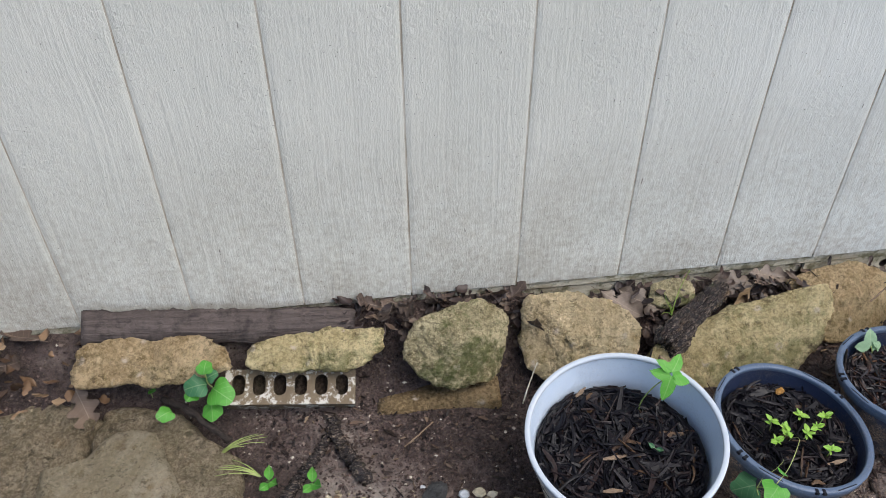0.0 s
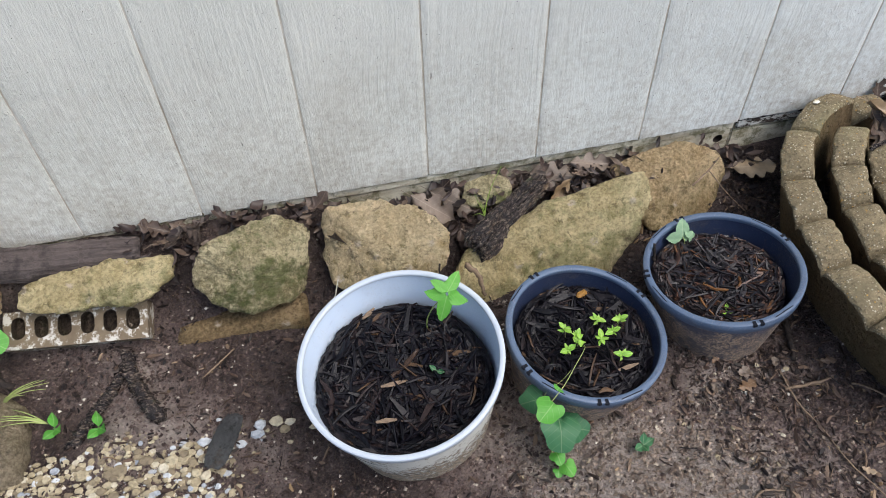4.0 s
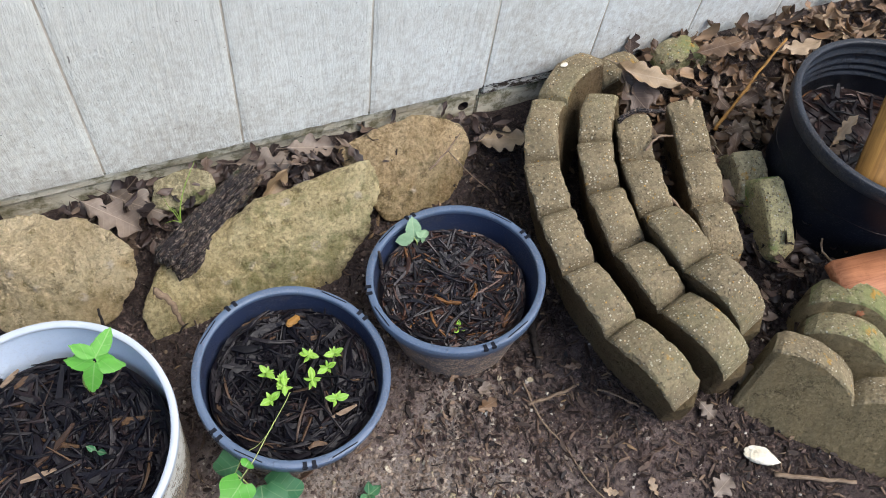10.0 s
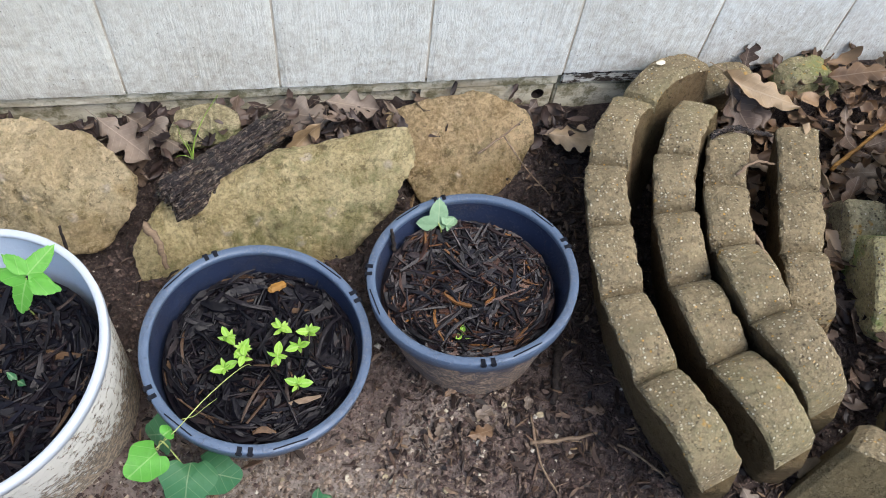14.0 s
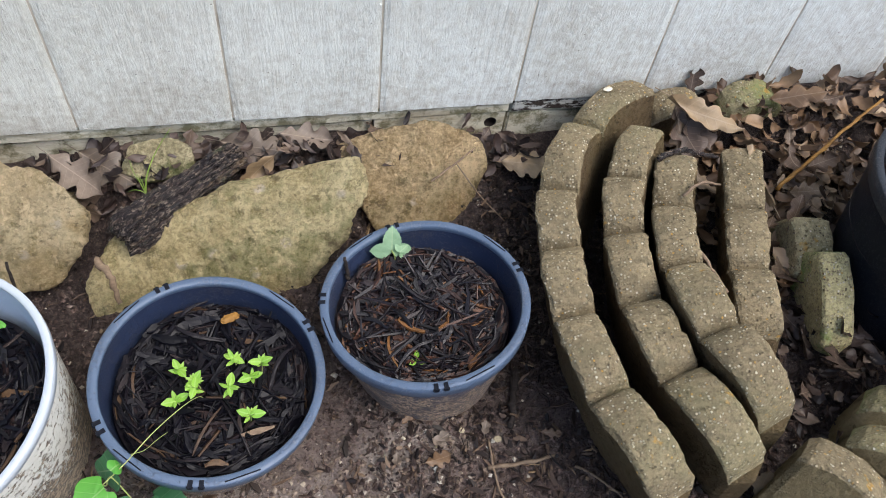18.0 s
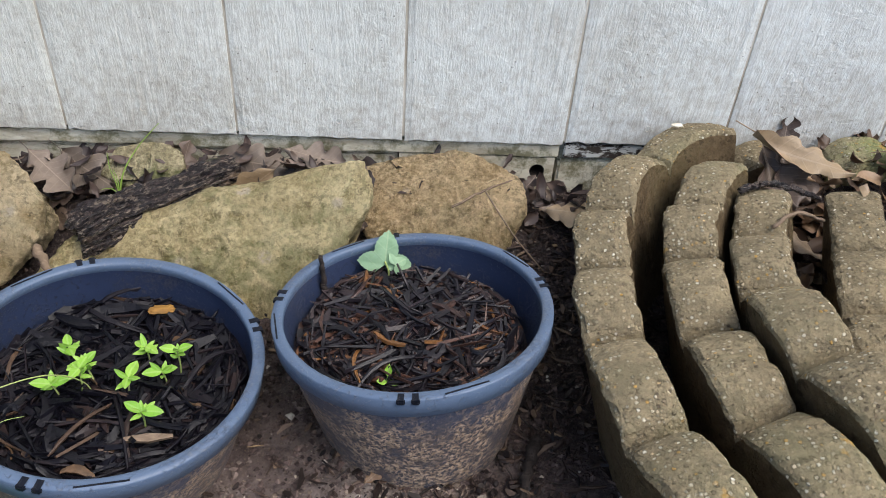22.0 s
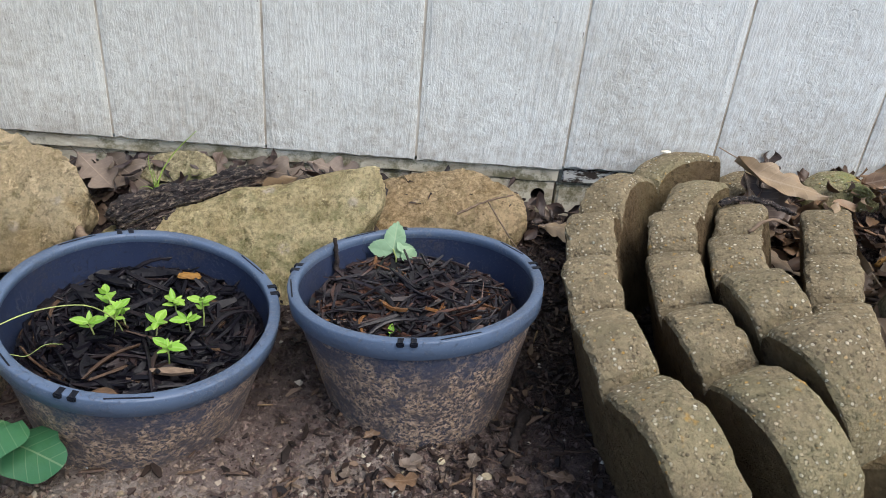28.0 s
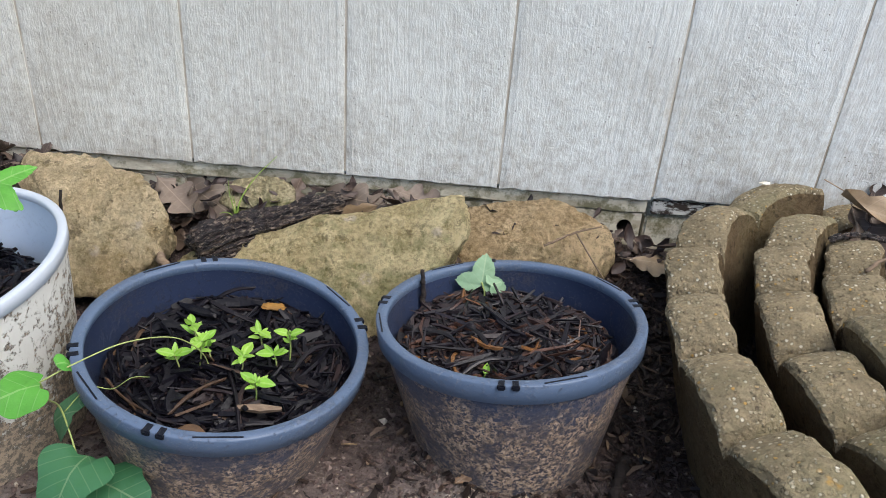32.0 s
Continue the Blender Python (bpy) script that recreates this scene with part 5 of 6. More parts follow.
def mulch(at, radius, squash, count, mat, label, seed, mound=0.012, big=1.0, tilt=(0, 0, 0), chips=0):
    rng = random.Random(seed)
    verts, faces = [], []
    n_r, n_a = 14, 48
    for i in range(n_r + 1):
        for k in range(n_a):
            r = radius * i / n_r
            a = 2 * math.pi * k / n_a
            x, y = r * math.cos(a) * squash[0], r * math.sin(a) * squash[1]
            z = mound * (1 - (i / n_r) ** 2) + 0.006 * frac(Vector((x * 30 + seed, y * 30, 0)), 3)
            verts.append((x, y, z))
    for i in range(n_r):
        for k in range(n_a):
            l = (k + 1) % n_a
            faces.append((i * n_a + k, (i + 1) * n_a + k, (i + 1) * n_a + l, i * n_a + l))
    for q in range(count):
        length = rng.choice((0.016, 0.026, 0.036, 0.05, 0.072)) * rng.uniform(0.7, 1.25) * big
        r = (radius - 0.004) * math.sqrt(rng.random())
        turn = rng.uniform(0, 6.3)
        a = rng.uniform(0, 2 * math.pi)
        if r + length * 0.5 > radius - 0.004:
            turn = a + 1.57 + rng.uniform(-0.3, 0.3)
            length = min(length, 0.03)
            r = min(r, radius - 0.008)
        x, y = r * math.cos(a) * squash[0], r * math.sin(a) * squash[1]
        z = mound * (1 - (r / radius) ** 2) + 0.006 * frac(Vector((x * 30 + seed, y * 30, 0)), 3) + rng.uniform(0.0, 0.009)
        shard(verts, faces, (x, y, z), length, (0.0014 + 0.0082 * rng.random() ** 2.2) * big, rng.uniform(0.0012, 0.0036) * big, turn, rng.gauss(0, 0.22), rng.gauss(0, 0.45), rng)
    me = mesh_of("mulch", verts, faces, mat, smooth=False)
    bed = thing("mulch", me, pose(*at, *tilt), label, "mulch", kind="stuff")
    # the larger chips lie loose on top
    for q in range(chips):
        me = CHIPS[(0 if mat is MULCH else 14) + rng.randrange(14)]
        size = rng.uniform(0.55, 1.15) * big
        a = rng.uniform(0, 2 * math.pi)
        r = (radius - 0.012) * math.sqrt(rng.random())
        turn = rng.uniform(0, 360)
        if r + 0.022 * size > radius - 0.006:
            turn = math.degrees(a) + 90 + rng.uniform(-20, 20)
            r = min(r, radius - 0.014)
            size *= 0.8
        x, y = r * math.cos(a), r * math.sin(a)
        z = mound * (1 - (r / radius) ** 2) + 0.006 * frac(Vector((x * 30 + seed, y * 30, 0)), 3) + rng.uniform(0.006, 0.015)
        child("wood_chip", me, bed, at=pose(x, y, z, rng.gauss(0, 22), rng.gauss(0, 9), turn) @ Matrix.Scale(size, 4))
    return bed


def chip_mesh(seed, mat):
    """A torn flake of bark: a bent strip with ragged ends and a split edge."""
    rng = random.Random(seed)
    length, width, thick = rng.uniform(0.026, 0.062), 0.0020 + 0.0066 * rng.random() ** 2.2, rng.uniform(0.0014, 0.0036)
    n = 6
    verts, faces = [], []
    bend, curl = rng.uniform(-0.16, 0.16), rng.uniform(-0.10, 0.10)
    for i in range(n + 1):
        t = i / n
        w = width * (0.35 + 0.65 * math.sin(math.pi * (0.12 + 0.76 * t))) * rng.uniform(0.8, 1.15)
        x = (t - 0.5) * length
        y0, z0 = bend * length * (1 - 4 * (t - 0.5) ** 2), curl * length * (1 - 4 * (t - 0.5) ** 2)
        for dy, dz in ((-0.5, -0.35), (0.5, -0.5), (0.45, 0.45), (0.0, 0.62), (-0.48, 0.4)):
            rag = rng.uniform(-0.0035, 0.0035) if i in (0, n) else 0.0
            verts.append((x + rag, y0 + dy * w, z0 + dz * thick * rng.uniform(0.7, 1.2)))
    for i in range(n):
        for k in range(5):
            l = (k + 1) % 5
            faces.append((i * 5 + k, i * 5 + l, i * 5 + 5 + l, i * 5 + 5 + k))
    faces.append((4, 3, 2, 1, 0))
    faces.append(tuple(n * 5 + k for k in range(5)))
    return mesh_of("wood_chip", verts, faces, mat, False)


CHIPS = [chip_mesh(300 + k, MULCH_CHIP) for k in range(14)] + [chip_mesh(330 + k, BROWN_CHIP) for k in range(14)]


mulch((0.165, -0.389, 0.168), 0.110, (1, 1), 1700, MULCH, "damp dark shredded wood mulch in a blue pot", 5, mound=0.006, big=1.2, tilt=(1.2, 3.2, 0), chips=220)
mulch((0.414, -0.331, 0.176), 0.107, (1, 1), 1700, MULCH_BROWN, "damp reddish-brown shredded wood mulch in a blue pot", 6, mound=0.009, big=1.1, tilt=(-3, -2.2, 0), chips=230)
mulch((-0.124, -0.404, 0.194), 0.1335, (1, 1), 2300, MULCH, "damp nearly black shredded wood mulch in a white pot", 7, mound=0.006, big=1.25, tilt=(2, -3, 0), chips=260)
mulch((1.133, -0.362, 0.245), 0.156, (1, 1), 260, MULCH_BROWN, "dark potting soil and litter in a black pot", 8, mound=0.004)

# ---- plants ----
def curve_stem(points, r0, r1, mat=STEM):
    pts = bent(points, 8)
    n = len(pts)
    v, f = tube(pts, [r0 + (r1 - r0) * i / (n - 1) for i in range(n)], 6)
    return mesh_of("stem", v, f, mat)


def toward(d, up, p):
    """A pose at p whose x axis runs along d and whose z axis leans to up."""
    x = Vector(d).normalized()
    y = Vector(up).cross(x).normalized()
    z = x.cross(y)
    m = Matrix((x, y, z)).transposed().to_4x4()
    m.translation = p
    return m


def plant(name, at, label, category="plant", group=""):
    return thing(name, None, pose(*at), label, category, group)


def blade_mesh(length, width, lobes, depth, seed, mat, curl=0.2, fold=0.2):
    v, f = leaf_blade(length, lobes, width, depth, seed, curl, fold, rows=18)
    return mesh_of("leaf", v, f, mat)


def small_plant(name, at, label, leaves, mat, stem_pts=None, group="", stem_r=0.0011):
    """leaves: rows of place, direction, length, width, lobes, depth."""
    p = plant(name, at, label, "plant", group)
    if stem_pts:
        child("stem", curve_stem(stem_pts, stem_r, stem_r * 0.6), p)
    for k, (c, d, ln, wd, lb, dp) in enumerate(leaves):
        child("leaf", blade_mesh(ln, wd, lb, dp, k + int(abs(at[0]) * 1000), mat), p, at=toward(d, (0, -0.35, 1), c))
    return p


def palmate(r, lobes, depth, seed, mat, sharp=1.0):
    """A hand-shaped leaf: pointed lobes fanned round the stalk, with a soft fold along each rib."""
    rng = random.Random(seed)
    verts, faces = [(0, 0, 0)], []
    n, rings = 72, 6
    spread = 4.6
    for j in range(1, rings + 1):
        for k in range(n + 1):
            a = -spread / 2 + spread * k / n
            f = (a / spread + 0.5) * lobes
            tooth = 1 - abs((f % 1.0) - 0.5) * 2
            size = 1 - 0.35 * (abs(a) / (spread / 2)) ** 1.5
            rad = r * size * (1 - depth + depth * tooth ** sharp) * (1 + 0.03 * math.sin(40 * a + seed)) * j / rings
            verts.append((rad * math.cos(a), rad * math.sin(a), 0.10 * rad * (1 - tooth) - 0.25 * rad * rad / r + 0.05 * r * math.sin(3 * a + seed) * (j / rings) ** 2))
    m = n + 1
    for k in range(n):
        faces.append((0, 1 + k, 2 + k))
    for j in range(rings - 1):
        for k in range(n):
            a = 1 + j * m + k
            faces.append((a, a + m, a + m + 1, a + 1))
    return mesh_of("leaf", verts, faces, mat)


def facing(c, n, d):
    """A pose at c whose z axis is n and whose x axis runs near d."""
    z = Vector(n).normalized()
    y = z.cross(Vector(d)).normalized()
    m = Matrix((y.cross(z), y, z)).transposed().to_4x4()
    m.translation = c
    return m


# three-lobed seedling in the white pot
sd = plant("seedling", (-0.050, -0.352, 0.208), "bright green lobed seedling growing from dark mulch", "plant", "seedlings")
child("stem", curve_stem([(-0.022, 0.020, -0.012), (-0.022, 0.016, 0.030), (-0.012, 0.008, 0.072), (0.006, 0.001, 0.104)], 0.0012, 0.0009), sd)
for c, nn, d, r, lobes in (((0.006, -0.001, 0.104), (-0.1, -0.72, 0.7), (-0.30, -0.45, -0.6), 0.037, 3), ((0.008, 0.003, 0.108), (0.2, -0.62, 0.8), (0.55, 0.45, 0.35), 0.034, 3), ((0.005, 0.003, 0.105), (-0.3, -0.5, 0.8), (-0.8, 0.3, 0.1), 0.024, 3)):
    child("leaf", palmate(r * 1.08, lobes, 0.60, int(r * 1000), GREEN, 1.3), sd, at=facing(c, nn, d))
small_plant("sprout", (-0.075, -0.415, 0.208), "tiny dark green sprout in mulch",
            [((0, 0, 0.012), (0.7, -0.5, 0.3), 0.014, 0.004, 0, 0), ((0, 0, 0.012), (-0.6, 0.5, 0.4), 0.014, 0.004, 0, 0)], GREEN_DARK, [(0, 0, 0), (0, 0, 0.006), (0, 0, 0.012)], "seedlings")
# lime-green seedlings in the middle pot
SPROUTS = ((0.136, -0.382, 0.034, 5), (0.153, -0.398, 0.030, 6), (0.129, -0.411, 0.026, 4), (0.179, -0.406, 0.024, 3), (0.190, -0.374, 0.026, 4), (0.217, -0.382, 0.036, 5), (0.208, -0.392, 0.020, 2), (0.202, -0.439, 0.026, 5), (0.142, -0.405, 0.036, 4))
rs = random.Random(21)


def oval_leaf(length, width, seed, mat, point=0.6):
    """A smooth oval seed leaf with a fine tip, cupped a little along its rib."""
    verts, faces = [], []
    n = 8
    for i in range(n + 1):
        t = i / n
        w = width / 2 * math.sin(math.pi * t ** (1 - 0.25 * point)) ** 0.8 + 0.0002
        for k in (-1, -0.5, 0, 0.5, 1):
            verts.append((t * length, k * w, 0.16 * abs(k) * w - 0.20 * length * (t - 0.2) ** 2))
    for i in range(n):
        for k in range(4):
            a = i * 5 + k
            faces.append((a, a + 1, a + 6, a + 5))
    return mesh_of("leaf", verts, faces, mat)


for sx, sy, tall, many in SPROUTS:
    sp = plant("seedling", (sx, sy, 0.176), "small lime-green leafy seedling in dark mulch", "plant", "seedlings")
    lean = Vector((rs.uniform(-0.2, 0.2), rs.uniform(-0.2, 0.1), 1.0)) * tall
    child("stem", curve_stem([(0, 0, -0.004), tuple(lean * 0.5 + Vector((0.001, 0, 0))), tuple(lean)], 0.0009, 0.0007), sp)
    spin = rs.uniform(0, math.pi)
    for q in range(many + 4):
        a = spin + math.pi * (q % 2) + 1.35 * (q // 2) + rs.uniform(-0.3, 0.3)
        at = lean * (1.0 if q < 2 else 0.72 + 0.3 * rs.random())
        ln = rs.uniform(0.012, 0.017) if q < 2 else rs.uniform(0.009, 0.014)
        d = (math.cos(a), math.sin(a), rs.uniform(0.0, 0.55) if q < 2 else rs.uniform(0.3, 1.3))
        child("leaf", oval_leaf(ln, ln * (0.55 if q < 2 else 0.36), q, GREEN_LIME), sp, at=toward(d, (0.1, -0.3, 1) if d[2] < 0.9 else (0.3, -1, 0.2), at))
# pale leaf standing by the wall side of the right-hand pot
ls = plant("leafy_sprout", (0.388, -0.238, 0.182), "single pale green lobed leaf standing in a pot", "plant", "seedlings")
child("stem", curve_stem([(0.004, -0.012, -0.004), (0.004, -0.009, 0.006), (0.0, -0.006, 0.016)], 0.0012, 0.0009), ls)
for c, nn, d, r in (((0.0, -0.006, 0.012), (0.05, -0.85, 0.45), (0.10, 0.4, 0.9), 0.034), ((0.010, -0.008, 0.014), (0.3, -0.7, 0.6), (0.85, 0.25, 0.35), 0.015)):
    child("leaf", palmate(r, 3, 0.46, int(r * 1000), GREEN_PALE, 1.0), ls, at=facing(c, nn, d))
small_plant("sprout", (0.393, -0.398, 0.180), "tiny lime sprout in brown mulch",
            [((0, 0, 0.010), (0.7, -0.4, 0.2), 0.011, 0.004, 0, 0), ((0, 0, 0.012), (-0.6, -0.4, 0.3), 0.012, 0.004, 0, 0), ((0, 0, 0.016), (0.1, 0.5, 0.6), 0.011, 0.0035, 0, 0)], GREEN_LIME, [(0, 0, 0), (0, 0, 0.008), (0, 0, 0.016)], "seedlings")


def round_leaf(r, seed, notch=0.25):
    """A rounded, faintly lobed vine leaf lying in its own plane."""
    rng = random.Random(seed)
    verts, faces = [(0, 0, 0)], []
    n, rings = 36, 5
    ph = rng.uniform(0, 6)
    for j in range(1, rings + 1):
        for k in range(n):
            a = 2 * math.pi * k / n
            rad = r * (1 + 0.10 * math.cos(3 * a) + 0.06 * math.cos(5 * a + ph)) * j / rings
            if abs(math.atan2(math.sin(a - math.pi), math.cos(a - math.pi))) < 0.35:
                rad *= 1 - notch
            verts.append((rad * math.cos(a) + 0.4 * r, rad * math.sin(a), 0.22 * r * (j / rings) ** 2 * math.cos(2 * a + ph) - 0.18 * r * (j / rings) ** 2))
    verts[0] = (0.4 * r, 0, 0.03 * r)
    for k in range(n):
        faces.append((0, 1 + k, 1 + (k + 1) % n))
    for j in range(rings - 1):
        for k in range(n):
            a, b = 1 + j * n + k, 1 + j * n + (k + 1) % n
            faces.append((a, a + n, b + n, b))
    return verts, faces


def vine():
    v = plant("vine", (0.06, -0.50, 0.10), "trailing vine with round dark and bright green leaves", "vine")
    child("stem", curve_stem([(0.012, -0.030, -0.012), (0.022, -0.010, 0.040), (0.004, 0.014, 0.090), (0.006, -0.004, 0.120), (0.008, -0.011, 0.141)], 0.0009, 0.0007), v)
    child("tendril", curve_stem([(0.008, -0.011, 0.141), (0.030, 0.004, 0.150), (0.055, 0.030, 0.152), (0.080, 0.060, 0.138), (0.092, 0.085, 0.105), (0.094, 0.095, 0.072)], 0.0006, 0.0005), v)
    child("tendril", curve_stem([(0.004, 0.016, 0.090), (0.020, 0.028, 0.106), (0.036, 0.034, 0.102), (0.050, 0.040, 0.110), (0.060, 0.050, 0.104)], 0.0005, 0.0003), v)
    rows = (((0.006, -0.018, 0.143), (-0.75, -0.6, -0.1), 0.0195, GREEN, "bright green round leaf"), ((0.003, 0.026, 0.082), (-0.6, 0.2, -0.5), 0.022, GREEN_DARK, ""),
            ((0.026, -0.014, 0.070), (-0.15, -0.8, -0.35), 0.028, GREEN_DARK, ""), ((0.040, -0.006, 0.040), (0.9, -0.3, -0.15), 0.025, GREEN_DARK, ""),
            ((0.018, -0.036, 0.022), (0.1, -0.9, -0.1), 0.012, GREEN, ""), ((0.028, -0.052, 0.012), (0.3, -0.9, -0.05), 0.013, GREEN, ""),
            ((0.016, -0.054, 0.006), (-0.2, -0.9, -0.05), 0.008, GREEN, ""), ((0.020, 0.000, 0.152), (0.2, 0.3, -0.3), 0.008, GREEN, ""))
    for k, (c, d, r, mat, lab) in enumerate(rows):
        lv, lf = round_leaf(r, k + 3)
        child("leaf", mesh_of("leaf", lv, lf, mat), v, lab, toward(d, (0, -0.45, 1), c))
    return v


vine()
small_plant("weed", (0.213, -0.545, gz(0.213, -0.545)), "small green weed sprouting from bare soil",
            [((0, 0, 0.012), (0.8, 0.2, 0.3), 0.020, 0.007, 0, 0), ((0, 0, 0.012), (-0.7, -0.3, 0.3), 0.020, 0.007, 0, 0), ((0, 0, 0.014), (0.2, 0.7, 0.7), 0.020, 0.006, 0, 0), ((0, 0, 0.012), (0.1, -0.8, 0.4), 0.016, 0.006, 0, 0)], GREEN_DARK, [(0, 0, -0.004), (0, 0, 0.006), (0, 0, 0.014)], "weeds")
for wx, wy, k in ((-0.611, -0.305, 1), (-0.685, -0.285, 2), (-0.893, -0.110, 3)):
    z = gz(wx, wy) + (0.045 if k == 3 else 0)
    small_plant("weed", (wx, wy, z), "small bright green weed in bare soil" if k < 3 else "single green leaf growing from a crack in the slabs",
                [((0, 0, 0.016), (0.5, -0.5, 0.5), 0.030, 0.010, 0, 0), ((0, 0, 0.014), (-0.5, -0.6, 0.3), 0.026, 0.009, 0, 0), ((0, 0, 0.02), (0.1, 0.6, 0.8), 0.028, 0.009, 0, 0)][: 3 if k < 3 else 1], GREEN, [(0, 0, -0.004), (0, 0, 0.008), (0, 0, 0.018)], "weeds")


def round_weed():
    p = plant("round_leaf_weed", (-0.782, -0.108, 0.116), "broad round-leaved green weed between slab and rocks", "plant", "weeds")
    child("stem", curve_stem([(0, 0.002, -0.045), (0.004, -0.02, 0.02), (0.0, -0.03, 0.05), (0.0, -0.028, 0.08)], 0.0015, 0.001), p)
    rows = (((-0.010, -0.035, 0.052), (-0.9, -0.2, 0.0), 0.021, GREEN_DARK), ((0.012, -0.04, 0.040), (0.6, -0.5, -0.1), 0.025, GREEN), ((0.0, -0.03, 0.082), (0.1, 0.6, 0.2), 0.014, GREEN), ((0.002, -0.055, 0.012), (0.1, -0.8, -0.2), 0.018, GREEN), ((0.004, -0.032, 0.066), (0.5, 0.1, 0.2), 0.012, GREEN_DARK), ((-0.070, -0.06, 0.018), (-0.5, -0.4, 0.1), 0.015, GREEN), ((-0.026, -0.04, 0.038), (-0.4, -0.7, 0.0), 0.013, GREEN))
    for k, (c, d, r, mat) in enumerate(rows):
        lv, lf = round_leaf(r, k + 40, 0.12)
        child("leaf", mesh_of("leaf", lv, lf, mat), p, at=toward(d, (0, -0.6, 1), c))
    return p


round_weed()


def grass(at, count, length, lean, label, seed, mat=STEM, wide=0.0012):
    rng = random.Random(seed)
    g = plant("grass_tuft", at, label, "grass", "grass tufts")
    for k in range(count):
        a = rng.uniform(-0.5, 0.5)
        ln = length * rng.uniform(0.6, 1.1)
        d = Vector((lean[0] + 0.25 * math.sin(a * 3), lean[1] + 0.2 * math.sin(a * 7 + k), 0))
        pts = [Vector((0, 0, -0.003)), d * ln * 0.3 + Vector((0, 0, ln * lean[2] * 0.6)), d * ln * 0.65 + Vector((0, 0, ln * lean[2] * 0.95)), d * ln + Vector((0, 0, ln * lean[2]))]
        child("blade", curve_stem(pts, wide, wide * 0.35, mat), g)
    return g


sprig = plant("grass_tuft", (0.082, -0.092, 0.168), "thin yellow-green grass sprig growing beside the log", "grass", "grass tufts")
for bend, wide in ((((0, 0, 0), (0.006, 0.010, 0.024), (0.020, 0.028, 0.046), (0.042, 0.050, 0.067)), 0.0013), (((0, 0, 0), (-0.004, 0.006, 0.016), (-0.010, 0.014, 0.028), (-0.013, 0.024, 0.040)), 0.0009), (((0, 0, 0), (0.000, 0.003, 0.010), (-0.002, 0.008, 0.018), (-0.006, 0.012, 0.026)), 0.0009), (((0, 0, 0), (-0.006, 0.001, 0.006), (-0.014, 0.002, 0.007), (-0.021, 0.002, 0.004)), 0.0008)):
    child("blade", curve_stem([Vector(q) for q in bend], wide, wide * 0.35, GRASS), sprig)
grass((-0.770, -0.225, 0.075), 8, 0.085, (0.75, 0.0, 0.35), "fine arching grass tuft by the slab", 5)
grass((-0.700, -0.270, 0.062), 6, 0.075, (-0.8, 0.1, 0.35), "fine arching dry grass tuft on soil", 6)

# ---- twigs, roots and sticks ----
def twig(points, r0, r1, label, mat=TWIG, group="twigs", name="twig", side=None, fine=7, sides=7):
    pts = bent(points, fine)
    n = len(pts)
    rng = random.Random(len(pts) + int(points[0][0] * 1000))
    pts = [p + Vector((rng.uniform(-1, 1), rng.uniform(-1, 1), rng.uniform(-1, 1))) * r0 * 0.35 for p in pts]
    v, f = tube(pts, [(r0 + (r1 - r0) * i / (n - 1)) * (1.25 if i % 6 == 3 else 1) for i in range(n)], sides, 0.25 if sides < 8 else 0.34, n)
    t = thing(name, mesh_of(name, v, f, mat), Matrix(), label, name, group)
    for k, q in enumerate(side or ()):
        sv, sf = tube(bent(q, 6), [r1 * 0.9] * (6 * (len(q) - 1) + 1), 6)
        child("side_twig", mesh_of("side_twig", sv, sf, mat), t)
    return t


def on_soil(rows, up=0.003):
    return [(x, y, gz(x, y) + up + dz) for x, y, dz in rows]


twig([(0.462, -0.125, 0.185), (0.500, -0.105, 0.196), (0.535, -0.075, 0.192)], 0.0016, 0.001, "thin forked pale twig on a rock", side=[[(0.500, -0.105, 0.196), (0.535, -0.135, 0.155), (0.572, -0.155, 0.118)]])
twig(on_soil([(0.470, -0.505, 0), (0.515, -0.506, 0.002), (0.556, -0.503, 0)], 0.003), 0.0028, 0.002, "pale dry stick on soil")
twig(on_soil([(0.478, -0.470, 0), (0.476, -0.530, 0.004), (0.492, -0.575, 0), (0.500, -0.640, 0.003), (0.53, -0.70, 0)]), 0.0016, 0.0010, "long crooked dry stem on soil")
twig(on_soil([(0.535, -0.385, 0.004), (0.522, -0.42, 0.006), (0.508, -0.462, 0.002)]), 0.0055, 0.004, "dark strip of bark on soil", TWIG_DARK)
twig(on_soil([(0.575, -0.520, 0), (0.60, -0.545, 0.003), (0.632, -0.585, 0)]), 0.002, 0.0012, "thin reddish twig on soil")
twig(on_soil([(0.758, -0.722, 0.003), (0.80, -0.745, 0.005), (0.86, -0.775, 0.004)]), 0.0035, 0.003, "pale stick lying in front of an edging brick")
twig([(0.762, -0.322, 0.246), (0.772, -0.352, 0.240), (0.776, -0.384, 0.242)], 0.0026, 0.0022, "knobbly twig lying across two edging bricks")
twig([(0.765, -0.168, 0.244), (0.795, -0.160, 0.250), (0.828, -0.168, 0.248), (0.858, -0.166, 0.238)], 0.0042, 0.0026, "dark crumbling bark strip across edging bricks", LOG, fine=12, sides=10)
twig([(0.775, -0.235, 0.245), (0.80, -0.225, 0.256), (0.835, -0.222, 0.246)], 0.0022, 0.0015, "short grey twig across an edging brick")
twig([(1.02, -0.50, 0.165), (1.00, -0.46, 0.175), (1.03, -0.43, 0.18), (1.08, -0.42, 0.175)], 0.002, 0.0012, "thin pale twig beside a black pot")
twig([(0.86, -0.30, 0.165), (0.90, -0.27, 0.20), (0.91, -0.21, 0.22)], 0.0016, 0.001, "thin curved twig in leaf litter")
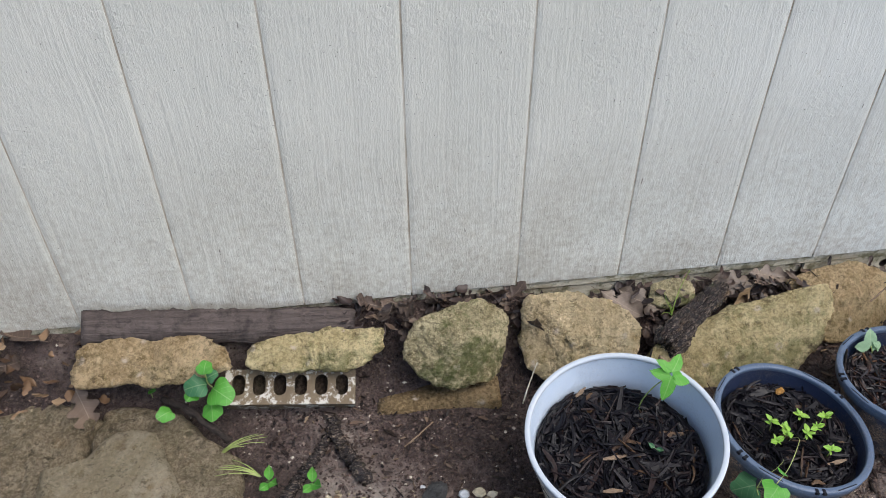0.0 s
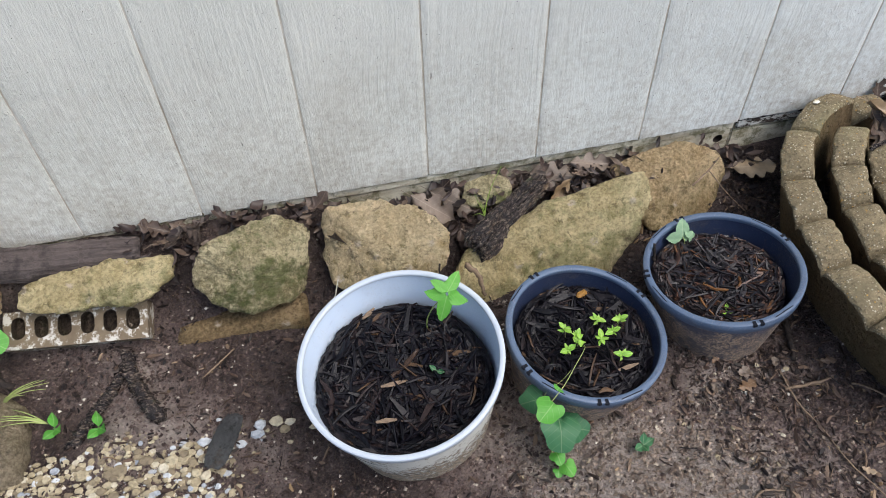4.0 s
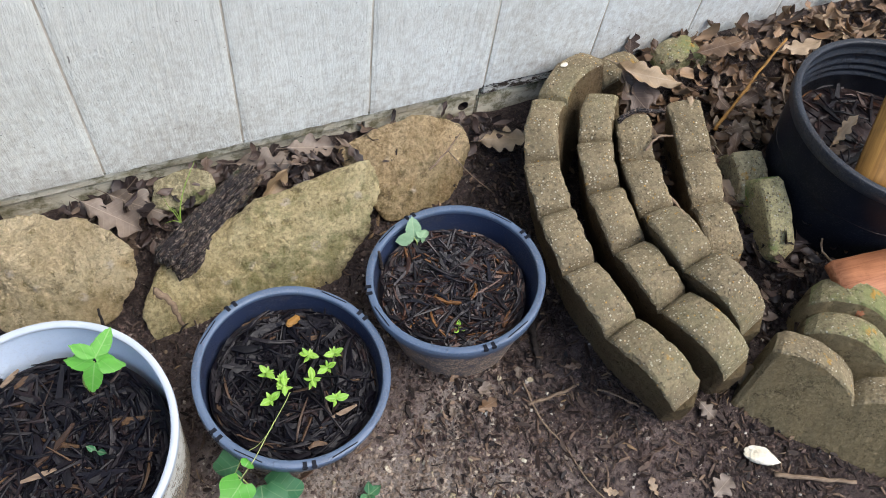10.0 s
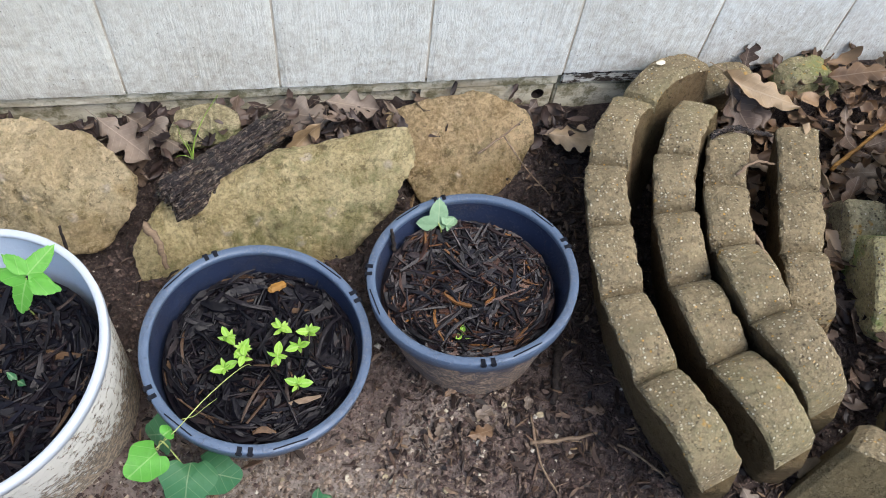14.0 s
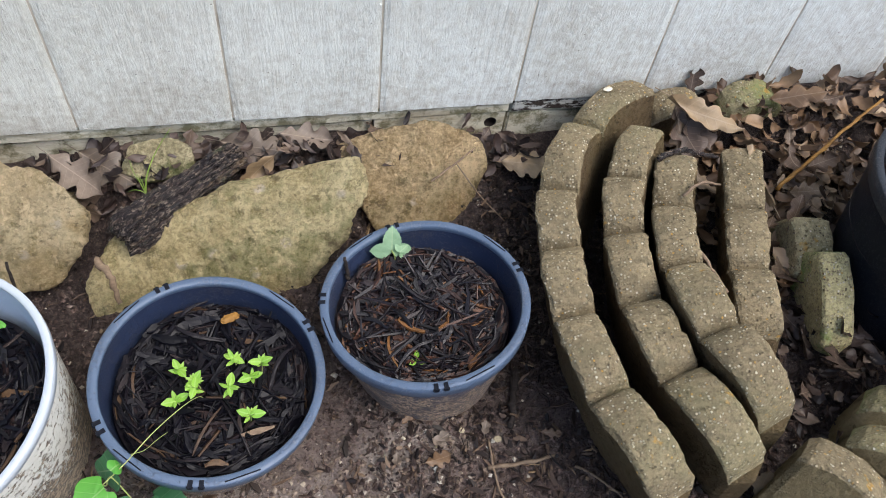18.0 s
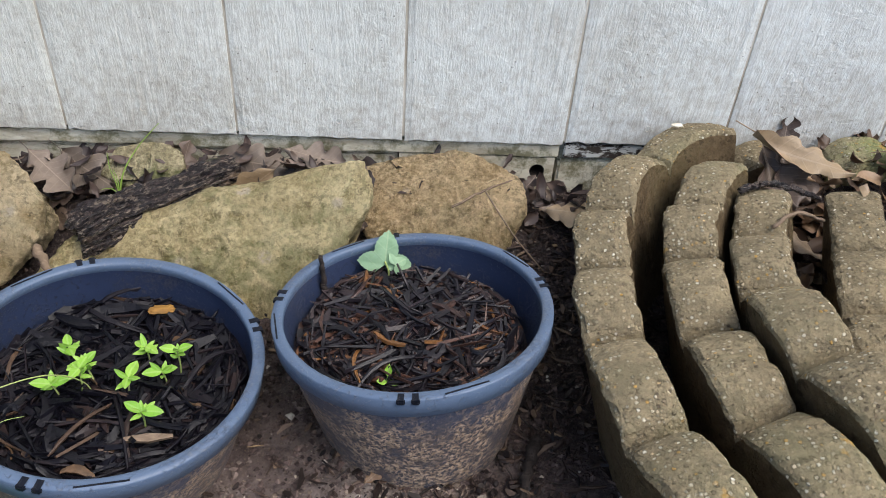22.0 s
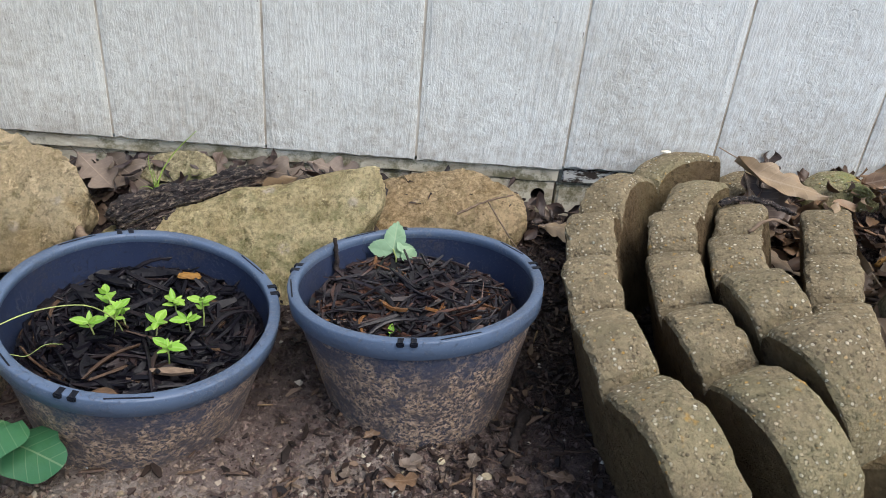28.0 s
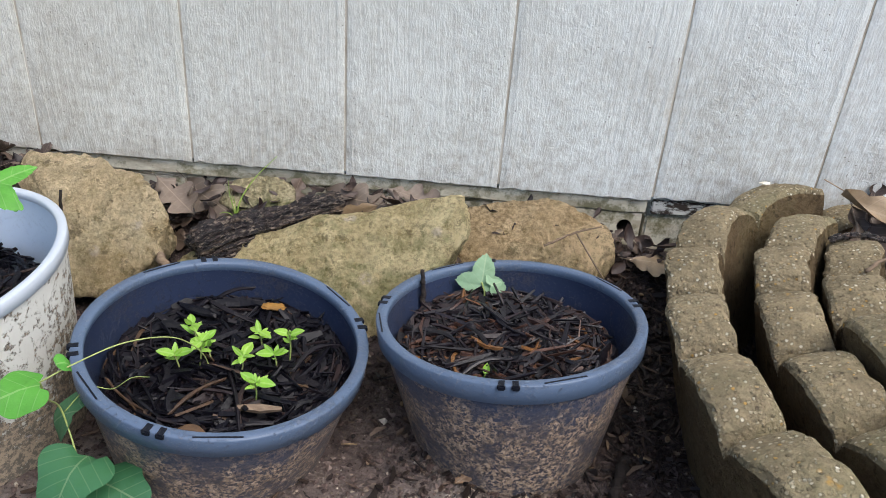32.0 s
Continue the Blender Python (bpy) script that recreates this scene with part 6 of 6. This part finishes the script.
twig([(0.955, -0.20, 0.195), (1.02, -0.165, 0.215), (1.10, -0.12, 0.235), (1.16, -0.09, 0.25)], 0.003, 0.002, "yellowish stem in leaf litter", STAKE)
twig(on_soil([(-0.575, -0.165, 0), (-0.565, -0.215, 0.006), (-0.545, -0.262, 0.004), (-0.520, -0.302, -0.002)], 0.006), 0.010, 0.012, "dark root looping out of the soil", LOG, "roots", "root", None, 16, 14)
twig(on_soil([(-0.572, -0.185, 0), (-0.600, -0.235, 0.004), (-0.628, -0.272, 0.002), (-0.662, -0.318, -0.002)], 0.004), 0.008, 0.011, "dark root running along the soil", LOG, "roots", "root", None, 16, 14)
twig([(-0.875, -0.115, 0.105), (-0.835, -0.145, 0.118), (-0.785, -0.185, 0.105), (-0.755, -0.20, 0.08)], 0.006, 0.006, "dark stick lying over the slab edge", TWIG_DARK)
twig([(0.022, -0.190, 0.165), (0.040, -0.212, 0.158), (0.046, -0.235, 0.128)], 0.0055, 0.003, "hanging root end below the log", TWIG, "roots", "root")
twig(on_soil([(-0.45, -0.245, 0), (-0.42, -0.225, 0.002), (-0.392, -0.20, 0)]), 0.0018, 0.0014, "thin pale stick on soil")
twig([(-0.222, -0.185, 0.07), (-0.205, -0.165, 0.115), (-0.194, -0.158, 0.150)], 0.0015, 0.001, "thin white stick against a rock", SHELL)
twig([(0.330, -0.268, 0.180), (0.328, -0.264, 0.198), (0.326, -0.261, 0.216)], 0.003, 0.002, "dark upright stick in a pot", TWIG_DARK)
twig([(-0.040, -0.275, 0.200), (-0.038, -0.268, 0.235), (-0.035, -0.262, 0.272)], 0.002, 0.0015, "dark upright stick inside the white pot", TWIG_DARK)
twig(on_soil([(0.335, -0.66, 0), (0.36, -0.65, 0.002), (0.39, -0.66, 0)]), 0.002, 0.0012, "pale twig on soil")

# ---- boards and odd bits ----
thing("stake", data_of("stake", boxed(-0.15, 0.15, -0.034, 0.034, -0.008, 0.008, wob=0.0006, seed=3), STAKE), pose(1.141, -0.346, 0.352, 0, -38, 46), "wide ochre wooden stake leaning in the black pot", "stake")
thing("board", data_of("board", boxed(-0.10, 0.10, -0.045, 0.045, -0.012, 0.012, wob=0.0008, seed=6), REDWOOD), pose(1.050, -0.548, 0.205, 6, 3, -5), "reddish brown wooden board offcut propped on an edging brick", "board")
me = rock_mesh("shell", (0.058, 0.025, 0.022), 63, SHELL, power=2.2, cuts=4, rough=0.05, res=20, taper=(0.35, 0.2))
thing("shell", me, pose(0.752, -0.692, gz(0.752, -0.692) + 0.009, 0, 10, -28), "small broken white shell on the soil", "shell")
for k, (x, y, z, s, turn) in enumerate(((0.186, -0.312, 0.190, 1.0, 30), (0.44, -0.365, 0.190, 0.8, 70), (0.49, -0.34, 0.190, 0.9, 140))):
    me = rock_mesh("bark_chip", (0.024 * s, 0.011 * s, 0.005), 70 + k, STAKE, power=3, cuts=5, rough=0.16, res=9)
    thing("bark_chip", me, pose(x, y, z, 12, 14, turn), "ochre bark chip on dark mulch", "bark chip", "bark chips")
for k, (x, y, z, s, turn) in enumerate(((-0.139, -0.419, 0.216, 1.0, 5), (-0.16, -0.475, 0.216, 0.75, -3), (-0.156, -0.287, 0.214, 0.7, 40), (0.21, -0.455, 0.186, 0.9, 10))):
    cv, cf = [], []
    shard(cv, cf, (0, 0, 0), 0.040 * s, 0.007, 0.004, 0, 0.08, 0.3, random.Random(k + 9))
    thing("bark_chip", mesh_of("bark_chip", cv, cf, TWIG, False), pose(x, y, z, 0, 0, turn), "pale wood splinter on dark mulch", "bark chip", "bark chips")

# ---- fallen leaves ----
OAK = []
for k in range(9):
    rk = random.Random(100 + k)
    lv, lf = leaf_blade(rk.uniform(0.062, 0.090), rk.choice((3, 3, 4)), rk.uniform(0.017, 0.026), rk.uniform(0.45, 0.68), 100 + k, rk.uniform(0.2, 0.9), rk.uniform(-0.3, 0.6))
    OAK.append(mesh_of("oak_leaf", lv, lf, DRYLEAF))
PALE_OAK = [mesh_of("oak_leaf", *leaf_blade(ln, lb, wd, dp, sd_, cu, fo), TANLEAF) for ln, lb, wd, dp, sd_, cu, fo in ((0.078, 4, 0.029, 0.42, 201, 0.15, 0.05), (0.092, 4, 0.017, 0.45, 202, 0.30, 0.45))]
WET_OAK = [mesh_of("oak_leaf", *leaf_blade(ln, lb, wd, dp, sd_, cu, fo), WETLEAF) for ln, lb, wd, dp, sd_, cu, fo in ((0.088, 3, 0.030, 0.58, 211, 0.35, 0.25), (0.095, 4, 0.029, 0.55, 212, 0.6, -0.2), (0.080, 3, 0.028, 0.6, 213, 0.25, 0.4))]
SCRAP = mesh_of("leaf_scrap", *leaf_blade(0.046, 3, 0.022, 0.55, 203, 0.2, 0.1, rows=14), GREYLEAF)
leaf_rng = random.Random(77)


def fallen(x, y, z, turn, tilt, roll, k, scale=1.0, label="curled brown dry oak leaf in the litter"):
    return thing("oak_leaf", OAK[k % 9], pose(x, y, z, roll, tilt, turn) @ Matrix.Scale(scale, 4), label, "leaf", "fallen oak leaves")


def wet_leaf(x, y, z, turn, tilt, roll, k, scale, label):
    return thing("oak_leaf", WET_OAK[k % 3], pose(x, y, z, roll, tilt, turn) @ Matrix.Scale(scale, 4), label, "leaf", "fallen oak leaves")


def leaf_field(x0, x1, y0, y1, count, pile, scale=(0.7, 1.15), wild=20, wet=False):
    for q in range(count):
        if wet:
            x, y = leaf_rng.uniform(x0, x1), leaf_rng.uniform(y0, y1)
            wet_leaf(x, y, gz(x, y) + 0.004 + pile * leaf_rng.random(), leaf_rng.uniform(0, 360), leaf_rng.gauss(0, wild), leaf_rng.gauss(0, wild), leaf_rng.randrange(3), leaf_rng.uniform(*scale), "curled dark damp oak leaf in the litter")
            continue
        x, y = leaf_rng.uniform(x0, x1), leaf_rng.uniform(y0, y1)
        fallen(x, y, gz(x, y) + 0.004 + pile * leaf_rng.random(), leaf_rng.uniform(0, 360), leaf_rng.gauss(0, wild), leaf_rng.gauss(0, wild), leaf_rng.randrange(9), leaf_rng.uniform(*scale))


leaf_field(-1.25, -0.98, -0.10, -0.01, 9, 0.03, wet=True)
leaf_field(-0.52, -0.20, -0.06, -0.006, 30, 0.012, (0.35, 0.7), wet=True)
leaf_field(-0.20, -0.02, -0.070, -0.012, 14, 0.020, (0.5, 0.9), wet=True)
leaf_field(0.22, 0.36, -0.070, -0.012, 9, 0.018, (0.5, 0.9), wet=True)
leaf_field(0.02, 0.20, -0.060, -0.012, 7, 0.010, (0.4, 0.7), wet=True)
leaf_field(0.36, 0.58, -0.035, -0.012, 7, 0.012, (0.4, 0.65), 8, wet=True)
leaf_field(0.90, 1.60, -0.33, -0.055, 150, 0.045, (0.55, 0.95), 24)
leaf_field(0.90, 1.02, -0.60, -0.33, 12, 0.03, (0.5, 0.9), wet=True)
leaf_field(0.98, 1.25, -0.62, -0.50, 10, 0.02, (0.5, 0.9))
leaf_field(0.30, 0.75, -0.75, -0.45, 4, 0.003, (0.2, 0.35), 8)
thing("oak_leaf", PALE_OAK[0], pose(0.585, -0.062, 0.140, 14, -4, -14), "flat tan oak leaf on soil by the sill", "leaf", "fallen oak leaves")
thing("oak_leaf", PALE_OAK[1], facing((0.812, -0.066, 0.257), (0.10, -0.30, 0.95), (0.116, -0.060, -0.034)) @ Matrix.Scale(1.28, 4), "large tan oak leaf draped over edging bricks", "leaf", "fallen oak leaves")
fallen(0.835, -0.075, 0.222, -75, 35, 20, 2, 1.15, "large brown oak leaf hanging between edging bricks")
thing("oak_leaf", WET_OAK[2], facing((0.884, -0.016, 0.206), (0.1, -0.9, 0.42), (0.006, 0.020, 0.040)) @ Matrix.Scale(0.62, 4), "upright brown oak leaf against the siding", "leaf", "fallen oak leaves")
thing("oak_leaf", PALE_OAK[1], pose(0.925, -0.235, 0.200, 25, -30, 110), "pale curled oak leaf in the litter", "leaf", "fallen oak leaves")
thing("oak_leaf", PALE_OAK[0], pose(0.782, -0.590, 0.108, 20, -68, 60) @ Matrix.Scale(0.55, 4), "tan leaf scrap standing by an edging brick", "leaf", "fallen oak leaves")
thing("leaf_scrap", SCRAP, pose(0.705, -0.592, 0.112, 10, 8, -70) @ Matrix.Scale(0.68, 4), "pinkish grey leaf scrap by an edging brick", "leaf", "leaf scraps")
thing("leaf_scrap", SCRAP, pose(0.652, -0.716, gz(0.652, -0.716) + 0.006, 4, -4, 20) @ Matrix.Scale(0.85, 4), "grey-brown oak leaf flat on soil", "leaf", "leaf scraps")
PALE_SCRAP = mesh_of("leaf_scrap", *leaf_blade(0.040, 2, 0.017, 0.45, 204, 0.25, 0.2, rows=12), GREYLEAF)
for x, y, turn, s in ((0.410, -0.464, 20, 0.55), (0.426, -0.470, 150, 0.5), (0.474, -0.464, 70, 0.45), (0.364, -0.469, 260, 0.4)):
    thing("leaf_scrap", PALE_SCRAP, pose(x, y, gz(x, y) + 0.005, 8, -6, turn) @ Matrix.Scale(s, 4), "pale tan broken leaf scrap on soil", "leaf", "leaf scraps")
fallen(0.395, -0.490, 0.104, 10, 0, 0, 8, 0.5, "pale broken leaf on soil")
fallen(0.375, -0.437, 0.103, 40, -10, 5, 4, 0.3, "small yellow-brown leaf scrap on soil")
thing("oak_leaf", PALE_OAK[1], pose(1.060, -0.330, 0.262, 20, -12, 25) @ Matrix.Scale(0.8, 4), "pale dry oak leaf inside the black pot", "leaf", "fallen oak leaves")
fallen(1.085, -0.345, 0.258, 150, 5, 10, 1, 0.9, "brown dry oak leaf inside the black pot")
BROAD_OAK = [mesh_of("oak_leaf", *leaf_blade(ln, lb, wd, dp, sd_, cu, fo), GREYLEAF) for ln, lb, wd, dp, sd_, cu, fo in ((0.105, 3, 0.034, 0.62, 221, 0.10, 0.25), (0.098, 3, 0.033, 0.60, 222, 0.25, 0.15))]
RUSSET_OAK = mesh_of("oak_leaf", *leaf_blade(0.078, 3, 0.026, 0.25, 223, 0.5, 0.5), TANLEAF)
for me, base, up, run, text in (
        (BROAD_OAK[0], (-0.040, -0.022, 0.181), (-0.25, -0.45, 0.85), (0.080, -0.076, -0.016), "large grey-brown oak leaf lying over a rock edge"),
        (BROAD_OAK[1], (-0.004, -0.020, 0.181), (0.05, -0.45, 0.9), (0.078, -0.058, -0.010), "large grey-brown oak leaf beside the rotten log"),
        (BROAD_OAK[1], (0.182, -0.022, 0.184), (0.0, -0.5, 0.87), (0.072, -0.018, -0.006), "brown oak leaf folded over the rotten log"),
        (RUSSET_OAK, (0.252, -0.050, 0.182), (0.35, -0.75, 0.55), (-0.058, -0.052, -0.028), "russet oak leaf tucked beneath the rotten log"),
        (BROAD_OAK[0], (0.262, -0.022, 0.192), (0.0, -0.5, 0.87), (0.050, -0.012, 0.002), "brown oak leaf lying by the sill")):
    thing("oak_leaf", me, facing(base, up, run) @ Matrix.Scale(0.72 if base[0] > 0.26 else 0.9, 4), text, "leaf", "fallen oak leaves")
for x, s in ((0.832, 1.0), (0.852, 0.9)):
    thing("oak_leaf", WET_OAK[0], facing((x, -0.058, 0.240), (-0.1, -0.55, 0.8), (0.02, -0.064, -0.030)) @ Matrix.Scale(s, 4), "wide brown oak leaf hanging between edging bricks", "leaf", "fallen oak leaves")
fallen(-1.144, -0.036, 0.125, 20, 0, 10, 4, 0.9, "pale dry oak leaf beside the slab")

def leaf_litter(zones, mat, label, seed, size=1.0):
    """Broken leaf scraps, too many to tell apart, packed under the whole leaves."""
    rng = random.Random(seed)
    verts, faces = [], []
    for x0, x1, y0, y1, count in zones:
        for q in range(count):
            x, y = rng.uniform(x0, x1), rng.uniform(y0, y1)
            v, f = leaf_blade(rng.uniform(0.015, 0.05) * size, rng.choice((0, 2, 3)), rng.uniform(0.006, 0.016) * size, 0.5, rng.randrange(999), rng.uniform(0.1, 0.9), rng.uniform(-0.3, 0.5), rows=7)
            f = [k for k in f if max(k) < 56]
            m = pose(x, y, gz(x, y) + 0.003 + 0.03 * rng.random() ** 1.5, rng.gauss(0, 25), rng.gauss(0, 25), rng.uniform(0, 360))
            b = len(verts)
            verts += [tuple(m @ Vector(p)) for p in v[:56]]
            faces += [tuple(b + i for i in k) for k in f]
    return thing("leaf_litter", mesh_of("leaf_litter", verts, faces, mat), Matrix(), label, "leaf litter", kind="stuff")


leaf_litter(((0.84, 1.70, -0.34, -0.015, 1500), (-1.3, -0.98, -0.11, -0.015, 70), (0.72, 0.90, -0.16, -0.02, 90)), LITTER, "broken brown oak leaf litter behind the bricks", 91)
leaf_litter(((-0.55, 0.62, -0.070, -0.012, 520), (0.02, 0.30, -0.13, -0.03, 120), (0.86, 1.05, -0.60, -0.33, 190), (1.0, 1.35, -0.62, -0.5, 120)), WET_LITTER, "damp dark leaf scraps packed along the wall", 92, 0.72)

# ---- loose grains: crumbs, bark shreds and gravel ----
def grain(verts, faces, c, r, rng, flat=0.7):
    b = len(verts)
    if r > 0.0045:
        # a worn pebble: two rings and two caps
        turn, flat_x, flat_y = rng.uniform(0, 6.3), rng.uniform(0.75, 1.25), rng.uniform(0.65, 1.0)
        for w, h in ((0.72, -0.55), (1.0, 0.05), (0.70, 0.60)):
            for i in range(7):
                a = 2 * math.pi * i / 7 + turn
                k = r * w * rng.uniform(0.84, 1.12)
                verts.append((c[0] + k * math.cos(a) * flat_x, c[1] + k * math.sin(a) * flat_y, c[2] + h * r * flat * rng.uniform(0.85, 1.15)))
        for j in range(2):
            for i in range(7):
                l = (i + 1) % 7
                faces.append((b + j * 7 + i, b + j * 7 + l, b + j * 7 + 7 + l, b + j * 7 + 7 + i))
        faces.append(tuple(b + 14 + i for i in range(7)))
        faces.append(tuple(b + 6 - i for i in range(7)))
        return
    for d in ((1, 0, 0), (0, 1, 0), (-1, 0, 0), (0, -1, 0), (0, 0, 1), (0, 0, -1)):
        s = r * rng.uniform(0.6, 1.25)
        verts.append((c[0] + d[0] * s + rng.uniform(-0.3, 0.3) * r, c[1] + d[1] * s + rng.uniform(-0.3, 0.3) * r, c[2] + d[2] * s * flat + rng.uniform(-0.2, 0.2) * r))
    for i in range(4):
        j = (i + 1) % 4
        faces.append((b + i, b + j, b + 4))
        faces.append((b + j, b + i, b + 5))


def crumbs(name, count, x0, x1, y0, y1, big, mat, label, seed, centre=None):
    rng = random.Random(seed)
    verts, faces = [], []
    for q in range(count):
        x, y = rng.uniform(x0, x1), rng.uniform(y0, y1)
        if centre:
            d = math.hypot(x - centre[0], y - centre[1]) + 0.10 * noise.noise(Vector((x * 8, y * 8, 1)))
            if d > 0.30 * (0.6 + 0.5 * rng.random()):
                continue
        elif rng.random() > 0.62 + 0.7 * noise.noise(Vector((x * 5, y * 5, 3))):
            continue
        if not centre and rng.random() < 0.8 and math.hypot(x - 0.22, (y + 0.71) * 1.2) < 0.22 + 0.06 * noise.noise(Vector((x * 9, y * 9, 7))):
            continue
        r = 0.0009 + big * rng.random() ** 2.4
        grain(verts, faces, (x, y, gz(x, y) + 0.0045 * frac(Vector((x * 16, y * 16, 0)), 5) + r * 0.3), r, rng)
    return thing(name, mesh_of(name, verts, faces, mat, False), Matrix(), label, "soil", kind="stuff")


def shreds():
    rng = random.Random(56)
    verts, faces = [], []
    for q in range(9000):
        x = rng.uniform(-0.6, 1.25)
        y = -0.04 - 0.85 * rng.random()
        dense = 0.25 + 0.75 * float(smooth_step(np.array(x), 0.2, 0.5))
        if rng.random() > dense:
            continue
        shard(verts, faces, (x, y, gz(x, y) + 0.004 + 0.0045 * frac(Vector((x * 16, y * 16, 0)), 5)), rng.uniform(0.006, 0.028) * rng.uniform(0.5, 1.2), 0.001 + 0.007 * rng.random() ** 3, rng.uniform(0.0008, 0.0025), rng.uniform(0, 6.3), rng.gauss(0, 0.2), rng.uniform(-0.8, 0.8), rng)
    return thing("bark_shreds", mesh_of("bark_shreds", verts, faces, BARK_BITS, False), Matrix(), "scattered brown bark shreds on soil", "bark", kind="stuff")


def dark_debris():
    """Crumbled dark mulch trodden into the soil round the pots and along the bricks."""
    rng = random.Random(61)
    verts, faces = [], []
    for q in range(17000):
        x, y = rng.uniform(-0.70, 0.95), rng.uniform(-0.78, -0.06)
        near = float(smooth_step(np.array(x), 0.22, 0.46)) if x > -0.1 else 0.55 * float(smooth_step(np.array(y), -0.40, -0.22))
        if rng.random() > 0.05 + 0.62 * near * (0.6 + 0.9 * noise.noise(Vector((x * 9, y * 9, 2)))) * (1.0 - 0.6 * float(smooth_step(np.array(-y), 0.55, 0.72))):
            continue
        shard(verts, faces, (x, y, gz(x, y) + 0.004 + 0.0045 * frac(Vector((x * 16, y * 16, 0)), 5)), 0.003 + 0.013 * rng.random() ** 2.2, 0.0015 + 0.005 * rng.random() ** 2, rng.uniform(0.001, 0.004), rng.uniform(0, 6.3), rng.gauss(0, 0.35), rng.uniform(-0.9, 0.9), rng)
    return thing("mulch_debris", mesh_of("mulch_debris", verts, faces, DARK_BITS, False), Matrix(), "dark crumbled mulch trodden into the soil", "mulch", kind="stuff")


def gravel():
    rng = random.Random(57)
    verts, faces = [], []
    for q in range(6500):
        x = rng.uniform(-0.95, -0.30)
        y = rng.uniform(-0.56, -0.318)
        edge = -0.330 - 0.055 * (x + 0.62) + 0.030 * noise.noise(Vector((x * 13, 2, 1))) + 0.014 * noise.noise(Vector((x * 45, 5, 1)))
        thin = float(smooth_step(np.array(edge - y), -0.020, 0.035)) * (1 - float(smooth_step(np.array(x + 0.25 * (y + 0.40)), -0.455, -0.385)) * 0.93)
        if rng.random() > thin * (0.85 + 0.7 * noise.noise(Vector((x * 16, y * 16, 4)))):
            continue
        r = 0.0017 + 0.0062 * rng.random() ** 2.0
        grain(verts, faces, (x, y, gz(x, y) + r * 0.18), r, rng, 0.6)
    for q in range(34):
        x = rng.uniform(-0.72, -0.44) if q < 27 else rng.uniform(-0.40, -0.27)
        y = -0.345 - 0.085 * rng.random() if q < 27 else -0.352 - 0.03 * rng.random()
        r = rng.uniform(0.008, 0.0135)
        grain(verts, faces, (x, y, gz(x, y) + r * 0.25), r, rng, 0.5)
    for q in range(45):
        x, y = rng.uniform(0.02, 0.55), rng.uniform(-0.62, -0.45)
        r = rng.uniform(0.002, 0.0055)
        grain(verts, faces, (x, y, gz(x, y) + r * 0.4), r, rng, 0.65)
    me = mesh_of("gravel", verts, faces, GRAVEL, False)
    return thing("gravel", me, Matrix(), "cream limestone gravel spilled on soil", "gravel", kind="stuff")


crumbs("soil_crumbs", 85000, -0.75, 1.15, -0.80, -0.02, 0.0034, CRUMBS, "loose crumbs and grit on dark soil", 55)
crumbs("soil_crumbs", 9000, -1.30, -0.75, -0.55, -0.02, 0.0038, CRUMBS, "loose crumbs and grit between broken slabs", 58)
crumbs("dry_soil_crumbs", 22000, -0.05, 0.60, -0.90, -0.42, 0.0034, DRY_CRUMBS, "pale dry crumbs of bare trodden soil", 59, centre=(0.22, -0.70))
shreds()
dark_debris()
gravel()
thing("slate_chip", rock_mesh("slate_chip", (0.044, 0.085, 0.014), 61, SLATE, power=4, cuts=8, rough=0.05, res=16, taper=(0.2, 0.3)), pose(-0.420, -0.368, 0.063, 0, 0, -24), "dark flat stone among cream gravel", "stone")
